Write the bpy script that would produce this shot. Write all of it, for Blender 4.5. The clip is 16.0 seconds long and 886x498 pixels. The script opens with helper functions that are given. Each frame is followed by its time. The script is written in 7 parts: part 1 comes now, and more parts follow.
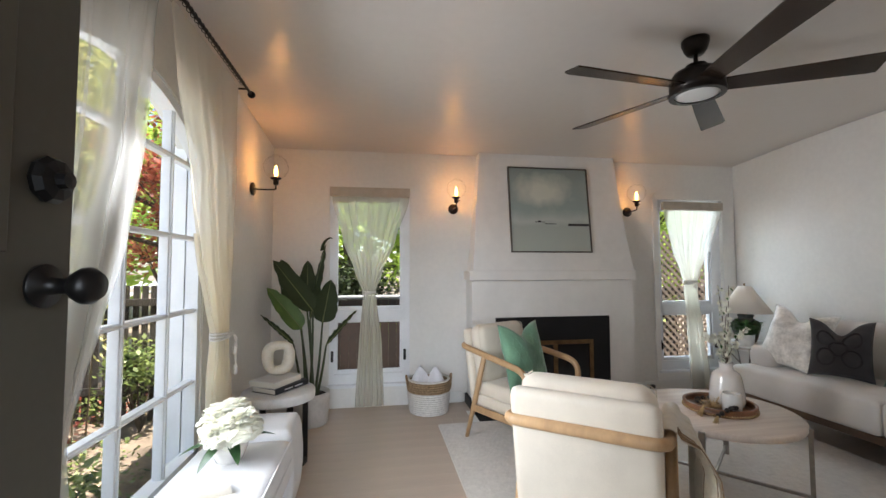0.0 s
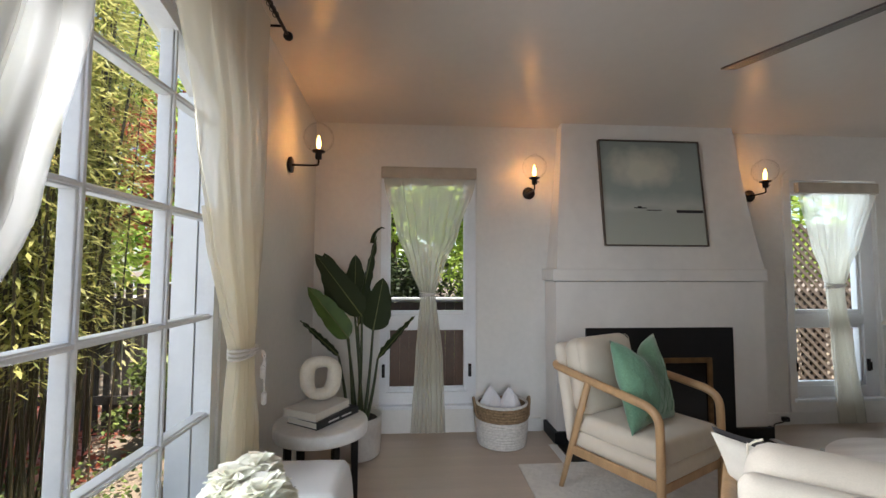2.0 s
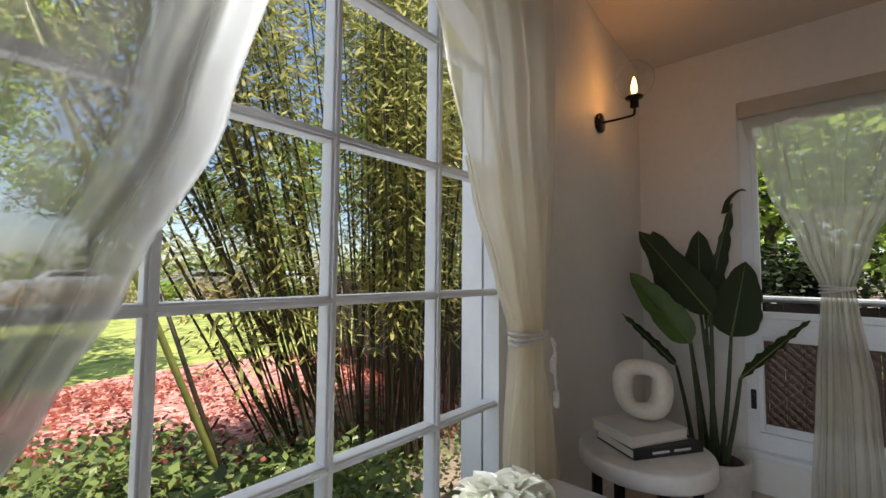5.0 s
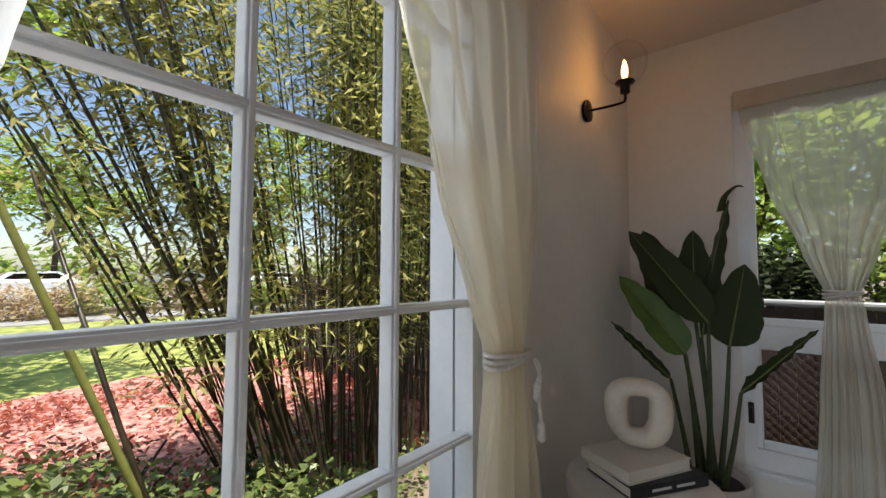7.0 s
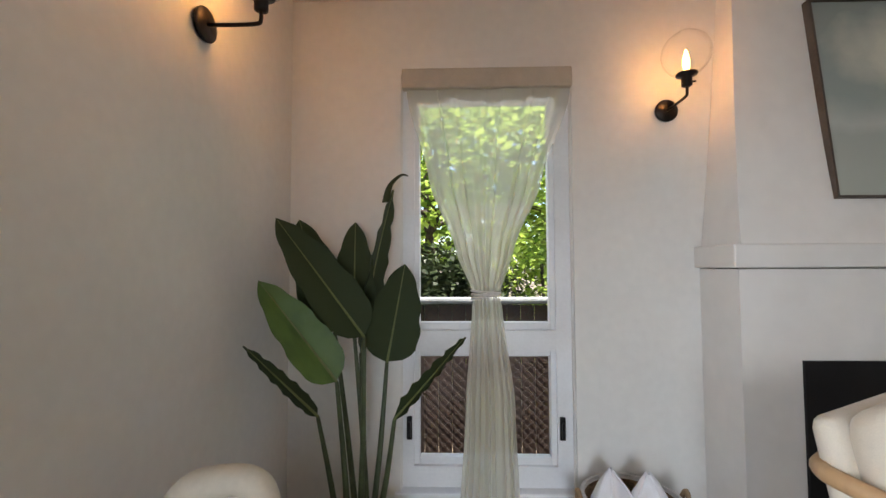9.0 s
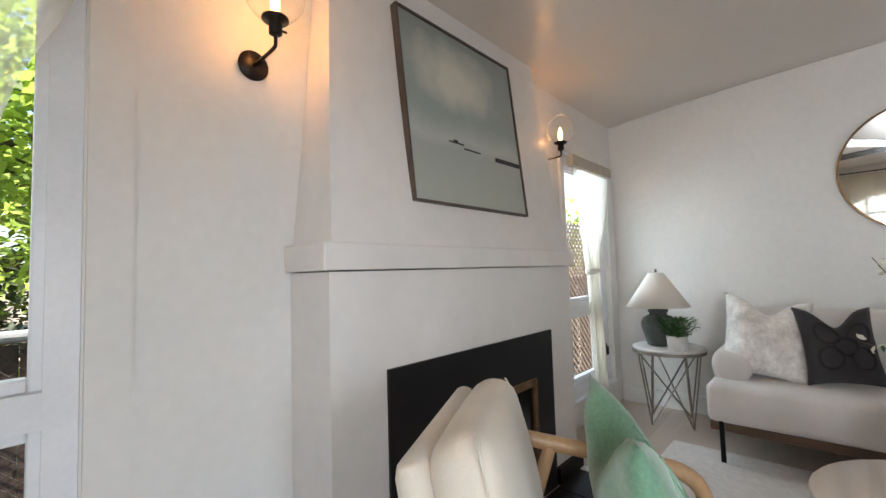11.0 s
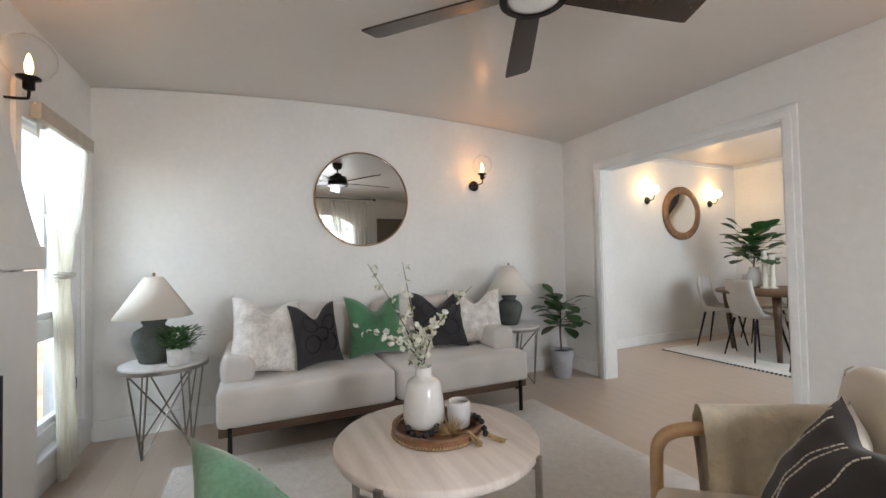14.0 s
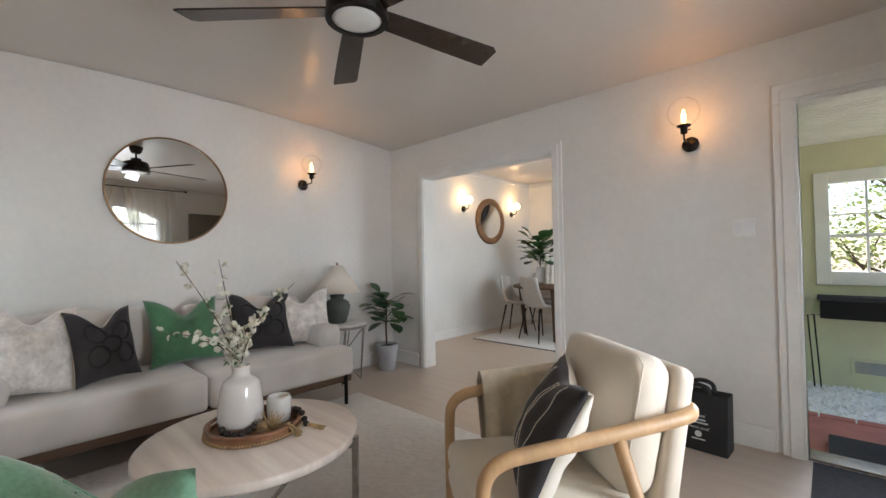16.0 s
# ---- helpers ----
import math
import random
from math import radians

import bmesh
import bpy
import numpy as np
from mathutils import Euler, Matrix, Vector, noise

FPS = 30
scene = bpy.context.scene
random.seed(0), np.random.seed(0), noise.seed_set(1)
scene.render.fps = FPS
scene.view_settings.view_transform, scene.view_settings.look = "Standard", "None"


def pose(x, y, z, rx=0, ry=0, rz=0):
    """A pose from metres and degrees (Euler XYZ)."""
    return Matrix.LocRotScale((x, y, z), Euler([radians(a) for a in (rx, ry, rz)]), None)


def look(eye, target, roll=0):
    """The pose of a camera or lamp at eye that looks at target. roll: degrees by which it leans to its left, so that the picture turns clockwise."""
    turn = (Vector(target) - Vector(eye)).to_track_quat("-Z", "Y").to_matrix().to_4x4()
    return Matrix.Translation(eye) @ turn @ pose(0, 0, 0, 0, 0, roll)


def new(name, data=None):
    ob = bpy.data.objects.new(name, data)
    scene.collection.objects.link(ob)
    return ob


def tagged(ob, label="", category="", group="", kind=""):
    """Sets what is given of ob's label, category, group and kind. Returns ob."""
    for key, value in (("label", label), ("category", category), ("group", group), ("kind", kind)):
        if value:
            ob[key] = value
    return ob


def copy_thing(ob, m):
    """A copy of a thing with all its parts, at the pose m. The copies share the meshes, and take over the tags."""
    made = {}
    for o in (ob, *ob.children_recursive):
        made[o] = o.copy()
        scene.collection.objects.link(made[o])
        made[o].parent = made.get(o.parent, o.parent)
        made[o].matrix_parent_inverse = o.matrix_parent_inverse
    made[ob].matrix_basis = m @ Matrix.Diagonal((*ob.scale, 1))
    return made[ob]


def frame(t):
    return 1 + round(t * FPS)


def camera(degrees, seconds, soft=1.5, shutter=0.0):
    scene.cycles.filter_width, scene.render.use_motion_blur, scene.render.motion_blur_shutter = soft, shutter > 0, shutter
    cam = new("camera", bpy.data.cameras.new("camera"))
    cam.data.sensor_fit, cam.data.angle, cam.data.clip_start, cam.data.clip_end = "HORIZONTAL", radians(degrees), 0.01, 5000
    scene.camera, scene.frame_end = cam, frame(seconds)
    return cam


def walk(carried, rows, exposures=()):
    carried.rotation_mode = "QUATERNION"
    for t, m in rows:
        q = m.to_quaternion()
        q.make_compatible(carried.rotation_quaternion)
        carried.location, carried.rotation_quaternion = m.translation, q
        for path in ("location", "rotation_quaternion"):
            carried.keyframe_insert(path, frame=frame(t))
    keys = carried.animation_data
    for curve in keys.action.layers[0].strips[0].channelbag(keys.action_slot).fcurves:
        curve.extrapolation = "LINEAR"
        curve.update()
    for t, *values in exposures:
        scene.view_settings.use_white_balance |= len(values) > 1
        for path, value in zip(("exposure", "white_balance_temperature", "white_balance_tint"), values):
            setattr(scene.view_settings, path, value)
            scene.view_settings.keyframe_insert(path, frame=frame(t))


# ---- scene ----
cam = camera(94.1, 16.0)
PATH = [
    (0, (-0.41, -0.467, 1.273), (-0.09, 1.505, 1.374), -0.2),
    (0.5, (-0.413, -0.268, 1.273), (-0.064, 1.698, 1.379), -0.3),
    (1, (-0.466, -0.064, 1.276), (-0.108, 1.901, 1.381), -0.2),
    (1.5, (-0.519, 0.085, 1.248), (-0.226, 2.06, 1.357), -0.1),
    (2, (-0.573, 0.268, 1.239), (-0.437, 2.26, 1.348), 0.2),
    (2.5, (-0.604, 0.438, 1.229), (-0.727, 2.431, 1.336), 0.4),
    (3, (-0.61, 0.546, 1.205), (-1.044, 2.496, 1.309), 0.6),
    (3.5, (-0.625, 0.647, 1.182), (-1.367, 2.502, 1.281), 0.8),
    (4, (-0.654, 0.692, 1.15), (-1.672, 2.411, 1.247), 0.9),
    (4.5, (-0.598, 0.724, 1.13), (-1.85, 2.279, 1.237), 0.6),
    (4.7, (-0.55, 0.743, 1.127), (-1.878, 2.235, 1.234), 0.6),
    (6.8, (-0.628, 0.932, 1.149), (-1.977, 2.403, 1.269), 0.2),
    (7, (-0.662, 0.976, 1.151), (-1.935, 2.514, 1.262), 0.2),
    (7.5, (-0.694, 1.125, 1.157), (-1.734, 2.831, 1.248), 0.6),
    (8, (-0.682, 1.351, 1.178), (-1.449, 3.196, 1.264), 0.2),
    (8.5, (-0.656, 1.515, 1.175), (-1.073, 3.469, 1.26), -0.2),
    (9, (-0.609, 1.67, 1.175), (-0.663, 3.667, 1.267), -0.2),
    (9.5, (-0.566, 1.813, 1.181), (-0.207, 3.778, 1.275), -0.4),
    (10, (-0.496, 1.922, 1.166), (0.312, 3.749, 1.265), -0.7),
    (10.2, (-0.426, 1.96, 1.151), (0.514, 3.721, 1.264), -1.0),
    (12.3, (-0.156, 2.344, 1.169), (1.814, 2.686, 1.219), -1.4),
    (12.5, (-0.149, 2.362, 1.165), (1.842, 2.55, 1.215), -1.5),
    (13, (-0.087, 2.393, 1.141), (1.903, 2.207, 1.194), -1.4),
    (13.5, (-0.035, 2.424, 1.14), (1.893, 1.898, 1.199), -1.5),
    (14, (-0.026, 2.48, 1.18), (1.796, 1.658, 1.228), -1.2),
    (14.5, (-0.06, 2.545, 1.194), (1.628, 1.474, 1.233), -1.0),
    (15, (-0.122, 2.561, 1.19), (1.432, 1.303, 1.228), -1.0),
    (15.5, (-0.163, 2.546, 1.174), (1.279, 1.161, 1.215), -1.0),
    (16, (-0.192, 2.526, 1.159), (1.174, 1.065, 1.203), -0.9),
]
EXPOSURES = [(0, 1.42), (1.5, 1.05), (2.5, 0.92), (3.5, 0.56), (4.5, 0.40), (7, 0.42), (8, 0.70), (9, 1.42), (10, 1.5), (12.5, 1.86), (14.5, 1.78), (16, 1.60)]
walk(cam, [(t, look(eye, target, roll)) for t, eye, target, roll in PATH], EXPOSURES)

# ---- light ----
world = bpy.data.worlds.new("sky")
scene.world = world
world.use_nodes = True
wn = world.node_tree
sky = wn.nodes.new("ShaderNodeTexSky")
sky.sky_type = "NISHITA"
sky.sun_disc = False
sky.sun_elevation = radians(72)
sky.sun_rotation = radians(122)
wn.links.new(sky.outputs[0], wn.nodes["Background"].inputs[0])
wn.nodes["Background"].inputs[1].default_value = 0.15


def lamp(name, kind, m, energy, color=(1, 1, 1), **more):
    data = bpy.data.lights.new(name, kind)
    data.energy, data.color = energy, color
    for key, value in more.items():
        if key == "size":
            data.size = value
        elif key == "size_y":
            data.shape = "RECTANGLE"
            data.size_y = value
        elif key == "radius":
            data.shadow_soft_size = value
        elif key == "angle":
            data.angle = radians(value)
        elif key == "spread":
            data.spread = radians(value)
    ob = new(name, data)
    ob.matrix_world = m
    return ob


lamp("sun", "SUN", look((2.6, -1.7, 9.5), (0, 0, 0)), 5.0, (1.0, 0.94, 0.84), angle=0.5)
DAY = (0.87, 0.915, 1.0)
lamp("window_daylight_west", "AREA", look((-1.72, 1.305, 1.35), (1.0, 1.305, 1.2)), 4.2, DAY, size=1.35, size_y=1.7)
lamp("window_daylight_west_2", "AREA", look((-1.33, 1.26, 1.15), (1.0, 1.26, 1.05)), 8.5, DAY, size=0.50, size_y=1.1, spread=130)
lamp("window_daylight_north", "AREA", look((-0.47, 3.74, 1.3), (-0.47, 1.0, 0.0)), 0.8, DAY, size=0.6, size_y=1.5)
lamp("window_daylight_north_2", "AREA", look((2.9, 3.74, 1.3), (3.3, 1.2, 0.2)), 4.2, (0.72, 0.86, 1.0), size=0.6, size_y=1.5, spread=120)
lamp("doorway_daylight", "AREA", look((-0.54, -0.95, 1.0), (-0.3, 3.0, 0.15)), 3.2, (0.80, 0.89, 1.0), size=0.85, size_y=1.3, spread=62)
lamp("dining_window_daylight", "AREA", look((0.86, -2.3, 1.4), (4.0, -2.5, 1.0)), 12.5, (0.76, 0.88, 1.0), size=1.3, size_y=1.4)

# ---- materials ----
MATS = {}


def mat(name, color, rough=0.6, metal=0.0, var=0.12, scale=8.0, fine=90.0, bump=0.15, tint=None, spec=0.5, stretch=(1, 1, 1), sheen=0.0, coat=0.0, detail=4.0, rnd=0.0):
    """Paint, cloth, wood or stone: a base colour broken up at two scales, with a fine relief."""
    m = bpy.data.materials.new(name)
    m.use_nodes = True
    nt = m.node_tree
    N, L = nt.nodes.new, nt.links.new
    b = nt.nodes["Principled BSDF"]
    co = N("ShaderNodeTexCoord")
    mp = N("ShaderNodeMapping")
    mp.inputs["Scale"].default_value = stretch
    L(co.outputs["Object"], mp.inputs["Vector"])
    big, small = N("ShaderNodeTexNoise"), N("ShaderNodeTexNoise")
    big.inputs["Scale"].default_value, small.inputs["Scale"].default_value = scale, fine
    big.inputs["Detail"].default_value = detail
    small.inputs["Detail"].default_value = 3
    L(mp.outputs[0], big.inputs["Vector"])
    L(mp.outputs[0], small.inputs["Vector"])
    add = N("ShaderNodeMath")
    add.operation = "MULTIPLY_ADD"
    L(small.outputs[0], add.inputs[0])
    add.inputs[1].default_value = 0.45
    L(big.outputs[0], add.inputs[2])
    src = add.outputs[0]
    if rnd:
        oi = N("ShaderNodeObjectInfo")
        ad2 = N("ShaderNodeMath")
        ad2.operation = "MULTIPLY_ADD"
        L(oi.outputs["Random"], ad2.inputs[0])
        ad2.inputs[1].default_value = rnd
        L(src, ad2.inputs[2])
        src = ad2.outputs[0]
    ramp = N("ShaderNodeValToRGB")
    lo = tuple(max(0.0, c * (1 - var * 1.6)) for c in color)
    hi = tuple(min(1.0, c * (1 + var)) for c in (tint or color))
    ramp.color_ramp.elements[0].position, ramp.color_ramp.elements[1].position = 0.45, 0.98 + rnd * 0.5
    ramp.color_ramp.elements[0].color, ramp.color_ramp.elements[1].color = (*lo, 1), (*hi, 1)
    L(src, ramp.inputs[0])
    L(ramp.outputs[0], b.inputs["Base Color"])
    b.inputs["Roughness"].default_value, b.inputs["Metallic"].default_value = rough, metal
    b.inputs["Specular IOR Level"].default_value = spec
    b.inputs["Sheen Weight"].default_value, b.inputs["Coat Weight"].default_value = sheen, coat
    if bump:
        bp = N("ShaderNodeBump")
        bp.inputs["Strength"].default_value, bp.inputs["Distance"].default_value = bump, 0.004
        L(add.outputs[0], bp.inputs["Height"])
        L(bp.outputs[0], b.inputs["Normal"])
    MATS[name] = m
    return m


def leaf_mat(name, color, tint, glow=0.35, rough=0.45, rnd=0.5):
    m = bpy.data.materials.new(name)
    m.use_nodes = True
    nt = m.node_tree
    N, L = nt.nodes.new, nt.links.new
    b = nt.nodes["Principled BSDF"]
    g = N("ShaderNodeNewGeometry")
    no = N("ShaderNodeTexNoise")
    no.inputs["Scale"].default_value = 3.0
    ad = N("ShaderNodeMath")
    ad.operation = "MULTIPLY_ADD"
    L(g.outputs["Random Per Island"], ad.inputs[0])
    ad.inputs[1].default_value = rnd
    L(no.outputs[0], ad.inputs[2])
    r = N("ShaderNodeValToRGB")
    r.color_ramp.elements[0].position, r.color_ramp.elements[1].position = 0.35, 1.0
    r.color_ramp.elements[0].color, r.color_ramp.elements[1].color = (*color, 1), (*tint, 1)
    L(ad.outputs[0], r.inputs[0])
    L(r.outputs[0], b.inputs["Base Color"])
    b.inputs["Roughness"].default_value = rough
    t = N("ShaderNodeBsdfTranslucent")
    L(r.outputs[0], t.inputs[0])
    mx = N("ShaderNodeMixShader")
    mx.inputs[0].default_value = glow
    L(b.outputs[0], mx.inputs[1])
    L(t.outputs[0], mx.inputs[2])
    L(mx.outputs[0], nt.nodes["Material Output"].inputs[0])
    MATS[name] = m
    return m


def sheer_mat(name, color, clear, glow):
    """Thin woven voile: partly open weave, partly light passing through the threads."""
    m = bpy.data.materials.new(name)
    m.use_nodes = True
    nt = m.node_tree
    N, L = nt.nodes.new, nt.links.new
    b = nt.nodes["Principled BSDF"]
    b.inputs["Base Color"].default_value, b.inputs["Roughness"].default_value = (*color, 1), 0.9
    co, no = N("ShaderNodeTexCoord"), N("ShaderNodeTexNoise")
    no.inputs["Scale"].default_value = 120
    L(co.outputs["Object"], no.inputs["Vector"])
    bp = N("ShaderNodeBump")
    bp.inputs["Strength"].default_value, bp.inputs["Distance"].default_value = 0.15, 0.002
    L(no.outputs[0], bp.inputs["Height"])
    L(bp.outputs[0], b.inputs["Normal"])
    t, tr = N("ShaderNodeBsdfTranslucent"), N("ShaderNodeBsdfTransparent")
    t.inputs[0].default_value = (*color, 1)
    m1, m2 = N("ShaderNodeMixShader"), N("ShaderNodeMixShader")
    m1.inputs[0].default_value, m2.inputs[0].default_value = glow, clear
    L(b.outputs[0], m1.inputs[1])
    L(t.outputs[0], m1.inputs[2])
    L(m1.outputs[0], m2.inputs[1])
    L(tr.outputs[0], m2.inputs[2])
    L(m2.outputs[0], nt.nodes["Material Output"].inputs[0])
    MATS[name] = m
    return m


def pane_mat(name, gloss_max=1.0, tint=(1, 1, 1)):
    m = bpy.data.materials.new(name)
    m.use_nodes = True
    nt = m.node_tree
    N, L = nt.nodes.new, nt.links.new
    tr, gl, fr, mx = N("ShaderNodeBsdfTransparent"), N("ShaderNodeBsdfGlossy"), N("ShaderNodeLayerWeight"), N("ShaderNodeMixShader")
    tr.inputs[0].default_value = (*tint, 1)
    gl.inputs["Roughness"].default_value = 0.02
    mul = N("ShaderNodeMath")
    mul.operation = "MULTIPLY"
    mul.inputs[1].default_value = gloss_max
    fr.inputs[0].default_value = 0.5
    pw = N("ShaderNodeMath")
    pw.operation = "POWER"
    pw.inputs[1].default_value = 3.5
    L(fr.outputs["Facing"], pw.inputs[0])
    L(pw.outputs[0], mul.inputs[0])
    L(mul.outputs[0], mx.inputs[0])
    L(tr.outputs[0], mx.inputs[1])
    L(gl.outputs[0], mx.inputs[2])
    L(mx.outputs[0], nt.nodes["Material Output"].inputs[0])
    MATS[name] = m
    return m


def glow_mat(name, color, power):
    m = bpy.data.materials.new(name)
    m.use_nodes = True
    b = m.node_tree.nodes["Principled BSDF"]
    b.inputs["Base Color"].default_value = (*color, 1)
    b.inputs["Emission Color"].default_value, b.inputs["Emission Strength"].default_value = (*color, 1), power
    MATS[name] = m
    return m


PLASTER = mat("plaster", (0.735, 0.72, 0.69), 0.55, var=0.05, scale=1.6, fine=26, bump=0.35)
BREAST = mat("fireplace_plaster", (0.76, 0.74, 0.715), 0.5, var=0.05, scale=2.0, fine=14, bump=0.5)
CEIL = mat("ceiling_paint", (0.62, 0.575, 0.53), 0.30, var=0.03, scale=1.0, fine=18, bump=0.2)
TRIM = mat("white_trim_paint", (0.78, 0.78, 0.76), 0.35, var=0.05, scale=5, fine=60, bump=0.1)
SASH = mat("white_sash_paint", (0.76, 0.77, 0.79), 0.35, var=0.05, scale=6, fine=70, bump=0.1)
FLOOR = mat("pale_wood_floor", (0.52, 0.425, 0.345), 0.40, var=0.07, scale=2.0, fine=30, bump=0.05, stretch=(0.35, 3.0, 1), rnd=0.07)
OAK = mat("oak_wood", (0.50, 0.315, 0.165), 0.42, var=0.16, scale=9, fine=60, bump=0.1, stretch=(1, 1, 0.35))
WALNUT = mat("walnut_wood", (0.105, 0.058, 0.032), 0.45, var=0.25, scale=9, fine=70, bump=0.1, stretch=(1, 0.15, 1))
DARKWOOD = mat("dark_blade_wood", (0.032, 0.020, 0.014), 0.27, var=0.4, scale=6, fine=60, bump=0.05, stretch=(0.3, 0.3, 1))
BLACK = mat("black_metal", (0.012, 0.011, 0.011), 0.4, 0.6, var=0.2, scale=20, bump=0.05)
BRONZE = mat("dark_bronze", (0.02, 0.016, 0.014), 0.38, 0.7, var=0.3, scale=14, bump=0.08)
SOOT = mat("black_steel", (0.008, 0.008, 0.009), 0.45, var=0.2, scale=5, bump=0.05, spec=0.3)
BRASS = mat("aged_brass", (0.20, 0.115, 0.05), 0.38, 0.6, var=0.3, scale=15, bump=0.05)
STEEL = mat("brushed_steel", (0.33, 0.30, 0.27), 0.35, 0.9, var=0.15, scale=20, bump=0.03)
RUG = mat("pale_woven_rug", (0.68, 0.645, 0.60), 0.95, var=0.07, scale=30, fine=190, bump=1.0, sheen=0.3)
CREAM = mat("cream_linen", (0.68, 0.61, 0.51), 0.9, var=0.08, scale=5, fine=300, bump=0.35, sheen=0.3)
SOFA = mat("greige_sofa_fabric", (0.60, 0.56, 0.525), 0.92, var=0.07, scale=5, fine=320, bump=0.35, sheen=0.3)
BENCH = mat("white_bench_linen", (0.66, 0.66, 0.67), 0.9, var=0.06, scale=6, fine=260, bump=0.4, sheen=0.2)
# Heading cloth, its colour darkened to stand in for being lit from behind.
LINEN = mat("backlit_linen", (0.46, 0.41, 0.34), 0.9, var=0.1, scale=10, fine=200, bump=0.4)
GREENQ = mat("sage_green_velvet", (0.10, 0.225, 0.135), 0.7, var=0.2, scale=5, fine=120, bump=0.35, sheen=0.5, tint=(0.15, 0.31, 0.20))
GREEN = mat("green_velvet", (0.035, 0.125, 0.052), 0.75, var=0.22, scale=5, fine=120, bump=0.35, sheen=0.5, tint=(0.06, 0.19, 0.085))
CHARCOAL = mat("charcoal_cloth", (0.035, 0.032, 0.034), 0.9, var=0.2, scale=8, fine=260, bump=0.3, sheen=0.1)
CHARDOT = mat("charcoal_pattern", (0.031, 0.028, 0.030), 0.95, spec=0.3, var=0.2, scale=8, fine=260, bump=0.3)
CRUSHED = mat("crushed_velvet", (0.60, 0.555, 0.51), 0.55, var=0.16, scale=14, fine=60, bump=1.0, sheen=0.6, tint=(0.78, 0.74, 0.69))
IVORY = mat("ivory_cloth", (0.72, 0.68, 0.60), 0.9, var=0.06, scale=8, fine=240, bump=0.3)
THROW = mat("chunky_wool_throw", (0.70, 0.62, 0.49), 0.95, var=0.08, scale=26, fine=110, bump=1.0, sheen=0.4)
TRAV = mat("travertine", (0.68, 0.58, 0.515), 0.42, var=0.055, scale=1.8, fine=60, bump=0.12, stretch=(0.8, 12.0, 1), tint=(0.83, 0.75, 0.68))
MARBLE = mat("white_marble", (0.68, 0.66, 0.64), 0.3, var=0.14, scale=5, fine=24, bump=0.05)
GLAZE = mat("white_glaze", (0.74, 0.71, 0.68), 0.16, var=0.04, scale=6, fine=40, bump=0.05, coat=0.4)
STONEW = mat("cream_stone", (0.66, 0.60, 0.50), 0.6, var=0.1, scale=9, fine=80, bump=0.25)
SAGE = mat("dark_sage_ceramic", (0.075, 0.085, 0.075), 0.7, var=0.2, scale=9, fine=70, bump=0.35)
SHADE = sheer_mat("lamp_shade_linen", (0.86, 0.80, 0.72), 0.0, 0.25)
POTGREY = mat("grey_pot", (0.36, 0.355, 0.36), 0.7, var=0.1, scale=8, fine=60, bump=0.2)
POTWHITE = mat("white_pot", (0.60, 0.57, 0.54), 0.6, var=0.12, scale=8, fine=60, bump=0.2)
SOIL = mat("soil", (0.035, 0.025, 0.018), 0.95, var=0.5, scale=20, bump=1.0)
ROPE = mat("jute_rope", (0.30, 0.20, 0.115), 0.95, var=0.3, scale=60, fine=200, bump=1.0)
ROPEW = mat("white_cotton_rope", (0.70, 0.67, 0.64), 0.95, var=0.12, scale=50, fine=200, bump=1.0)
TOWEL = mat("white_towel", (0.80, 0.79, 0.82), 0.95, var=0.06, scale=12, fine=260, bump=0.9, sheen=0.4)
RATTAN = mat("brown_wood_tray", (0.23, 0.105, 0.05), 0.4, var=0.3, scale=12, fine=80, bump=0.3)
BEAD = mat("black_wood_bead", (0.018, 0.015, 0.014), 0.5, var=0.2, bump=0.1)
TASSEL = mat("jute_tassel", (0.50, 0.36, 0.19), 0.95, var=0.3, scale=60, bump=0.8)
PETAL = leaf_mat("white_petal", (0.72, 0.71, 0.60), (0.86, 0.85, 0.76), 0.3, 0.7)
TWIG = mat("brown_twig", (0.10, 0.065, 0.045), 0.8, var=0.3, scale=40, bump=0.4)
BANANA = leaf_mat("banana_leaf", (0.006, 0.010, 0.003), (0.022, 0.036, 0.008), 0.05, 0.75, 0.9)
# Lighter, less rough green for a single leaf.
BANANAL = leaf_mat("lighter_banana_leaf", (0.022, 0.050, 0.010), (0.085, 0.155, 0.030), 0.15, 0.5, 0.6)
MIDRIB = mat("pale_midrib", (0.14, 0.16, 0.05), 0.5, var=0.2, scale=20, bump=0.1)
STALK = mat("green_stalk", (0.055, 0.075, 0.030), 0.5, var=0.3, scale=20, bump=0.2)
FIDDLE = leaf_mat("fiddle_leaf", (0.010, 0.032, 0.011), (0.035, 0.095, 0.028), 0.12, 0.35)
HERB = leaf_mat("herb_leaf", (0.03, 0.09, 0.025), (0.09, 0.20, 0.06), 0.2)
BAMBOO = leaf_mat("bamboo_leaf", (0.09, 0.135, 0.03), (0.64, 0.60, 0.22), 0.5, 0.35, 0.75)
CULM = mat("dark_bamboo_culm", (0.018, 0.014, 0.011), 0.4, var=0.5, scale=4, fine=40, bump=0.1, tint=(0.060, 0.046, 0.026), rnd=0.35)
CULMY = mat("yellow_bamboo_culm", (0.25, 0.26, 0.07), 0.4, var=0.25, scale=4, fine=40, bump=0.1)
MAPLE = leaf_mat("maple_leaf", (0.16, 0.018, 0.022), (0.50, 0.16, 0.10), 0.5, 0.5, 0.8)
TREELEAF = leaf_mat("tree_leaf", (0.07, 0.15, 0.02), (0.47, 0.60, 0.12), 0.58, 0.5, 0.8)
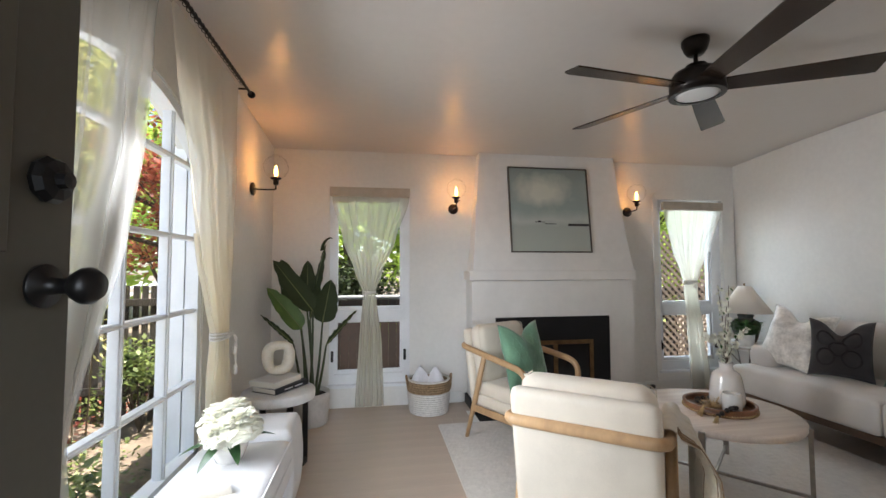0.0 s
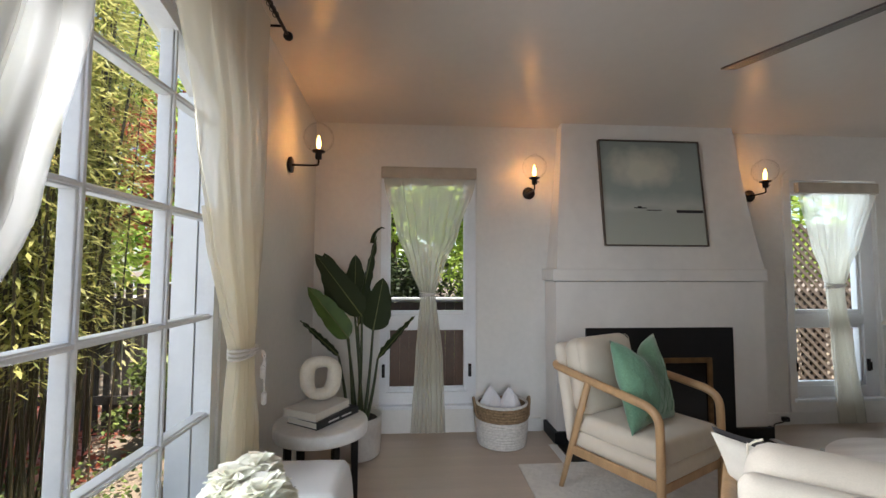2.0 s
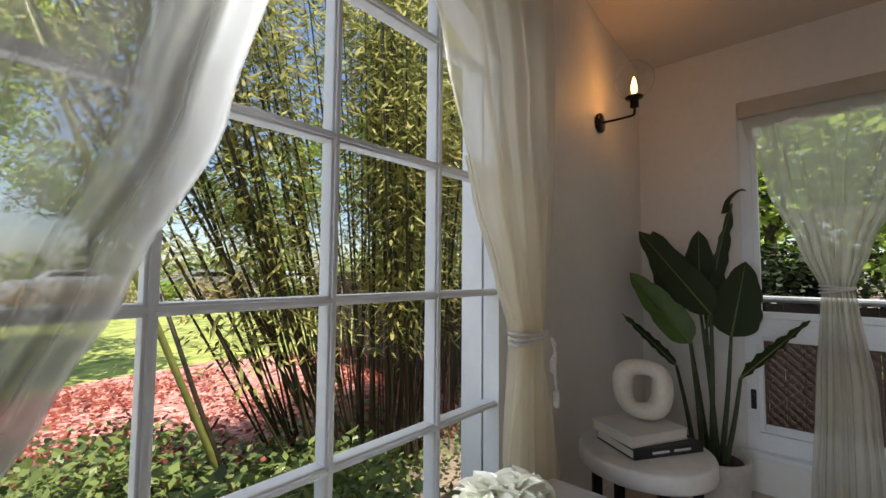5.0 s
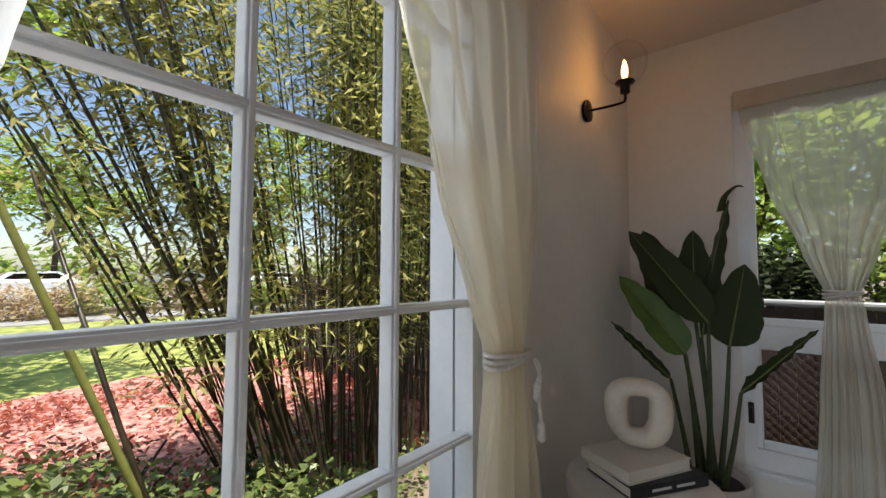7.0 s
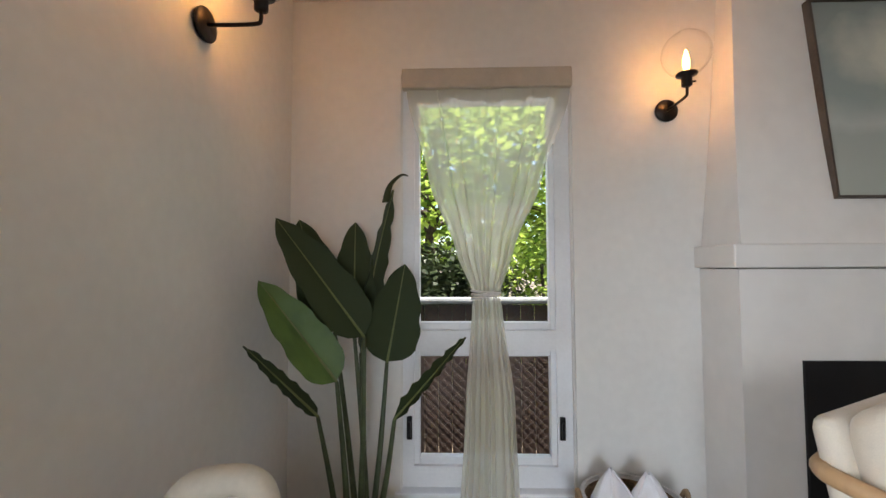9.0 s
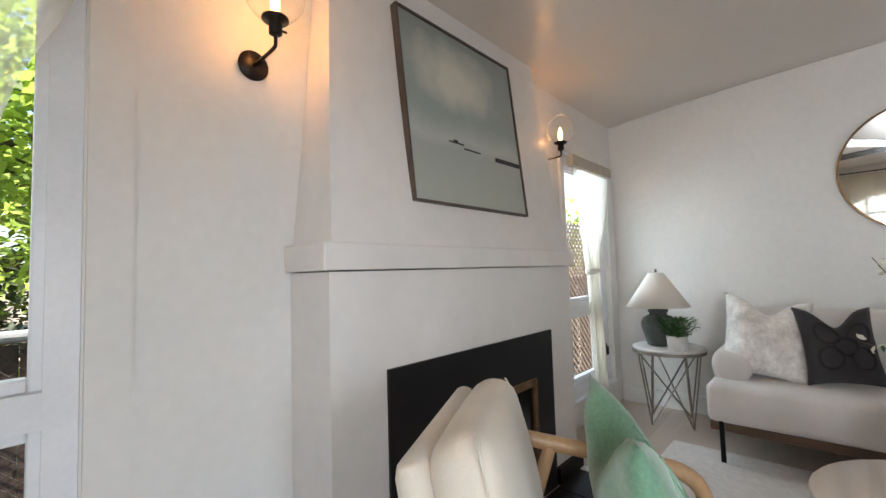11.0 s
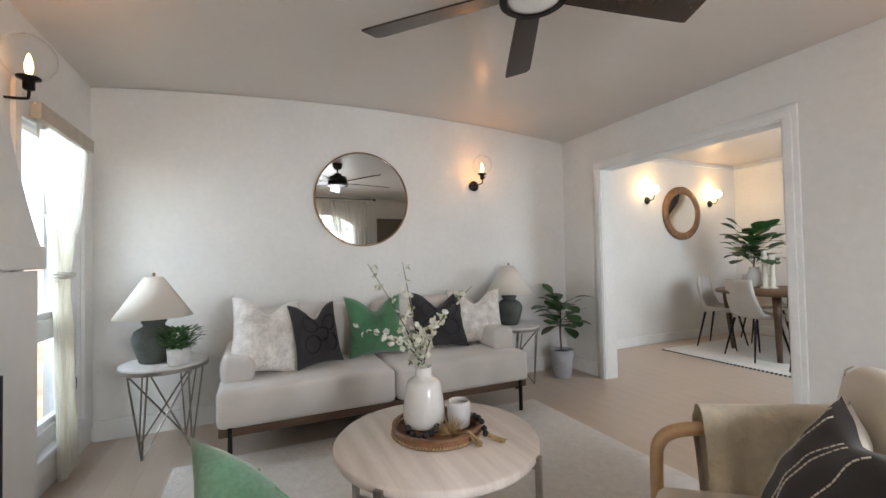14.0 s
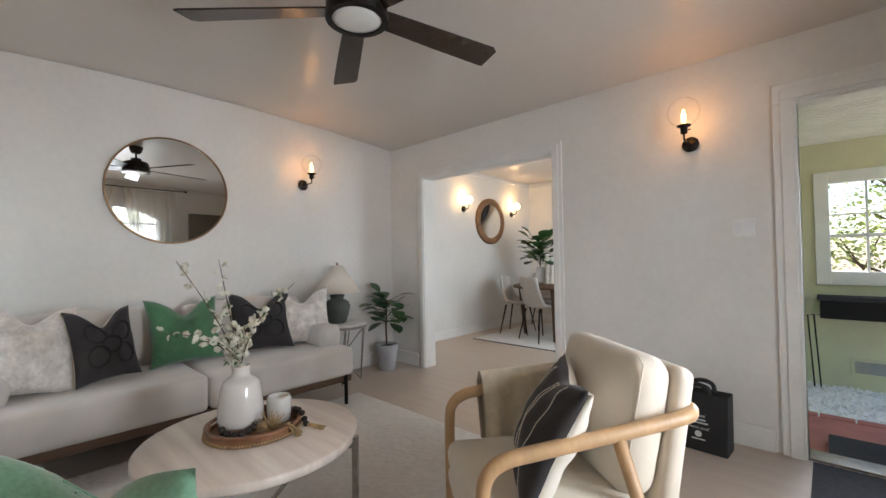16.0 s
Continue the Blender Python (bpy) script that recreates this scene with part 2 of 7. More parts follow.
IVY = leaf_mat("dark_ivy_leaf", (0.012, 0.020, 0.010), (0.055, 0.075, 0.03), 0.15, 0.45, 0.7)
DRYGRASS = leaf_mat("dry_ornamental_grass", (0.30, 0.20, 0.10), (0.62, 0.48, 0.28), 0.4, 0.7, 0.7)
SHRUB = leaf_mat("shrub_leaf", (0.025, 0.06, 0.02), (0.25, 0.31, 0.09), 0.3, 0.4, 0.7)
BARK = mat("bark", (0.085, 0.065, 0.05), 0.9, var=0.4, scale=18, fine=70, bump=1.0)
GROUND = mat("garden_soil", (0.15, 0.115, 0.085), 0.95, var=0.4, scale=2.5, fine=40, bump=1.0, tint=(0.26, 0.20, 0.15))
MULCH = mat("red_bark_mulch", (0.50, 0.10, 0.085), 0.95, var=0.45, scale=9, fine=55, bump=1.0, tint=(0.76, 0.34, 0.29))
LAWN = mat("lawn_grass", (0.15, 0.25, 0.05), 0.95, var=0.35, scale=4, fine=60, bump=1.0, tint=(0.42, 0.44, 0.12))
ROAD = mat("pale_asphalt", (0.36, 0.35, 0.34), 0.9, var=0.15, scale=3, fine=60, bump=0.4)
# Weathered wood with the maple's shade on the pickets darkened into the colour.
FENCE = mat("weathered_shaded_wood", (0.048, 0.040, 0.034), 0.85, var=0.35, scale=5, fine=50, bump=0.5, rnd=0.3)
SLATB = mat("brown_fence_slat", (0.060, 0.036, 0.028), 0.6, var=0.3, scale=6, bump=0.2, rnd=0.3)
LATT = mat("weathered_lattice", (0.22, 0.17, 0.125), 0.85, var=0.25, scale=9, bump=0.4)
WIRE = mat("dull_grey_wire", (0.05, 0.046, 0.042), 0.6, 0.3, var=0.2, scale=20, bump=0.05)
GALV = mat("galvanised_steel", (0.42, 0.43, 0.44), 0.4, 0.7, var=0.15, scale=12, bump=0.05)
STUCCO = mat("sage_stucco", (0.64, 0.64, 0.47), 0.85, var=0.06, scale=3, fine=60, bump=0.6)
OUTWALL = mat("outer_white_stucco", (0.72, 0.71, 0.69), 0.85, var=0.06, scale=3, fine=60, bump=0.5)
GRAVEL = mat("pale_gravel", (0.72, 0.72, 0.74), 0.85, var=0.3, scale=30, fine=80, bump=0.6, rnd=0.4)
BRICKRED = mat("red_painted_brick", (0.42, 0.15, 0.13), 0.6, var=0.15, scale=6, fine=50, bump=0.3, rnd=0.1)
MATGREY = mat("grey_door_mat", (0.038, 0.038, 0.046), 0.95, var=0.2, scale=40, fine=200, bump=0.8)
DOORP = mat("olive_door_paint", (0.060, 0.055, 0.043), 0.5, var=0.08, scale=3, fine=50, bump=0.1)
BAG = mat("black_bag_paper", (0.010, 0.010, 0.011), 0.6, var=0.2, scale=8, bump=0.15)
INK = mat("white_print", (0.62, 0.62, 0.62), 0.7, var=0.05, bump=0)
COVERW = mat("white_book_cloth", (0.62, 0.59, 0.55), 0.7, var=0.06, scale=8, fine=150, bump=0.2)
COVERB = mat("black_book_cover", (0.014, 0.014, 0.016), 0.5, var=0.2, bump=0.1)
PAPER = mat("book_pages", (0.66, 0.62, 0.54), 0.9, var=0.08, scale=4, fine=200, bump=0.2)
CHAIRG = mat("grey_chair_fabric", (0.50, 0.46, 0.42), 0.9, var=0.08, scale=5, fine=200, bump=0.3)
CARVED = mat("carved_brown_wood", (0.24, 0.125, 0.06), 0.5, var=0.3, scale=14, fine=60, bump=0.4)
PICFRAME = mat("dark_picture_moulding", (0.085, 0.066, 0.052), 0.5, var=0.25, scale=9, bump=0.1)
CANDLE = mat("white_candle_jar", (0.68, 0.68, 0.67), 0.2, var=0.05, scale=8, bump=0.05)
SHEER = sheer_mat("white_voile", (0.82, 0.79, 0.70), 0.47, 0.56)
SHEERD = sheer_mat("cream_voile", (0.90, 0.84, 0.71), 0.40, 0.62)
SHEERT = sheer_mat("thin_white_voile", (0.82, 0.80, 0.765), 0.68, 0.48)
PANE = pane_mat("window_glass", 0.30)
GLOBE = pane_mat("clear_globe_glass", 1.0)
DARKGLASS = mat("smoked_fire_glass", (0.006, 0.005, 0.005), 0.12, var=0.2, bump=0)
BULB = glow_mat("bulb_filament", (1.0, 0.46, 0.11), 8)
FANLIGHT = mat("frosted_light_cover", (0.74, 0.74, 0.72), 0.3, var=0.03, bump=0)
SKYWARM = glow_mat("dining_bulb", (1.0, 0.66, 0.30), 8)
MIRROR = bpy.data.materials.new("mirror_silver")
MIRROR.use_nodes = True
_b = MIRROR.node_tree.nodes["Principled BSDF"]
_b.inputs["Base Color"].default_value, _b.inputs["Metallic"].default_value, _b.inputs["Roughness"].default_value = (0.86, 0.87, 0.86, 1), 1.0, 0.015


def art_mat():
    """Loose painting of a grey-green sea under a cream cloud."""
    m = bpy.data.materials.new("seascape_paint")
    m.use_nodes = True
    nt = m.node_tree
    N, L = nt.nodes.new, nt.links.new
    b = nt.nodes["Principled BSDF"]
    co = N("ShaderNodeTexCoord")
    sep = N("ShaderNodeSeparateXYZ")
    L(co.outputs["Generated"], sep.inputs[0])
    base = N("ShaderNodeValToRGB")
    e = base.color_ramp.elements
    e[0].position, e[0].color = 0.0, (0.42, 0.45, 0.40, 1)
    e[1].position, e[1].color = 1.0, (0.25, 0.29, 0.27, 1)
    for p, c in ((0.30, (0.39, 0.42, 0.385, 1)), (0.36, (0.47, 0.50, 0.46, 1)), (0.48, (0.31, 0.36, 0.34, 1)), (0.8, (0.30, 0.34, 0.32, 1))):
        k = e.new(p)
        k.color = c
    no = N("ShaderNodeTexNoise")
    no.inputs["Scale"].default_value, no.inputs["Detail"].default_value = 3.0, 6
    L(co.outputs["Generated"], no.inputs["Vector"])
    ad = N("ShaderNodeMath")
    ad.operation = "MULTIPLY_ADD"
    L(no.outputs[0], ad.inputs[0])
    ad.inputs[1].default_value = 0.22
    sub = N("ShaderNodeMath")
    sub.operation = "SUBTRACT"
    L(sep.outputs[2], sub.inputs[0])
    sub.inputs[1].default_value = 0.11
    L(sub.outputs[0], ad.inputs[2])
    L(ad.outputs[0], base.inputs[0])
    mp = N("ShaderNodeMapping")
    mp.inputs["Location"].default_value = (-0.42, 0, -0.72)
    mp.inputs["Scale"].default_value = (1, 0, 1)
    L(co.outputs["Generated"], mp.inputs["Vector"])
    mp2 = N("ShaderNodeMapping")
    mp2.inputs["Scale"].default_value = (1.5, 0, 2.7)
    L(mp.outputs[0], mp2.inputs["Vector"])
    ln = N("ShaderNodeVectorMath")
    ln.operation = "LENGTH"
    L(mp2.outputs[0], ln.inputs[0])
    n2 = N("ShaderNodeTexNoise")
    n2.inputs["Scale"].default_value, n2.inputs["Detail"].default_value = 5.0, 5
    L(co.outputs["Generated"], n2.inputs["Vector"])
    a2 = N("ShaderNodeMath")
    a2.operation = "MULTIPLY_ADD"
    L(n2.outputs[0], a2.inputs[0])
    a2.inputs[1].default_value = 0.7
    L(ln.outputs["Value"], a2.inputs[2])
    cl = N("ShaderNodeValToRGB")
    cl.color_ramp.elements[0].position, cl.color_ramp.elements[0].color = 0.55, (0.75, 0.75, 0.75, 1)
    cl.color_ramp.elements[1].position, cl.color_ramp.elements[1].color = 1.45, (0, 0, 0, 1)
    L(a2.outputs[0], cl.inputs[0])
    mx = N("ShaderNodeMix")
    mx.data_type = "RGBA"
    L(cl.outputs[0], mx.inputs["Factor"])
    L(base.outputs[0], mx.inputs["A"])
    mx.inputs["B"].default_value = (0.70, 0.68, 0.57, 1)
    L(mx.outputs["Result"], b.inputs["Base Color"])
    b.inputs["Roughness"].default_value = 0.45
    bp = N("ShaderNodeBump")
    bp.inputs["Strength"].default_value, bp.inputs["Distance"].default_value = 0.3, 0.003
    L(n2.outputs[0], bp.inputs["Height"])
    L(bp.outputs[0], b.inputs["Normal"])
    return m


ART = art_mat()

# ---- mesh helpers ----


def finish(name, bm, material, smooth=False):
    bmesh.ops.recalc_face_normals(bm, faces=bm.faces)
    me = bpy.data.meshes.new(name)
    bm.to_mesh(me)
    bm.free()
    if material:
        me.materials.append(material)
    if smooth:
        me.shade_smooth()
    return me


def part(name, bm, material, parent=None, label="", smooth=False, m=None):
    ob = new(name, finish(name, bm, material, smooth))
    if parent is not None:
        ob.parent = parent
    if m is not None:
        ob.matrix_basis = m
    if label:
        ob["label"] = label
    return ob


def thing(name, m, label, category, group="", kind=""):
    ob = new(name)
    ob.empty_display_size = 0.05
    ob.matrix_world = m
    return tagged(ob, label, category, group, kind)


def solid(name, bm, material, label="", category="", kind="structure", smooth=False, group=""):
    ob = new(name, finish(name, bm, material, smooth))
    return tagged(ob, label, category, group, kind)


def box(bm, x0, x1, y0, y1, z0, z1, r=0.0, seg=2):
    v = [bm.verts.new((x, y, z)) for z in (z0, z1) for y in (y0, y1) for x in (x0, x1)]
    f = [bm.faces.new([v[i] for i in q]) for q in ((0, 2, 3, 1), (4, 5, 7, 6), (0, 1, 5, 4), (2, 6, 7, 3), (0, 4, 6, 2), (1, 3, 7, 5))]
    if r:
        edges = list({e for q in f for e in q.edges})
        bmesh.ops.bevel(bm, geom=edges, offset=r, segments=seg, profile=0.5, affect="EDGES")
    return bm


def nb():
    return bmesh.new()


def rbox(x0, x1, y0, y1, z0, z1, r=0.01, seg=2):
    return box(nb(), x0, x1, y0, y1, z0, z1, r, seg)


def lathe(bm, profile, seg=32, at=(0, 0, 0), sx=1.0, sy=1.0, caps=True):
    rings = []
    for r, z in profile:
        rings.append([bm.verts.new((at[0] + sx * r * math.cos(2 * math.pi * i / seg), at[1] + sy * r * math.sin(2 * math.pi * i / seg), at[2] + z)) for i in range(seg)])
    for a, b in zip(rings, rings[1:]):
        for i in range(seg):
            j = (i + 1) % seg
            bm.faces.new((a[i], a[j], b[j], b[i]))
    if caps:
        bm.faces.new(rings[0][::-1])
        bm.faces.new(rings[-1])
    return bm


def tube(bm, pts, r, seg=8, caps=True, flat=1.0):
    """A round bar along points; r may be one radius or one for each point."""
    pts = [Vector(p) for p in pts]
    rs = r if isinstance(r, (list, tuple)) else [r] * len(pts)
    rings, up = [], None
    for i, p in enumerate(pts):
        d = (pts[min(i + 1, len(pts) - 1)] - pts[max(i - 1, 0)]).normalized()
        if up is None:
            up = d.orthogonal().normalized() if abs(d.z) > 0.9 else Vector((0, 0, 1))
        side = d.cross(up).normalized()
        up = side.cross(d).normalized()
        rings.append([bm.verts.new(p + rs[i] * (math.cos(a) * side + flat * math.sin(a) * up)) for a in (2 * math.pi * k / seg for k in range(seg))])
    for a, b in zip(rings, rings[1:]):
        for k in range(seg):
            j = (k + 1) % seg
            bm.faces.new((a[k], a[j], b[j], b[k]))
    if caps:
        bm.faces.new(rings[0][::-1])
        bm.faces.new(rings[-1])
    return bm


def smoothed(pts, n=6):
    """Catmull-Rom through the points."""
    pts = [Vector(p) for p in pts]
    out = []
    for i in range(len(pts) - 1):
        p0, p1, p2, p3 = pts[max(i - 1, 0)], pts[i], pts[i + 1], pts[min(i + 2, len(pts) - 1)]
        for k in range(n):
            t = k / n
            out.append(0.5 * ((2 * p1) + (p2 - p0) * t + (2 * p0 - 5 * p1 + 4 * p2 - p3) * t * t + (3 * p1 - p0 - 3 * p2 + p3) * t ** 3))
    return out + [pts[-1]]


def sheet(bm, fn, nu, nv, close=False):
    rows = [[bm.verts.new(fn(i / nu, j / nv)) for i in range(nu + 1)] for j in range(nv + 1)]
    for j in range(nv):
        for i in range(nu):
            bm.faces.new((rows[j][i], rows[j][i + 1], rows[j + 1][i + 1], rows[j + 1][i]))
    return bm


def wall_bm(axis, a0, a1, u0, u1, z0, z1, holes):
    """A wall between a0 and a1 on an axis, spanning u0..u1, with rectangular holes (u0, u1, z0, z1)."""
    bm = nb()
    us = sorted({u0, u1, *[h[0] for h in holes], *[h[1] for h in holes]})
    for p, q in zip(us, us[1:]):
        spans, z = [], z0
        for h in sorted((h for h in holes if h[0] <= p and h[1] >= q), key=lambda h: h[2]):
            if h[2] > z:
                spans.append((z, h[2]))
            z = h[3]
        if z < z1:
            spans.append((z, z1))
        for s, e in spans:
            if axis == "x":
                box(bm, a0, a1, p, q, s, e)
            else:
                box(bm, p, q, a0, a1, s, e)
    bmesh.ops.remove_doubles(bm, verts=bm.verts, dist=1e-5)
    return bm

# ---- structure ----
RISE = 0.0
XL, XR, Y0, Y1 = -1.35, 3.508, -0.56, 3.51
WIN_Y0, WIN_Y1, WIN_C = 0.61, 2.0, 1.305


def arch_z(y):
    return 2.15 - 0.25 * ((y - WIN_C) / 0.695) ** 2


def vault_z(y, x=1.08):
    """A shallow vault, a little higher over the middle of the room."""
    across = 1 - ((y - 1.475) / 2.035) ** 2
    return 2.408 + 0.105 * across + RISE * max(0, across) * max(0, 1 - ((x - 1.08) / 2.43) ** 2)


bm = wall_bm("x", XL - 0.13, XL, Y0 - 0.15, Y1 + 0.18, -0.3, 2.62, [(WIN_Y0, WIN_Y1, 0.27, 2.15)])
n = 20
for i in range(n):
    ya, yb = WIN_Y0 + (WIN_Y1 - WIN_Y0) * i / n, WIN_Y0 + (WIN_Y1 - WIN_Y0) * (i + 1) / n
    za, zb = arch_z(ya), arch_z(yb)
    v = [bm.verts.new((x, y, z)) for x in (XL - 0.13, XL) for y, z in ((ya, za), (yb, zb), (yb, 2.152), (ya, 2.152))]
    for q in ((0, 1, 2, 3), (7, 6, 5, 4), (0, 4, 5, 1)):
        bm.faces.new([v[k] for k in q])
solid("wall_west", bm, PLASTER, "white plaster wall with an arched window opening", "wall")
solid("wall_north", wall_bm("y", Y1, Y1 + 0.18, XL, XR + 0.18, -0.3, 2.62, [(-0.84, -0.09, 0.21, 2.05), (2.56, 3.33, 0.21, 2.02)]), PLASTER, "white plaster wall with two narrow windows beside a fireplace", "wall")
solid("wall_east", wall_bm("x", XR, XR + 0.15, Y0, Y1, -0.1, 2.62, []), PLASTER, "white plaster wall behind the sofa", "wall")
solid("wall_south", wall_bm("y", Y0 - 0.13, Y0, XL, 4.2, -0.1, 2.62, [(-1.0, -0.08, -0.02, 2.02), (1.445, 2.95, -0.02, 2.005)]), PLASTER, "white plaster wall with a wide doorway and the front door", "wall")

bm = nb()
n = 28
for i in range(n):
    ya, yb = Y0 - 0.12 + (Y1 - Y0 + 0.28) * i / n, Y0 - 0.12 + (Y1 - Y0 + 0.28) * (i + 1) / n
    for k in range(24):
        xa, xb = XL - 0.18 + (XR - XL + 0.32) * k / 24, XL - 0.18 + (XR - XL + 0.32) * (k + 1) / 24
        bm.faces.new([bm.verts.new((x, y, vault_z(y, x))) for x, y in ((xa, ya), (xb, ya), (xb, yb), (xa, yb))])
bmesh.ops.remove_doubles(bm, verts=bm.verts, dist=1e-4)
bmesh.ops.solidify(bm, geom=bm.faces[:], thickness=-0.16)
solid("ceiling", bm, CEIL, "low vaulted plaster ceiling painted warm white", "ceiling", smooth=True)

floor_bm = box(nb(), XL - 0.1, 4.3, Y0 - 0.13, Y1 + 0.1, -0.12, -0.006)
box(floor_bm, 0.66, 4.3, -4.3, Y0 - 0.13, -0.12, -0.006)
floor = solid("floor", floor_bm, FLOOR, "pale wood plank floor", "floor")

# skirting boards
bm = nb()
for b_ in ((XR - 0.018, XR - 0.001, Y0 + 0.02, Y1 - 0.02),):
    box(bm, *b_, 0.0, 0.12)
    box(bm, b_[0] - 0.004, b_[1], b_[2], b_[3], 0.115, 0.135, 0.004)
solid("baseboard_east", bm, TRIM, "white painted skirting board", "skirting board")
bm = nb()
for xa, xb in ((0.06, 1.33), (3.07, 3.48)):
    box(bm, xa, xb, Y0 + 0.001, Y0 + 0.018, 0.0, 0.12)
    box(bm, xa, xb, Y0 + 0.001, Y0 + 0.022, 0.115, 0.135, 0.004)
solid("baseboard_south", bm, TRIM, "white painted skirting board", "skirting board")
bm = nb()
for xa, xb in ((XL + 0.02, -0.92), (0.03, 0.42), (2.12, 2.48)):
    box(bm, xa, xb, Y1 - 0.018, Y1 - 0.001, 0.0, 0.10, 0.004)
solid("baseboard_north", bm, TRIM, "white painted skirting board", "skirting board")
bm = box(nb(), XL + 0.001, XL + 0.018, Y0 + 0.02, Y1 - 0.03, 0.0, 0.10, 0.004)
solid("baseboard_west", bm, TRIM, "white painted skirting board", "skirting board")


def casing(name, x0, x1, ztop, y, w=0.085, d=0.022, label="white door casing"):
    """Moulded casing round an opening in a wall across y."""
    bm = nb()
    for k, (wi, di) in enumerate(((w, d), (w * 0.55, d + 0.012))):
        off = k * w * 0.12
        box(bm, x0 - wi - off, x0 - off, y, y + di, 0.0, ztop + off - 0.0, 0.004)
        box(bm, x1 + off, x1 + wi + off, y, y + di, 0.0, ztop + off, 0.004)
        box(bm, x0 - wi - off, x1 + wi + off, y, y + di - 0.001, ztop + off, ztop + wi + off, 0.004)
    return solid(name, bm, TRIM, label, "door casing")


casing("trim_dining_doorway", 1.445, 2.95, 2.005, Y0 + 0.001, label="white moulded casing round a wide doorway")
casing("trim_front_door", -1.0, -0.08, 2.02, Y0 + 0.001, 0.11, label="white moulded casing round the front door")
bm = nb()
box(bm, -0.08, -0.066, Y0 - 0.128, Y0 - 0.002, 0, 2.02)
box(bm, -1.014, -1.0, Y0 - 0.128, Y0 - 0.002, 0, 2.02)
box(bm, -1.0, -0.08, Y0 - 0.128, Y0 - 0.002, 2.006, 2.02)
solid("trim_front_door_jamb", bm, TRIM, "white painted door jamb", "door jamb")

# west window: arched, small panes
win = thing("window_1", pose(0, 0, 0), "tall arched white window with small square panes", "window", kind="structure")
GX = XL - 0.045
bm = nb()
box(bm, GX - 0.03, GX + 0.035, WIN_Y0 - 0.0, WIN_Y0 + 0.045, 0.27, 1.93)
box(bm, GX - 0.03, GX + 0.035, WIN_Y1 - 0.045, WIN_Y1, 0.27, 1.93)
box(bm, GX - 0.03, GX + 0.035, WIN_Y0, WIN_Y1, 0.27, 0.315)
for i in range(20):
    ya, yb = WIN_Y0 + 1.39 * i / 20, WIN_Y0 + 1.39 * (i + 1) / 20
    v = [bm.verts.new((x, y, z)) for x in (GX - 0.03, GX + 0.035) for y, z in ((ya, arch_z(ya) - 0.05), (yb, arch_z(yb) - 0.05), (yb, arch_z(yb) + 0.003), (ya, arch_z(ya) + 0.003))]
    for q in ((0, 1, 2, 3), (7, 6, 5, 4), (0, 4, 5, 1)):
        bm.faces.new([v[k] for k in q])
part("window_frame", bm, SASH, win)
for y in (0.956, 1.305, 1.66):
    bm = nb()
    box(bm, GX - 0.022, GX + 0.022, y - 0.0115, y + 0.0115, 0.31, arch_z(y) - 0.04, 0.004)
    box(bm, GX - 0.008, GX + 0.030, y - 0.006, y + 0.006, 0.31, arch_z(y) - 0.04, 0.003)
    part("glazing_bar", bm, SASH, win)
for z in (0.681, 1.06, 1.443, 1.825):
    bm = nb()
    box(bm, GX - 0.021, GX + 0.021, WIN_Y0 + 0.04, WIN_Y1 - 0.04, z - 0.0115, z + 0.0115, 0.004)
    box(bm, GX - 0.008, GX + 0.029, WIN_Y0 + 0.04, WIN_Y1 - 0.04, z - 0.006, z + 0.006, 0.003)
    part("glazing_bar", bm, SASH, win)
ys, zs = (0.65, 0.956, 1.305, 1.66, 1.96), (0.31, 0.681, 1.06, 1.443, 1.825, 2.16)
for a, b in zip(ys, ys[1:]):
    for c, d in zip(zs, zs[1:]):
        bm = nb()
        top = lambda y, d=d: min(d, arch_z(y) - 0.03)
        k = 6 if d > 2 else 1
        for i in range(k):
            p, q = a + (b - a) * i / k, a + (b - a) * (i + 1) / k
            bm.faces.new([bm.verts.new(v) for v in ((GX, p, c), (GX, q, c), (GX, q, top(q)), (GX, p, top(p)))])
        o = part("pane", bm, PANE, win)
        o.visible_shadow = False
bm = nb()
box(bm, XL - 0.02, XL + 0.035, WIN_Y0 - 0.05, WIN_Y1 + 0.05, 0.235, 0.268, 0.006)
part("window_sill", bm, SASH, win)
bm = nb()
for ya, yb in ((WIN_Y0 + 0.001, WIN_Y0 + 0.05), (WIN_Y1 - 0.05, WIN_Y1 - 0.001)):
    box(bm, XL - 0.17, XL - 0.080, ya, yb, 0.2, 1.95)
part("outer_jamb", bm, SASH, win, "bright white outer jamb")


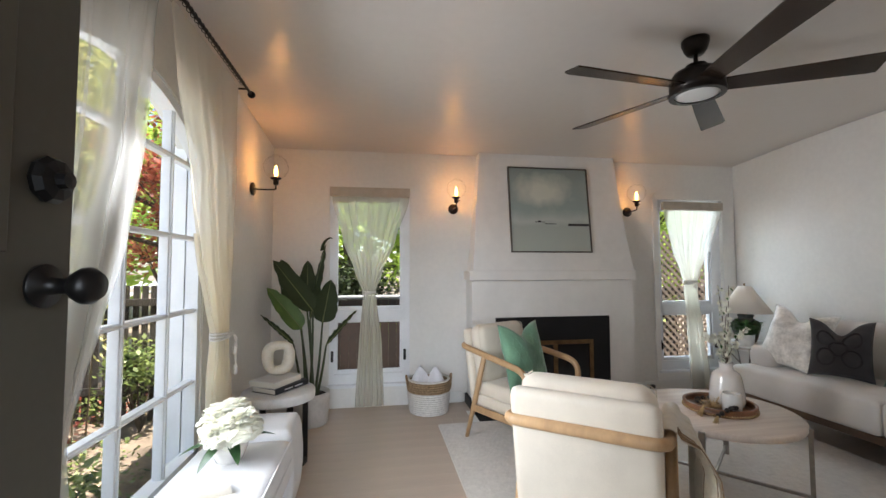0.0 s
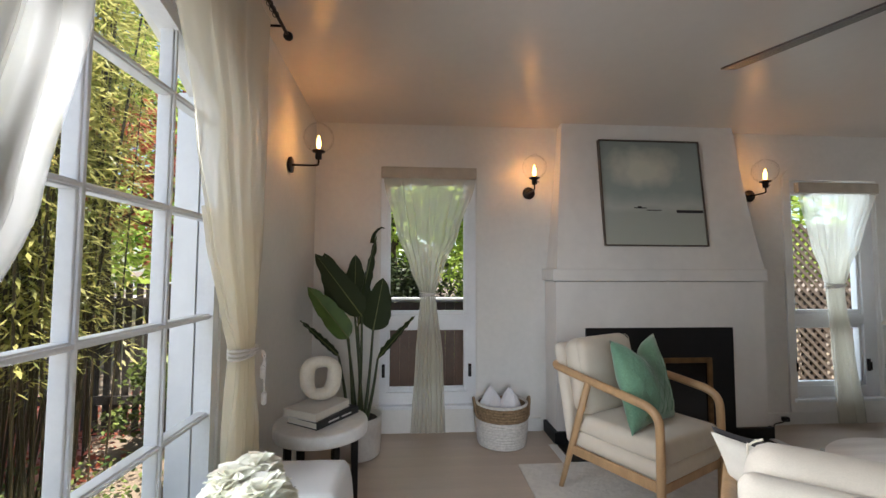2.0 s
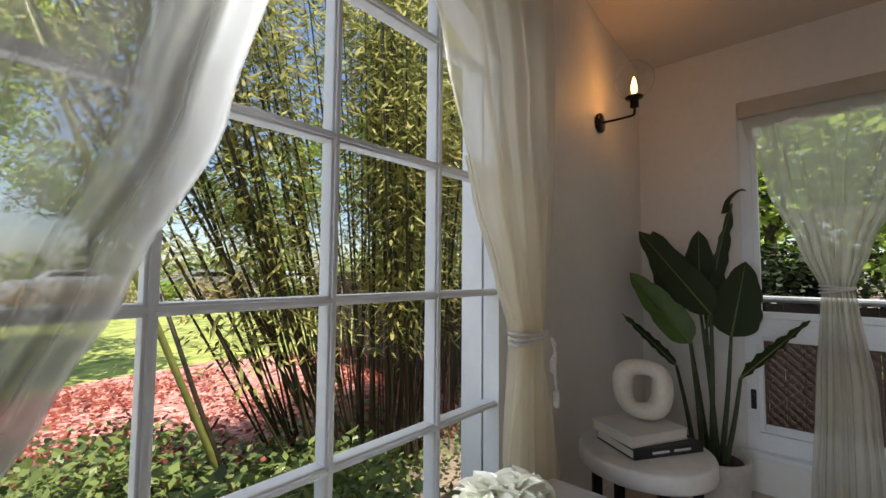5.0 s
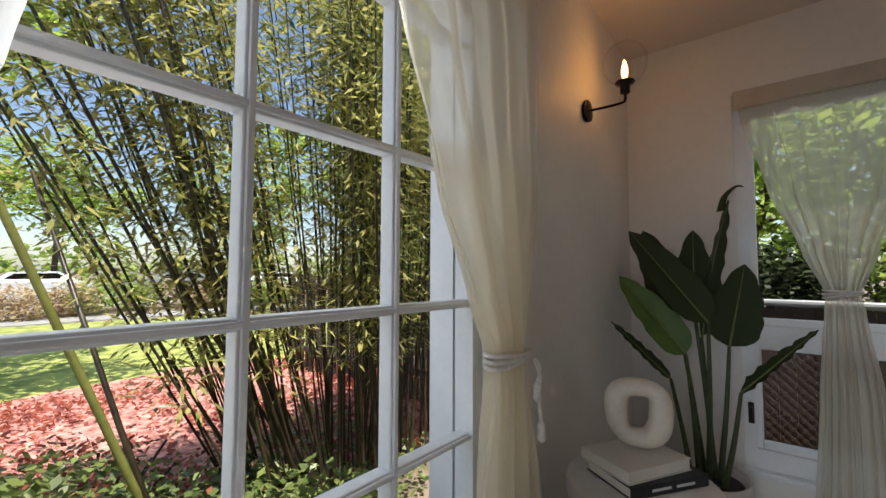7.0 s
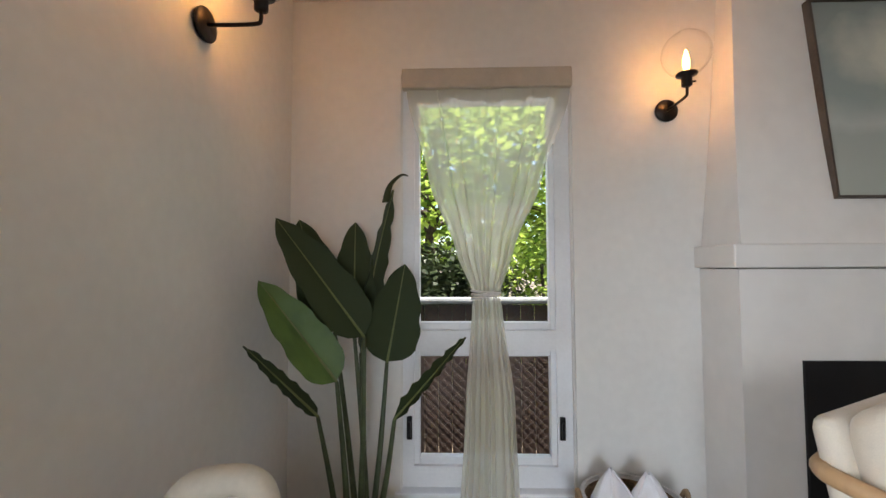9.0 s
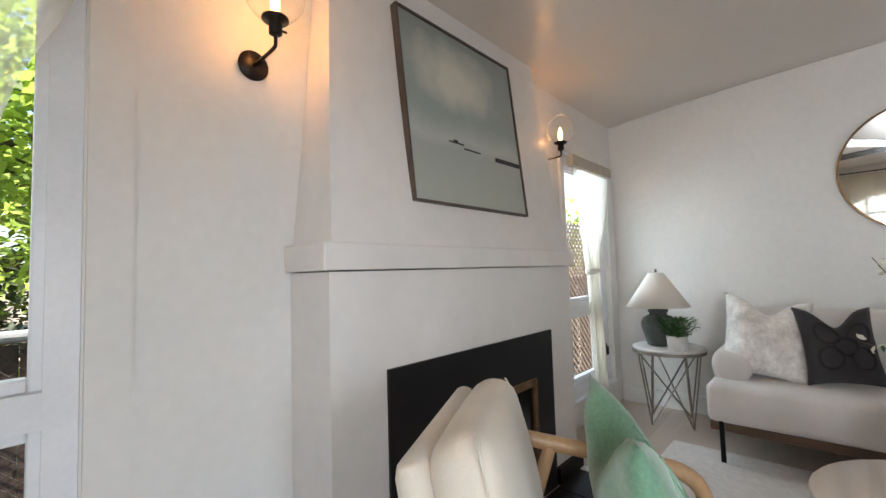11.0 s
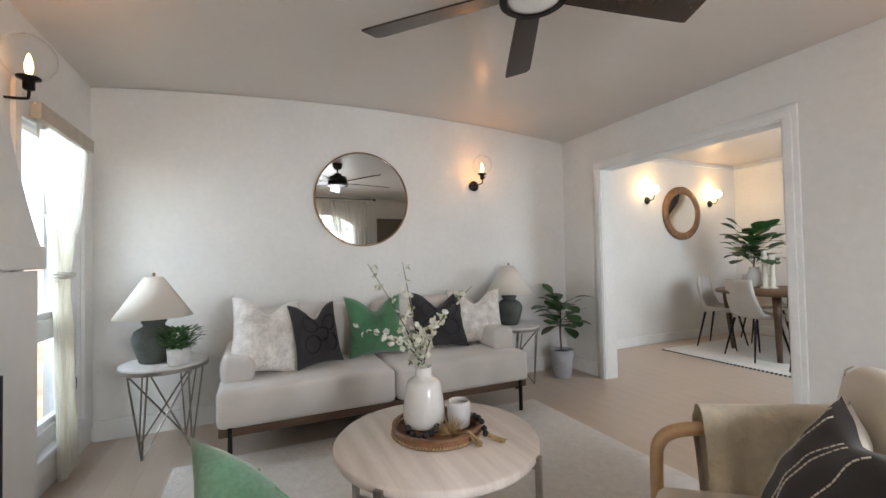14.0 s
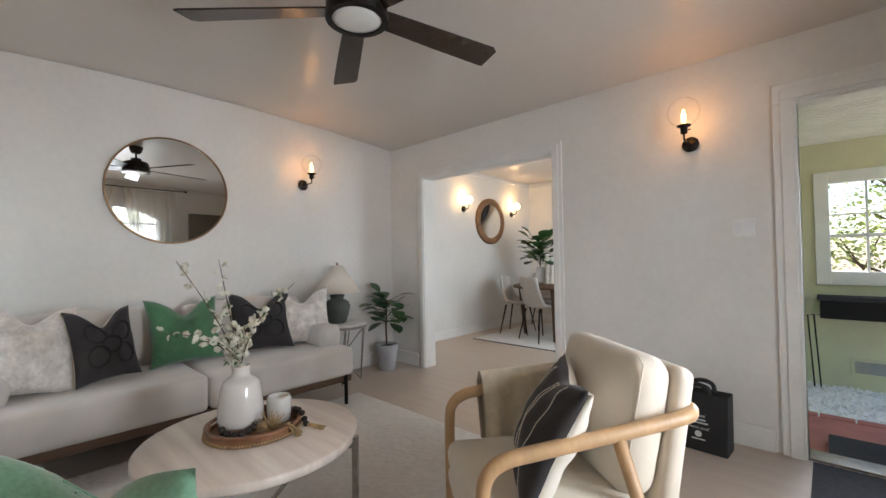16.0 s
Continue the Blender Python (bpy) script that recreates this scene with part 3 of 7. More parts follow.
def north_window(name, x0, x1, gx0, gx1, ztop, label):
    """Fixed light over a lower hopper sash in a deep painted frame."""
    w = thing(name, pose(0, 0, 0), label, "window", kind="structure")
    y = Y1 + 0.05
    bm = nb()
    box(bm, x0, gx0 - 0.025, y - 0.03, y + 0.06, 0.21, ztop)
    box(bm, gx1 + 0.025, x1, y - 0.03, y + 0.06, 0.21, ztop)
    box(bm, gx0 - 0.025, gx1 + 0.025, y - 0.03, y + 0.06, ztop - 0.09, ztop)
    box(bm, gx0 - 0.025, gx1 + 0.025, y - 0.028, y + 0.06, 0.805, 0.895)
    box(bm, gx0 - 0.025, gx1 + 0.025, y - 0.03, y + 0.06, 0.21, 0.30)
    part("window_frame", bm, SASH, w)
    for z0, z1 in ((0.895, ztop - 0.09), (0.30, 0.805)):
        bm = nb()
        for q in ((gx0 - 0.03, gx0, z0, z1), (gx1, gx1 + 0.03, z0, z1), (gx0, gx1, z0, z0 + 0.035), (gx0, gx1, z1 - 0.028, z1)):
            box(bm, q[0], q[1], y - 0.012, y + 0.03, q[2], q[3], 0.005)
        part("sash", bm, SASH, w)
        bm = nb()
        bm.faces.new([bm.verts.new(v) for v in ((gx0, y + 0.01, z0), (gx1, y + 0.01, z0), (gx1, y + 0.01, z1), (gx0, y + 0.01, z1))])
        o = part("pane", bm, PANE, w)
        o.visible_shadow = False
    part("window_sill", rbox(x0 - 0.03, x1 + 0.03, Y1 - 0.035, Y1 + 0.05, 0.185, 0.212, 0.006), SASH, w)
    for x in (gx0 - 0.045, gx1 + 0.045):
        bm = box(nb(), x - 0.012, x + 0.012, y - 0.045, y - 0.03, 0.42, 0.52, 0.004)
        box(bm, x - 0.006, x + 0.006, y - 0.062, y - 0.04, 0.43, 0.50, 0.004)
        part("latch", bm, BLACK, w, "black metal latch")
    return w


north_window("window_2", -0.84, -0.09, -0.765, -0.182, 2.05, "narrow white window with a small hopper sash below")
north_window("window_3", 2.56, 3.33, 2.625, 3.19, 2.02, "narrow white window with a small hopper sash below")


def window_casing(name, x0, x1, ztop, w0, w1, rad):
    """Soft plaster surround, round at the top corners, standing proud of the wall."""
    bm = nb()
    prof = [(x0, 0.184)]
    for i in range(9):
        a = math.pi - math.pi / 2 * i / 8
        prof.append((x0 + rad + rad * math.cos(a), ztop - rad + rad * math.sin(a)))
    for i in range(9):
        a = math.pi / 2 - math.pi / 2 * i / 8
        prof.append((x1 - rad + rad * math.cos(a), ztop - rad + rad * math.sin(a)))
    inner = 2.05 if w1 < 1 else 2.02
    prof += [(x1, 0.184), (w1, 0.184), (w1, inner), (w0, inner), (w0, 0.184)]
    f = bm.faces.new([bm.verts.new((x, Y1 - 0.001, z)) for x, z in prof])
    ext = bmesh.ops.extrude_face_region(bm, geom=[f])
    for v in ext["geom"]:
        if isinstance(v, bmesh.types.BMVert):
            v.co.y = Y1 - 0.02
    box(bm, x0, x1, Y1 - 0.019, Y1 - 0.001, 0.10, 0.184, 0.004)
    return solid(name, bm, PLASTER, "white plaster surround of a narrow window", "window surround")


window_casing("trim_window_2", -0.92, 0.012, 2.12, -0.845, -0.085, 0.02)
window_casing("trim_window_3", 2.50, 3.475, 2.11, 2.555, 3.335, 0.09)

# fireplace
fp = thing("fireplace", pose(1.256, Y1, 0), "white plaster fireplace with a tapering hood and black steel surround", "fireplace")
bm = nb()
f = bm.faces.new([bm.verts.new((x, -0.25, z)) for x, z in ((-0.79, 0), (-0.79, 1.167), (0.834, 1.167), (0.834, 0), (0.56, 0), (0.56, 0.82), (-0.56, 0.82), (-0.56, 0))])
for v in bmesh.ops.extrude_face_region(bm, geom=[f])["geom"]:
    if isinstance(v, bmesh.types.BMVert):
        v.co.y = -0.002
part("lower_body", bm, BREAST, fp)
bm = box(nb(), -0.815, 0.866, -0.266, -0.003, 1.172, 1.262, 0.006)
part("mantel", bm, BREAST, fp)
bm = nb()


def hood(u, v):
    """Front and sides of the hood, flaring towards the mantel."""
    z = 1.262 + (2.56 - 1.262) * v
    flare = math.exp(-(z - 1.262) / 0.30)
    half, left = 0.735 + 0.10 * (1 - v) + 0.015 * flare, 0.665 + 0.105 * (1 - v) + 0.01 * flare
    yf = -0.215 + (z - 1.29) * 0.105 - 0.035 * flare
    if u < 0.2:
        return (-left, -0.002 + (yf + 0.002) * u / 0.2, z)
    if u > 0.8:
        return (half, yf + (-0.002 - yf) * (u - 0.8) / 0.2, z)
    return (-left + (half + left) * (u - 0.2) / 0.6, yf, z)


sheet(bm, hood, 20, 24)
part("hood", bm, BREAST, fp)
bm = nb()
for q in ((-0.57, -0.345, 0, 0.826), (0.395, 0.568, 0, 0.826), (-0.345, 0.395, 0.605, 0.826)):
    part("surround_panel", box(nb(), q[0], q[1], -0.262, -0.24, q[2], q[3]), SOOT, fp, "matt black steel surround panel")
bm = nb()
for q in ((-0.345, -0.31, 0.03, 0.605), (0.36, 0.395, 0.03, 0.605), (-0.31, 0.36, 0.565, 0.605), (-0.31, 0.36, 0.03, 0.07)):
    box(bm, q[0], q[1], -0.268, -0.236, q[2], q[3], 0.005)
box(bm, -0.006, 0.034, -0.266, -0.238, 0.07, 0.565, 0.004)
part("door_frame", bm, BRASS, fp, "aged brass door frame")
for xa, xb in ((-0.31, -0.006), (0.034, 0.36)):
    part("glass_door", box(nb(), xa, xb, -0.252, -0.244, 0.07, 0.565), DARKGLASS, fp, "smoked glass door")
bm = box(nb(), -0.55, 0.55, -0.235, -0.006, 0.0, 0.81)
part("firebox", bm, SOOT, fp)
for q in ((-0.815, -0.575, -0.275, -0.004), (0.575, 0.86, -0.275, -0.004)):
    part("plinth", box(nb(), *q, 0.0, 0.085, 0.003), SOOT, fp, "black tile plinth")
hearth = thing("hearth", pose(1.256, 3.08, 0), "black tile hearth with a pale border, flush with the floor", "hearth", kind="structure")
for i in range(6):
    bm = box(nb(), -0.80 + i * 0.268, -0.80 + i * 0.268 + 0.262, -0.12, 0.155, -0.004, 0.006, 0.002)
    part("tile", bm, SOOT, hearth)
bm = nb()
box(bm, -0.86, -0.805, -0.16, 0.155, -0.004, 0.005)
box(bm, 0.81, 0.865, -0.16, 0.155, -0.004, 0.005)
box(bm, -0.805, 0.81, -0.16, -0.124, -0.004, 0.005)
part("border", bm, TRIM, hearth)

# painting
pic = thing("painting", pose(1.268, 3.281, 1.437, -6.1, 0, 0), "framed canvas of a pale cloudy seascape", "painting")
part("canvas", box(nb(), -0.400, 0.400, 0.0, 0.02, 0.012, 0.836), ART, pic)
bm = nb()
for q in ((-0.411, -0.402, 0.0, 0.848), (0.402, 0.411, 0.0, 0.848), (-0.402, 0.402, 0.0, 0.010), (-0.402, 0.402, 0.838, 0.848)):
    box(bm, q[0], q[1], -0.008, 0.038, q[2], q[3])
part("frame", bm, PICFRAME, pic, "thin dark wooden frame")
for x0, x1, z0, z1 in ((0.18, 0.395, 0.262, 0.285), (-0.16, -0.06, 0.295, 0.302), (-0.06, 0.06, 0.278, 0.285), (-0.13, -0.10, 0.300, 0.312)):
    part("brush_stroke", box(nb(), x0, x1, -0.003, 0.004, z0, z1, 0.002), CHARCOAL, pic)

# front door, standing open into the room
door = thing("door_1", pose(-0.985, Y0 - 0.02, 0, 0, 0, 87.0), "dark olive painted front door standing open", "door", kind="structure")
part("door_leaf", rbox(0.0, 0.90, -0.022, 0.022, 0.012, 2.0, 0.004), DOORP, door)
bm = nb()
for x0, x1, z0, z1 in ((0.12, 0.42, 0.18, 0.82), (0.50, 0.78, 0.18, 0.82), (0.12, 0.78, 1.30, 1.86)):
    box(bm, x0, x1, -0.026, -0.0225, z0, z1, 0.0015)
part("raised_panel", bm, DOORP, door)
for s in (-1, 1):
    bm = nb()
    lathe(bm, [(0.001, 0.0), (0.034, 0.0), (0.034, 0.006), (0.014, 0.010), (0.012, 0.038), (0.022, 0.048), (0.029, 0.060), (0.029, 0.070), (0.020, 0.082), (0.001, 0.085)], 24)
    part("door_knob", bm, BLACK, door, "black round knob", True, pose(0.845, s * 0.022, 1.25, -90 * s, 0, 0))
bm = lathe(nb(), [(0.001, 0), (0.036, 0), (0.038, 0.008), (0.032, 0.018), (0.015, 0.022), (0.013, 0.034), (0.001, 0.036)], 10)
part("deadbolt", bm, BLACK, door, "black faceted deadbolt", False, pose(0.845, -0.022, 1.415, 90, 0, 0))

# Slab out of view, added so the house blocks the sun and casts shade.
solid("roof", box(box(nb(), XL - 0.22, 4.1, Y0 - 0.16, Y1 + 0.2, 2.70, 2.80), 0.6, 4.1, -4.4, Y0 - 0.16, 2.70, 2.80), FENCE, "unseen roof slab with a short overhang, added to block the sun", "roof")

# ---- seating ----


def cushion(w, d, h, r=0.05, puff=0.02, n=20):
    """A soft box, rounded at its edges and slightly domed; centred on its base."""
    bm = nb()

    pts = []
    for k in range(n + 1):
        pts.append(math.sin(math.pi / 2 * (-1 + 2 * k / n)))
    for side in (1, -1):
        grid = []
        for a in pts:
            row = []
            for b in pts:
                x, y = a * w / 2, b * d / 2
                ex, ey = max(0, abs(x) - (w / 2 - r)) / r, max(0, abs(y) - (d / 2 - r)) / r
                e = min(1.0, math.hypot(ex, ey)) if ex and ey else max(ex, ey)
                drop = h / 2 * (1 - math.sqrt(max(0, 1 - e ** 2.6)))
                z = h / 2 + side * (h / 2 - drop + puff * (1 - a * a) * (1 - b * b))
                if ex and ey and math.hypot(ex, ey) > 1:
                    k = 1 / math.hypot(ex, ey)
                    x = math.copysign(w / 2 - r + r * ex * k, x)
                    y = math.copysign(d / 2 - r + r * ey * k, y)
                row.append(bm.verts.new((x, y, z)))
            grid.append(row)
        for i in range(n):
            for j in range(n):
                bm.faces.new((grid[i][j], grid[i + 1][j], grid[i + 1][j + 1], grid[i][j + 1]))
    bmesh.ops.remove_doubles(bm, verts=bm.verts, dist=0.0006)
    return bm


def pillow_bm(w, h, t, chop=0.10, n=26, seed=0):
    """A scatter cushion with pointed corners, chopped at the top; stands on its lower edge, faces -y."""
    bm = nb()
    for side in (1, -1):
        grid = []
        for i in range(n + 1):
            row = []
            for j in range(n + 1):
                u, v = -1 + 2 * i / n, -1 + 2 * j / n
                x = w / 2 * u * (1 - 0.10 * (1 - v * v))
                z = h / 2 * v * (1 - 0.09 * (1 - u * u))
                th = t / 2 * (max(0, 1 - abs(u) ** 2.4) * max(0, 1 - abs(v) ** 2.4)) ** 0.6
                z -= chop * math.exp(-(u / 0.42) ** 2) * max(0, (v + 0.3) / 1.3) ** 1.6
                th *= 1 - 0.35 * math.exp(-(u / 0.3) ** 2) * max(0, v) ** 2
                wr = noise.noise((u * 2.5 + seed, v * 2.5, side * 3.0)) * 0.012 * min(1, th / 0.03)
                row.append(bm.verts.new((x, -side * (th + wr), z + h / 2)))
            grid.append(row)
        for i in range(n):
            for j in range(n):
                bm.faces.new((grid[i][j], grid[i + 1][j], grid[i + 1][j + 1], grid[i][j + 1]))
    bmesh.ops.remove_doubles(bm, verts=bm.verts, dist=0.0008)
    return bm


def armchair(m, label):
    """Bent oak frame that wraps round the back, with loose seat and back cushions. Faces +y; the origin is under the rear rail."""
    c = thing("armchair", m, label, "armchair", "pair of armchairs")
    W = 0.31
    left = [(-W, 0.665, 0.0), (-W, 0.668, 0.30), (-W, 0.668, 0.50), (-W, 0.655, 0.565), (-W, 0.605, 0.602), (-W, 0.50, 0.620), (-W, 0.22, 0.655), (-W, 0.02, 0.683), (-W + 0.02, -0.035, 0.69), (-W + 0.08, -0.055, 0.692)]
    right = [(-x, y, z) for x, y, z in left[::-1]]
    part("bent_rail", tube(nb(), smoothed(left + [(0, -0.06, 0.694)] + right, 5), 0.0225, 12), OAK, c, "bent oak rail", True)
    for s in (-1, 1):
        part("rear_leg", tube(nb(), [(s * W, 0.235, 0.645), (s * W, 0.12, 0.31), (s * W, 0.012, 0.0)], [0.021, 0.021, 0.015], 10), OAK, c, "", True)
        part("side_stretcher", rbox(s * W - 0.012, s * W + 0.012, 0.105, 0.66, 0.225, 0.275, 0.008), OAK, c)
    part("front_stretcher", rbox(-W, W, 0.645, 0.67, 0.215, 0.262, 0.008), OAK, c)
    part("rear_stretcher", rbox(-W, W, 0.10, 0.125, 0.225, 0.262, 0.008), OAK, c)
    part("seat_base", cushion(0.585, 0.60, 0.085, 0.025, 0.0), CREAM, c, "", True, pose(0, 0.385, 0.262))
    part("seat_cushion", cushion(0.575, 0.59, 0.105, 0.045, 0.012), CREAM, c, "", True, pose(0, 0.395, 0.338))
    part("back_panel", cushion(0.585, 0.565, 0.065, 0.031, 0.004), CREAM, c, "", True, pose(0, 0.075, 0.262, 101, 0, 0) @ pose(0, 0.2825, -0.03))
    bc = part("back_cushion", cushion(0.555, 0.43, 0.14, 0.067, 0.035), CREAM, c, "", True, pose(0, 0.125, 0.425, 103, 0, 0) @ pose(0, 0.215, -0.10))
    for s in (-1, 1):
        part("piping", tube(nb(), smoothed([(s * 0.268, -0.17, 0.02), (s * 0.268, 0.15, 0.02), (s * 0.262, 0.185, 0.02), (s * 0.235, 0.203, 0.02)], 4), 0.0028, 6), CREAM, bc)
    return c


FACING1, FACING2 = -151.8, -38.7
CHAIR = Matrix.Diagonal((0.91, 0.91, 1.0, 1.0))
c1, c2 = pose(0.517, 2.80, 0, 0, 0, FACING1), pose(0.345, 0.988, 0, 0, 0, FACING2)
armchair(c1 @ CHAIR, "cream armchair with a bent oak frame, beside the fireplace")
armchair(c2 @ CHAIR, "cream armchair with a bent oak frame, its back to the door")


def scatter(name, m, w, h, t, material, label, chop=0.10, seed=0, back=None):
    p = thing(name, m, label, "cushion")
    part("cover", pillow_bm(w, h, t, chop, seed=seed), material, p, "", True)
    return p


p = scatter("green_cushion", pose(0.678, 2.376, 0.440, 0, 0, 32.4) @ pose(0, 0, 0, -14, 0, 0), 0.45, 0.46, 0.17, GREENQ, "sage green quilted velvet cushion on an armchair", 0.08, 1)
bm = nb()
for k in range(-3, 4):
    for s in (-1, 1):
        pts = []
        for i in range(13):
            v = -0.8 + 1.6 * i / 12
            u = k * 0.30 + s * v * 0.45
            if abs(u) < 0.82:
                x = 0.225 * u * (1 - 0.10 * (1 - v * v))
                z = 0.23 * v * (1 - 0.09 * (1 - u * u)) + 0.23 - 0.08 * math.exp(-(u / 0.42) ** 2) * max(0, (v + 0.3) / 1.3) ** 1.6
                th = 0.085 * (max(0, 1 - abs(u) ** 2.4) * max(0, 1 - abs(v) ** 2.4)) ** 0.6 * (1 - 0.35 * math.exp(-(u / 0.3) ** 2) * max(0, v) ** 2)
                th += noise.noise((u * 2.5 + 1, v * 2.5, 3.0)) * 0.012 * min(1, th / 0.03)
                pts.append((x, -th - 0.0005, z))
        if len(pts) > 3:
            part("quilted_seam", tube(nb(), pts, 0.0022, 5), GREENQ, p)

p = scatter("striped_cushion", c2 @ pose(-0.05, 0.43, 0.415, -26, 0, 163), 0.46, 0.42, 0.15, CHARCOAL, "charcoal cushion with white stitched stripes on an armchair", 0.03, 5)
for u in (-0.74, -0.5, 0.0, 0.16, 0.6):
    bm = nb()
    pts = []
    for i in range(25):
        v = -0.92 + 1.84 * i / 24
        x = 0.23 * u * (1 - 0.10 * (1 - v * v))
        z = 0.21 * v * (1 - 0.09 * (1 - u * u)) + 0.21 - 0.03 * math.exp(-(u / 0.42) ** 2) * max(0, (v + 0.3) / 1.3) ** 1.6
        th = 0.075 * (max(0, 1 - abs(u) ** 2.4) * max(0, 1 - abs(v) ** 2.4)) ** 0.6 * (1 - 0.35 * math.exp(-(u / 0.3) ** 2) * max(0, v) ** 2)
        th += noise.noise((u * 2.5 + 5, v * 2.5, 3.0)) * 0.012 * min(1, th / 0.03)
        pts.append((x, -th - 0.001, z))
    for a, b in zip(pts[::1], pts[1::1]):
        a, b = Vector(a), Vector(b)
        tube(bm, [a, a.lerp(b, 0.8)], 0.0021, 5)
    part("stitched_stripe", bm, IVORY, p)
part("ivory_back", pillow_bm(0.455, 0.415, 0.145, 0.03, seed=5), IVORY, p, "ivory reverse side", True, pose(0, 0.018, 0.002))

# throw over the far arm of the second chair
blanket = thing("throw_blanket", c2 @ CHAIR, "cream woollen throw hung over a chair arm", "blanket")


def throw_fn(u, v):
    y = 0.045 + 0.475 * u
    zt = 0.69 - 0.06 * (y + 0.05) + 0.030
    L = v * 0.92 - 0.34
    rr = 0.040
    if abs(L) < rr * math.pi / 2:
        a = L / rr
        x, z = 0.31 + rr * math.sin(a), zt - 0.032 + rr * math.cos(a)
    else:
        s = math.copysign(1, L)
        x, z = 0.31 + s * rr, zt - 0.032 - (abs(L) - rr * math.pi / 2)
        x += s * (0.024 if s > 0 else 0.012) * math.sin(u * 22 + 1) * min(1, abs(L) * 5)
        if s > 0:
            x += 0.095 * (1 - 0.5 * u) * min(1, L / 0.16) ** 0.8 + 0.012 * math.sin(u * 41) * min(1, L * 4)
    return (x, y + 0.01 * math.sin(v * 9 + u * 4), z)


part("wool_cloth", sheet(nb(), throw_fn, 90, 60), THROW, blanket, "", True)
# Brown lines along the rear folds draw the shade between them.
for k in range(4):
    pts = [throw_fn(0.015 + 0.055 * k, 0.40 + 0.60 * i / 24) for i in range(25)]
    part("fold_shade_line", tube(nb(), [(x + 0.003, y - 0.002, z + 0.002) for x, y, z in pts], 0.0026, 5), ROPE, blanket)

# sofa
sofa = thing("sofa", pose(3.05, 1.64, 0), "greige fabric sofa with a walnut base on slim black legs", "sofa")
part("wooden_base", rbox(-0.40, 0.39, -1.05, 1.05, 0.185, 0.237, 0.006), WALNUT, sofa)
for y0, y1 in ((-1.06, -0.003), (0.003, 1.06)):
    part("seat_cushion", rbox(-0.43, 0.37, y0, y1, 0.236, 0.458, 0.038, 4), SOFA, sofa, "", True)
    part("back_cushion", cushion(0.24, (y1 - y0) * 0.90, 0.40, 0.07, 0.03), SOFA, sofa, "", True, pose(0.285, (y0 + y1) / 2 * 0.90, 0.43))
for s in (-1, 1):
    part("arm", cushion(0.66, 0.20, 0.175, 0.05, 0.01), SOFA, sofa, "", True, pose(0.06, s * 0.955, 0.440))
    for x in (-0.41, 0.34):
        bm = box(nb(), x - 0.010, x + 0.010, s * 0.99 - 0.012, s * 0.99 + 0.012, 0.0, 0.245, 0.003)
        box(bm, x - 0.006, x + 0.05, s * 0.99 - 0.010, s * 0.99 + 0.010, 0.165, 0.182, 0.003)
        part("leg", bm, BLACK, sofa, "slim black metal leg")


def sofa_pillow(y, w, h, material, label, yaw=0, lean=-20, chop=0.1, x=2.98, seed=0, t=0.17, roll=0):
    return scatter("scatter_cushion", pose(x, y, 0.465, 0, 0, -90 + yaw) @ pose(0, 0, 0, lean, roll, 0), w, h, t, material, label, chop, seed)


sofa_pillow(2.44, 0.45, 0.52, CRUSHED, "plump pale crushed velvet cushion leaning on the sofa arm", 14, -24, 0.10, 2.87, 2, 0.25, 9)
p = sofa_pillow(2.08, 0.37, 0.44, CHARCOAL, "charcoal patterned cushion with an ivory back on the sofa", 26, -16, 0.10, 2.93, 3, 0.13)
part("ivory_back", pillow_bm(0.365, 0.435, 0.13, 0.10, seed=3), IVORY, p, "ivory reverse side", True, pose(0, 0.016, 0.002))
sofa_pillow(1.645, 0.46, 0.47, GREEN, "green velvet cushion on the sofa", 3, -20, 0.11, 3.02, 4)
p2 = sofa_pillow(1.13, 0.46, 0.47, CHARCOAL, "charcoal patterned cushion leaning on the sofa back", -12, -20, 0.12, 3.04, 6, 0.13)
sofa_pillow(0.80, 0.48, 0.47, CRUSHED, "pale crushed velvet cushion at the end of the sofa", -14, -18, 0.11, 3.02, 7)


def motif(p, w, h, t, chop, seed):
    """Woven circles on the face of a charcoal cushion."""
    for cu, cv in ((-0.42, -0.35), (0.42, -0.35), (-0.42, 0.35), (0.42, 0.35), (0, 0)):
        for rr in (0.27,):
            pts = []
            for i in range(21):
                a = 2 * math.pi * i / 20
                u, v = cu + rr * math.cos(a), cv + rr * math.sin(a)
                x = w / 2 * u * (1 - 0.10 * (1 - v * v))
                z = h / 2 * v * (1 - 0.09 * (1 - u * u)) + h / 2 - chop * math.exp(-(u / 0.42) ** 2) * max(0, (v + 0.3) / 1.3) ** 1.6
                th = t / 2 * (max(0, 1 - abs(u) ** 2.4) * max(0, 1 - abs(v) ** 2.4)) ** 0.6 * (1 - 0.35 * math.exp(-(u / 0.3) ** 2) * max(0, v) ** 2)
                th += noise.noise((u * 2.5 + seed, v * 2.5, 3.0)) * 0.012 * min(1, th / 0.03)
                pts.append((x, -th - 0.0006, z))
            part("woven_ring", tube(nb(), pts, 0.012, 6, flat=0.03), CHARDOT, p)


motif(p, 0.37, 0.44, 0.13, 0.10, 3)
motif(p2, 0.46, 0.47, 0.13, 0.12, 6)

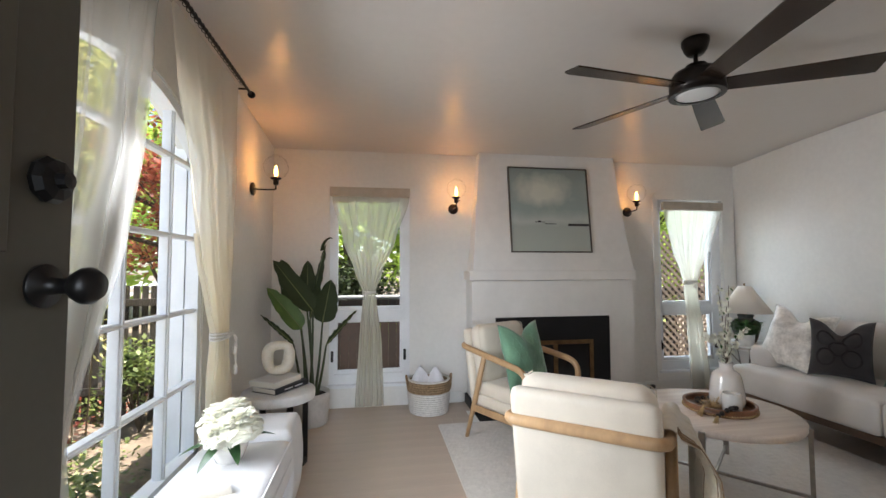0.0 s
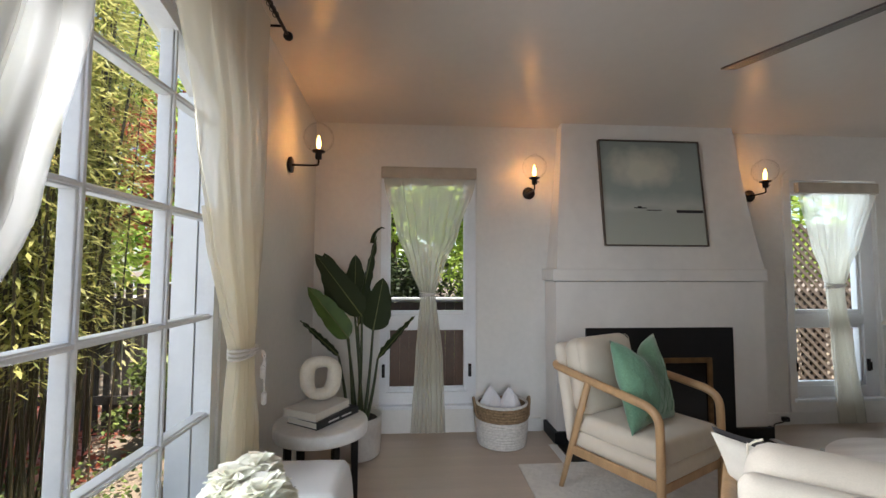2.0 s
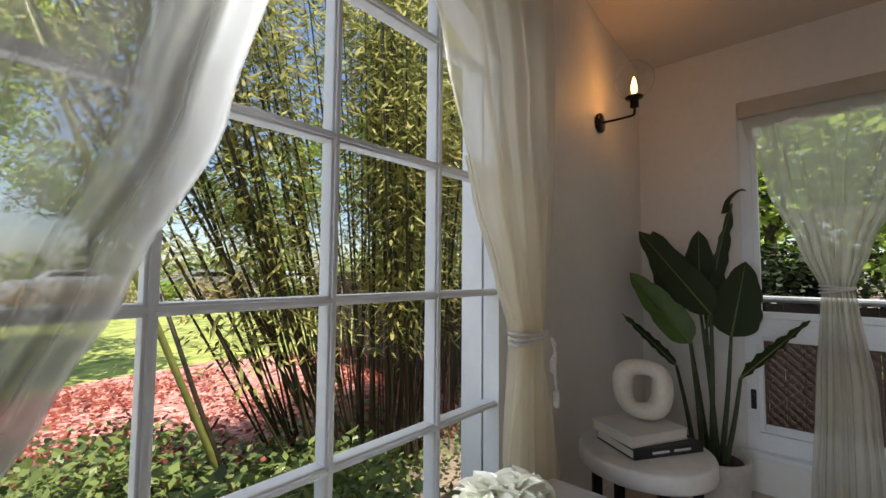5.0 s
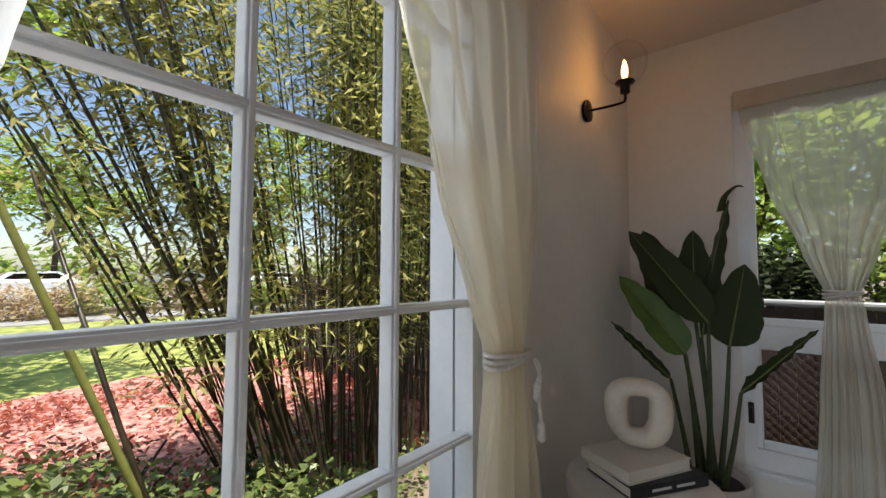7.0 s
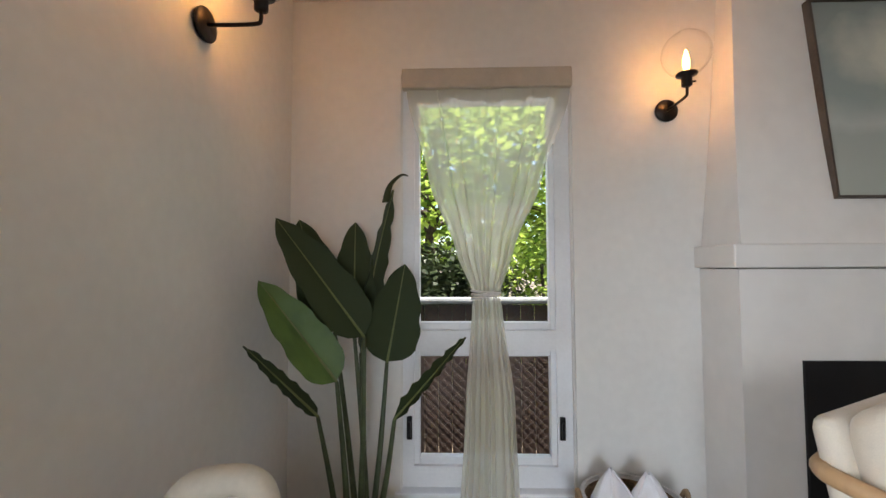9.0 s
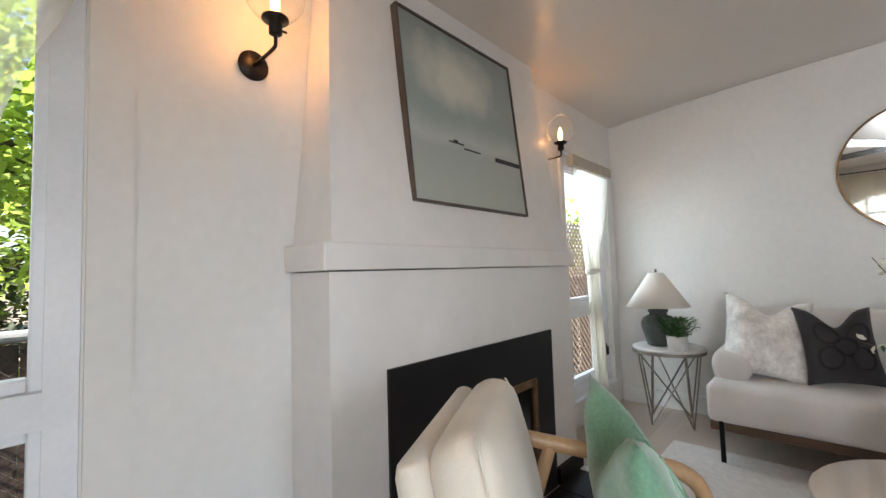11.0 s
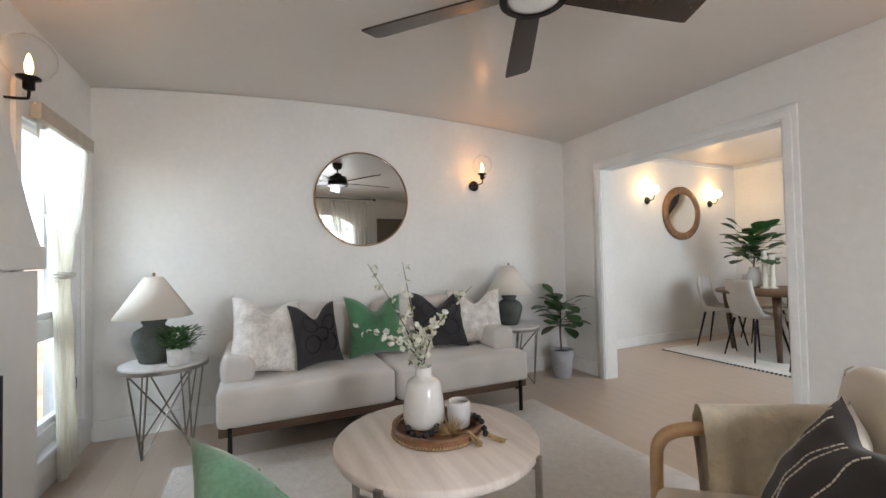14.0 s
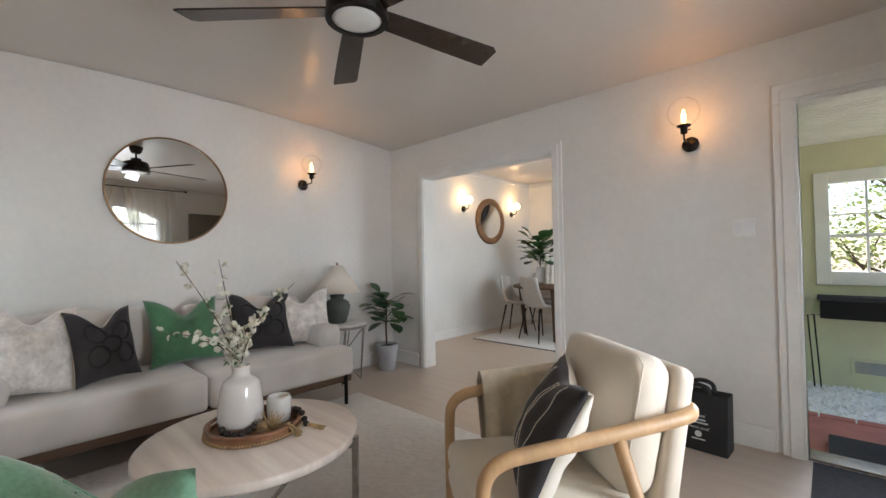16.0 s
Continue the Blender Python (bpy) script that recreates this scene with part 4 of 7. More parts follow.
# bench under the window
bench = thing("bench", pose(-1.02, 1.2, 0), "white linen bench with padded ends under the window", "bench")
part("seat_cushion", cushion(0.43, 1.08, 0.10, 0.05, 0.012), BENCH, bench, "", True, pose(0, -0.02, 0.345))
part("seat_frame", rbox(-0.205, 0.205, -0.55, 0.52, 0.26, 0.35, 0.01), BENCH, bench)
for s in (-1, 1):
    part("padded_end", cushion(0.425, 0.34, 0.44, 0.045, 0.008), BENCH, bench, "", True, pose(-0.005, s * 0.69 , 0.03))
for s in (-1, 1):
    for e in (-1, 1):
        part("foot", rbox(s * 0.17 - 0.02, s * 0.17 + 0.02, e * 0.69 - 0.12, e * 0.69 - 0.08, 0.0, 0.035, 0.004), WALNUT, bench)
part("piping", tube(nb(), [(0.205, -0.54, 0.442), (0.208, 0, 0.447), (0.205, 0.50, 0.442)], 0.005, 6), BENCH, bench)

# rug
rug = thing("rug", pose(1.45, 1.675, 0), "pale woven area rug under the coffee table", "rug", kind="")


def rug_fn(u, v):
    x, y = -1.35 + 2.70 * u, -1.255 + 2.51 * v
    return (x, y, 0.014 + 0.003 * noise.noise((x * 40, y * 40, 0)) + 0.002 * noise.noise((x * 9, y * 9, 3)))


bm = sheet(nb(), rug_fn, 150, 140)
bm2 = box(bm, -1.352, 1.352, -1.257, 1.257, 0.0, 0.009)
part("woven_surface", bm2, RUG, rug)

# coffee table
ct = thing("coffee_table", pose(1.62, 1.785, 0.014), "round travertine coffee table on a flat steel frame", "coffee table")
part("tabletop", lathe(nb(), [(0.40, 0.372), (0.424, 0.375), (0.430, 0.384), (0.430, 0.406), (0.424, 0.413), (0.001, 0.414)], 72), TRAV, ct, "", True)
for a in (-50, 40, 130, 220):
    bm = box(nb(), 0.424, 0.446, -0.016, 0.016, 0.0, 0.400, 0.002)
    box(bm, 0.10, 0.446, -0.014, 0.014, 0.355, 0.371, 0.002)
    part("leg", bm, STEEL, ct, "", False, pose(0, 0, 0, 0, 0, a))
for a in (-50, 40):
    part("cross_bar", box(nb(), -0.43, 0.43, -0.008, 0.008, 0.03 + (0.0165 if a > 0 else 0), 0.046 + (0.0165 if a > 0 else 0), 0.002), STEEL, ct, "", False, pose(0, 0, 0, 0, 0, a))

TT = 0.4285
tray = thing("tray", pose(1.645, 1.775, TT) @ Matrix.Scale(0.90, 4), "round brown wooden tray with cut-out handles", "tray")
part("tray_base", lathe(nb(), [(0.195, 0.0), (0.20, 0.004), (0.20, 0.012), (0.001, 0.012)], 48), RATTAN, tray)
bm = nb()
for r0, r1, z0, z1 in ((0.196, 0.212, 0.002, 0.020), (0.196, 0.214, 0.036, 0.048)):
    lathe(bm, [(r0, z0), (r1, z0), (r1, z1), (r0, z1), (r0, z0)], 64, caps=False)
for i in range(64):
    a = 2 * math.pi * i / 64
    if min(abs((math.degrees(a) - h0 + 180) % 360 - 180) for h0 in (35, 215)) > 18:
        b0 = (a - 0.049, a + 0.049)
        v = [bm.verts.new((r * math.cos(t), r * math.sin(t), z)) for r in (0.197, 0.211) for t in b0 for z in (0.019, 0.037)]
        for q in ((0, 1, 3, 2), (4, 5, 7, 6)):
            bm.faces.new([v[k] for k in q])
part("rim", bm, RATTAN, tray, "", True)
bm = nb()
for i in range(90):
    a = 2 * math.pi * i / 90
    tube(bm, [(0.215 * math.cos(a), 0.215 * math.sin(a), 0.008), (0.215 * math.cos(a + 0.04), 0.215 * math.sin(a + 0.04), 0.018)], 0.004, 5)
part("wicker_band", bm, TASSEL, tray)

vase = thing("vase", pose(1.725, 1.80, TT + 0.011) @ Matrix.Diagonal((1.07, 1.07, 0.86, 1)), "tall white glazed ceramic vase", "vase")
part("body", lathe(nb(), [(0.070, 0), (0.084, 0.008), (0.089, 0.04), (0.087, 0.09), (0.081, 0.15), (0.074, 0.20), (0.068, 0.222), (0.055, 0.236), (0.040, 0.246), (0.034, 0.258), (0.033, 0.288), (0.037, 0.300), (0.031, 0.300), (0.029, 0.28), (0.029, 0.24)], 40, caps=False), GLAZE, vase, "", True)

candle = thing("candle_jar", pose(1.635, 1.67, TT + 0.0115) @ Matrix.Scale(1.12, 4), "frosted white glass candle jar", "candle")
part("jar", lathe(nb(), [(0.036, 0), (0.042, 0.004), (0.047, 0.05), (0.046, 0.088), (0.042, 0.10), (0.038, 0.10), (0.041, 0.085), (0.040, 0.07), (0.001, 0.068)], 32), CANDLE, candle, "", True)

garland = thing("bead_garland", pose(1.645, 1.775, TT) @ Matrix.Scale(0.90, 4), "black wooden bead garland with jute tassels", "garland")
path = smoothed([(0.10, 0.08, 0.028), (0.02, 0.14, 0.03), (-0.07, 0.12, 0.03), (-0.06, 0.04, 0.028), (0.02, -0.02, 0.034), (0.03, -0.10, 0.03), (-0.03, -0.165, 0.06), (-0.10, -0.185, 0.062), (-0.17, -0.175, 0.022)], 5)
last = None
for q in path:
    if last is None or (q - last).length > 0.026:
        bm = nb()
        bmesh.ops.create_icosphere(bm, subdivisions=2, radius=0.0150)
        part("bead", bm, BEAD, garland, "", True, Matrix.Translation(q))
        last = q


def tassel(parent, m):
    bm = nb()
    for i in range(40):
        a = random.uniform(0, 2 * math.pi)
        r = random.uniform(0.003, 0.018)
        tube(bm, [(0.004 * math.cos(a), 0.004 * math.sin(a), 0), (0.009 * math.cos(a), 0.009 * math.sin(a), -0.02), (r * math.cos(a), r * math.sin(a), -0.075 + random.uniform(-0.008, 0.008))], 0.0016, 4)
    bmesh.ops.create_icosphere(bm, subdivisions=1, radius=0.011)
    part("tassel", bm, TASSEL, parent, "", False, m)


tassel(garland, pose(-0.185, -0.08, 0.052, 0, 55, 25))
tassel(garland, pose(-0.185, -0.185, 0.018, 0, 75, 40))
bm = nb()
for i in range(120):
    a, e = random.uniform(0, 2 * math.pi), random.uniform(0.1, 1.2)
    L = random.uniform(0.05, 0.09)
    tube(bm, [(0, 0, 0), (L * math.cos(a) * math.cos(e), L * math.sin(a) * math.cos(e), L * math.sin(e))], [0.0014, 0.0006], 4)
solid("dried_seed_head", bm, TASSEL, "spiky dried golden seed head in the tray", "dried flower", kind="").matrix_world = pose(1.565, 1.74, TT + 0.013)

# ---- tables, lamps and plants ----


def side_table(m, label):
    t = thing("side_table", m, label, "side table", "pair of side tables")
    part("tabletop", lathe(nb(), [(0.236, 0.538), (0.243, 0.541), (0.243, 0.553), (0.238, 0.557), (0.001, 0.557)], 48), MARBLE, t, "", True)
    bm = lathe(nb(), [(0.236, 0.518), (0.246, 0.518), (0.246, 0.540), (0.236, 0.540), (0.236, 0.518)], 48, caps=False)
    part("rim", bm, STEEL, t)
    for k in range(4):
        a = math.pi / 4 + k * math.pi / 2
        f = (0.185 * math.cos(a), 0.185 * math.sin(a), 0.006)
        for da in (-0.30, 0.30):
            part("rod", tube(nb(), [(0.225 * math.cos(a + da), 0.225 * math.sin(a + da), 0.52), f], 0.0055, 7), STEEL, t)
        o = a + math.pi * 0.9
        part("cross_rod", tube(nb(), [f, (0.225 * math.cos(o), 0.225 * math.sin(o), 0.52)], 0.0055, 7), STEEL, t)
    return t


side_table(pose(3.17, 3.03, 0, 0, 0, 15), "round marble side table on criss-cross steel rods")
side_table(pose(3.235, 0.31, 0, 0, 0, 15), "round marble side table on steel rods by the sofa end")


def table_lamp(m, label):
    t = thing("table_lamp", m, label, "table lamp", "pair of table lamps")
    part("base", lathe(nb(), [(0.070, 0), (0.080, 0.006), (0.098, 0.06), (0.116, 0.13), (0.120, 0.165), (0.108, 0.20), (0.075, 0.222), (0.060, 0.230), (0.060, 0.246), (0.069, 0.252), (0.070, 0.264), (0.062, 0.268), (0.001, 0.268)], 40), SAGE, t, "dark sage ceramic jar", True)
    part("neck", lathe(nb(), [(0.016, 0.268), (0.016, 0.30), (0.009, 0.31), (0.009, 0.36)], 16), BRASS, t)
    part("shade", lathe(nb(), [(0.216, 0.290), (0.219, 0.290), (0.053, 0.545), (0.050, 0.545), (0.216, 0.294)], 56, caps=False), SHADE, t, "wide cream cone shade", True)
    part("finial", lathe(nb(), [(0.004, 0.548), (0.01, 0.56), (0.008, 0.57), (0.001, 0.575)], 12), BRASS, t)
    return t


table_lamp(pose(3.18, 3.09, 0.557), "dark ceramic table lamp with a wide cream shade by a window")
table_lamp(pose(3.25, 0.335, 0.557), "dark ceramic table lamp with a wide shade by the sofa")


def leaf_bm(bm, base, direction, length, width, up=(0, 0, 1), bend=0.2, n=6, fold=0.15, tip=0.6):
    d = Vector(direction).normalized()
    side = d.cross(Vector(up))
    if side.length < 1e-3:
        side = Vector((1, 0, 0))
    side.normalize()
    nrm = side.cross(d).normalized()
    rows = []
    for i in range(n + 1):
        t = i / n
        w = 0.94 * width / 2 * (math.sin(math.pi * min(1, t ** tip)) ** 0.75 + (0.04 if t < 1 else 0))
        c = Vector(base) + d * length * t - nrm * bend * length * t * t
        rows.append([bm.verts.new(c - side * w + nrm * fold * w), bm.verts.new(c), bm.verts.new(c + side * w + nrm * fold * w)])
    for a, b in zip(rows, rows[1:]):
        bm.faces.new((a[0], a[1], b[1], b[0]))
        bm.faces.new((a[1], a[2], b[2], b[1]))
    return bm


herb = thing("potted_herb", pose(3.02, 2.93, 0.557) @ Matrix.Scale(1.22, 4), "small leafy green plant in a marbled white pot", "plant")
part("pot", lathe(nb(), [(0.045, 0), (0.05, 0.004), (0.055, 0.085), (0.050, 0.085), (0.046, 0.07), (0.001, 0.068)], 28), MARBLE, herb, "", True)
bm = nb()
for i in range(460):
    a, r, z = random.uniform(0, 6.283), random.uniform(0, 0.075), random.uniform(0.075, 0.18)
    r *= 0.5 + 0.8 * math.sin(min(1, (z - 0.06) / 0.13) * 2.2)
    leaf_bm(bm, (r * math.cos(a), r * math.sin(a), z), (math.cos(a), math.sin(a), random.uniform(0.1, 1.3)), random.uniform(0.022, 0.040), 0.018, n=3)
part("foliage", bm, HERB, herb)

mt = thing("marble_side_table", pose(-1.030, 2.40, 0), "round white marble side table on black metal legs", "side table")
part("tabletop", lathe(nb(), [(0.215, 0.438), (0.224, 0.442), (0.226, 0.450), (0.226, 0.488), (0.222, 0.497), (0.212, 0.5), (0.001, 0.5)], 64), MARBLE, mt, "", True)
for a in (20, 140, 215, 305):
    part("leg", rbox(0.150, 0.182, -0.016, 0.016, 0.0, 0.44, 0.003), BLACK, mt, "flat black metal leg", False, pose(0, 0, 0, 0, 0, a))
part("foot_ring", lathe(nb(), [(0.15, 0.03), (0.182, 0.03), (0.182, 0.045), (0.15, 0.045), (0.15, 0.03)], 40, caps=False), BLACK, mt)


def book(name, m, w, d, h, cover, label):
    b = thing(name, m, label, "book")
    part("page_block", box(nb(), -w / 2 + 0.004, w / 2 - 0.004, -d / 2 + 0.004, d / 2 - 0.001, 0.004, h - 0.004), PAPER, b)
    bm = box(nb(), -w / 2, w / 2, -d / 2, d / 2, 0, 0.0035, 0.001)
    box(bm, -w / 2, w / 2, -d / 2, d / 2, h - 0.0035, h, 0.001)
    box(bm, -w / 2, w / 2, d / 2 - 0.0035, d / 2 + 0.0005, 0.001, h - 0.001)
    part("cover", bm, cover, b)
    return b


bk = book("black_book", pose(-1.025, 2.43, 0.5005, 0, 0, 180 + 57), 0.29, 0.20, 0.034, COVERB, "black hardback book lying flat on the marble table")
bm = nb()
for x0, x1 in ((-0.09, -0.02), (0.0, 0.07)):
    box(bm, x0, x1, 0.1002, 0.1012, 0.013, 0.021)
part("spine_lettering", bm, INK, bk)
book("white_book", pose(-1.055, 2.425, 0.535, 0, 0, 62), 0.26, 0.20, 0.038, COVERW, "white cloth-bound book on top of a black book")
ring = thing("ring_sculpture", pose(-1.05, 2.46, 0.573, 0, 0, 20), "cream stone ring-shaped sculpture on a pile of books", "sculpture")
bm = nb()
pts = []
for i in range(48):
    a = 2 * math.pi * i / 48
    ca, sa = math.cos(a), math.sin(a)
    x = 0.068 * math.copysign(abs(ca) ** 0.75, ca) * (1 + 0.10 * sa)
    z = 0.118 + 0.082 * math.copysign(abs(sa) ** 0.75, sa)
    pts.append((x, 0, z))
rings = []
for i in range(48):
    p0, p1 = Vector(pts[i - 1]), Vector(pts[(i + 1) % 48])
    d = (p1 - p0).normalized()
    side = Vector((0, 1, 0))
    up = side.cross(d)
    r = 0.033 + 0.005 * math.sin(4.2 * math.pi * i / 48 + 2.0)
    rings.append([bm.verts.new(Vector(pts[i]) + r * (math.cos(t) * side * 1.1 + math.sin(t) * up)) for t in (2 * math.pi * k / 16 for k in range(16))])
for i in range(48):
    a, b = rings[i], rings[(i + 1) % 48]
    for k in range(16):
        bm.faces.new((a[k], a[(k + 1) % 16], b[(k + 1) % 16], b[k]))
part("ring", bm, STONEW, ring, "", True)

# banana plant
ban = thing("banana_plant", pose(-0.95, 3.17, 0), "tall potted banana-leaf plant with dark green leaves", "plant")
part("pot", lathe(nb(), [(0.135, 0), (0.15, 0.012), (0.158, 0.22), (0.158, 0.262), (0.146, 0.262), (0.143, 0.235), (0.001, 0.232)], 40), POTWHITE, ban, "round white pot", True)
part("soil", lathe(nb(), [(0.142, 0.234), (0.001, 0.244)], 24, caps=False), SOIL, ban)


def banana_leaf(base, tip, width, roll_to, stalk_from, curl=0.10, material=None):
    """One stalk and its broad blade; roll_to is the way that the blade faces."""
    base, tip = Vector(base), Vector(tip)
    part("stalk", tube(nb(), smoothed([stalk_from, Vector(stalk_from).lerp(base, 0.5) + Vector((0.006, -0.006, 0)), base], 5), [0.013 - 0.006 * i / 10 for i in range(11)], 8), STALK, ban, "", True)
    d = tip - base
    bm = nb()
    L = d.length
    d.normalize()
    nrm = Vector(roll_to).normalized()
    side = d.cross(nrm).normalized()
    nrm = side.cross(d)
    n, k = 18, 5
    rows = []
    for i in range(n + 1):
        t = i / n
        w = 0.94 * width / 2 * (min(1, t / 0.16) ** 0.6) * (max(0, 1 - ((t - 0.16) / 0.84) ** 2.6) ** 0.75 if t > 0.16 else 1) * (1 + 0.05 * math.sin(t * 23))
        c = base + d * L * t - nrm * curl * L * t * t
        rows.append([bm.verts.new(c + side * w * s / k + nrm * (0.30 * abs(s / k) * w + 0.006 * math.sin(t * 40 + s) * abs(s / k))) for s in range(-k, k + 1)])
    for a, b in zip(rows, rows[1:]):
        for s in range(2 * k):
            bm.faces.new((a[s], a[s + 1], b[s + 1], b[s]))
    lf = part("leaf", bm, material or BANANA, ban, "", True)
    part("midrib", tube(nb(), [base + d * L * i / 10 - nrm * (curl * L * (i / 10) ** 2 - 0.003) for i in range(11)], [0.005 - 0.0004 * i for i in range(11)], 6), MIDRIB, lf)


FACE = (0.25, -1, 0.1)
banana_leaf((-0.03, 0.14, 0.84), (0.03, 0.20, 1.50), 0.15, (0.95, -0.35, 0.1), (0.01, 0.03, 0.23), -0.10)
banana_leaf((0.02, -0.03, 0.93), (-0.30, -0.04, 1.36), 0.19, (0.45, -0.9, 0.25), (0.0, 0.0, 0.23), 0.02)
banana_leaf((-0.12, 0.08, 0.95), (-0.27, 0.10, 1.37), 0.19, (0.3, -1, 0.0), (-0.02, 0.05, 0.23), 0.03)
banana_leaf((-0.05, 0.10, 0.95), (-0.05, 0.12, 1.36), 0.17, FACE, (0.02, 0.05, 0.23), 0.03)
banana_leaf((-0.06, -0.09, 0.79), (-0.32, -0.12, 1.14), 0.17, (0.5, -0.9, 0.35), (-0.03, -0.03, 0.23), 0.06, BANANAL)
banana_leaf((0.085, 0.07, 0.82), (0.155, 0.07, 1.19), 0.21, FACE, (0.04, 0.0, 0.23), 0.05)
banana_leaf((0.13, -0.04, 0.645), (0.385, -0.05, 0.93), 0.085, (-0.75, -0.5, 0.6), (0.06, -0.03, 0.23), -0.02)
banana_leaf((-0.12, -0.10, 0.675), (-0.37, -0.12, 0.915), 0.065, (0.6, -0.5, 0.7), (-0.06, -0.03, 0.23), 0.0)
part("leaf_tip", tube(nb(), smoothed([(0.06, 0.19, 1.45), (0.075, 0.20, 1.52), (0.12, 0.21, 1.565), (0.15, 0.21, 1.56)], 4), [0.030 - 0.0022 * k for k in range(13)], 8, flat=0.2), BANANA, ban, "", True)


def fiddle(m, label, height, n, spread, pot=True, leaf=0.13, seed=1, rise=0.0):
    rnd = random.Random(seed)
    f = thing("fiddle_leaf_fig", m, label, "plant")
    z0 = 0.0
    if pot:
        part("pot", lathe(nb(), [(0.078, 0), (0.084, 0.006), (0.108, 0.20), (0.113, 0.27), (0.104, 0.27), (0.098, 0.245), (0.001, 0.242)], 36), POTGREY, f, "tapered grey pot", True)
        part("soil", lathe(nb(), [(0.098, 0.244), (0.001, 0.25)], 20, caps=False), SOIL, f)
        z0 = 0.25
    part("stem", tube(nb(), smoothed([(0, 0, z0), (0.012, 0.0, z0 + height * 0.3), (-0.01, 0.012, z0 + height * 0.65), (0, 0, z0 + height * 0.9)], 4), 0.009, 8), TWIG, f, "", True)
    for i in range(n):
        t = 0.46 + 0.54 * i / n
        a = i * 2.4 + rnd.uniform(-0.3, 0.3)
        base = Vector((0.02 * math.cos(a), 0.02 * math.sin(a), z0 + height * (t * 0.9)))
        el = rise + rnd.uniform(-0.3, 0.9) + (0.4 if t > 0.9 else 0)
        d = Vector((math.cos(a), math.sin(a), el))
        b2 = base + d.normalized() * spread * rnd.uniform(0.15, 0.75)
        bm = tube(nb(), [base, b2], 0.003, 5)
        leaf_bm(bm, b2, d, leaf * rnd.uniform(0.7, 1.1), leaf * rnd.uniform(0.80, 1.05), bend=rnd.uniform(0.1, 0.5) * (1 - rise), n=8, fold=0.10, tip=1.35)
        part("leaf", bm, FIDDLE, f, "", True)
    return f


fiddle(pose(3.22, -0.24, 0), "small fiddle-leaf fig in a grey pot in the corner", 0.54, 30, 0.15, True, 0.185)

# basket of towels
bas = thing("towel_basket", pose(0.068, 3.31, 0), "white rope basket with a jute band and rope handles", "basket")
bm = nb()
for k in range(16):
    z = 0.012 + k * 0.0185
    R = 0.168 + 0.018 * math.sin(k / 15 * 2.2)
    if k < 10 or k > 14:
        lathe(bm, [(R - 0.008, z - 0.009), (R + 0.006, z - 0.007), (R + 0.009, z), (R + 0.006, z + 0.007), (R - 0.008, z + 0.009)], 48, caps=False)
lathe(bm, [(0.001, 0.002), (0.168, 0.002), (0.168, 0.014), (0.001, 0.014)], 40, caps=False)
part("rope_wall", bm, ROPEW, bas, "", True)
bm = nb()
for k in range(10, 15):
    z = 0.012 + k * 0.0185
    R = 0.1675 + 0.018 * math.sin(k / 15 * 2.2)
    lathe(bm, [(R - 0.008, z - 0.009), (R + 0.007, z - 0.007), (R + 0.010, z), (R + 0.007, z + 0.007), (R - 0.008, z + 0.009)], 48, caps=False)
part("jute_band", bm, ROPE, bas, "brown jute band", True)
for s in (-1, 1):
    pts = [(s * (0.186 + 0.02 * math.sin(math.pi * i / 10)), -0.05 + 0.10 * i / 10, 0.20 + 0.12 * math.sin(math.pi * i / 10)) for i in range(11)]
    part("handle", tube(nb(), pts, 0.010, 8), ROPE, bas, "", True)
for x, y, r, z in ((-0.070, 0.005, 14, 0.10), (0.068, -0.015, -40, 0.09)):
    t = thing("rolled_towel", pose(0.068 + x, 3.31 + y, z, 0, 0, r), "plump folded white towel standing in the basket", "towel", "towels in the basket")

    def bundle(u, v, r=r):
        a = 2 * math.pi * u
        w = 0.092 * (1 - max(0, v - 0.35) ** 1.9 / 0.46) * (1 + 0.05 * math.sin(2 * a + r)) + 0.004
        q = 0.010 * noise.noise((3 * math.cos(a), 3 * math.sin(a), v * 3 + r))
        return ((w + q) * math.cos(a) - 0.012 * v, (w * 0.82 + q) * math.sin(a), 0.30 * v + 0.006 * math.sin(a * 2))

    part("terry_cloth", sheet(nb(), bundle, 28, 16), TOWEL, t, "", True)
    for k in (0, 1):
        pts = [Vector(bundle(0.62 + 0.22 * k + 0.10 * i / 10, 0.25 + 0.72 * i / 10)) * 1.012 for i in range(11)]
        part("fold", tube(nb(), pts, [0.011 - 0.0008 * i for i in range(11)], 8), TOWEL, t, "", True)

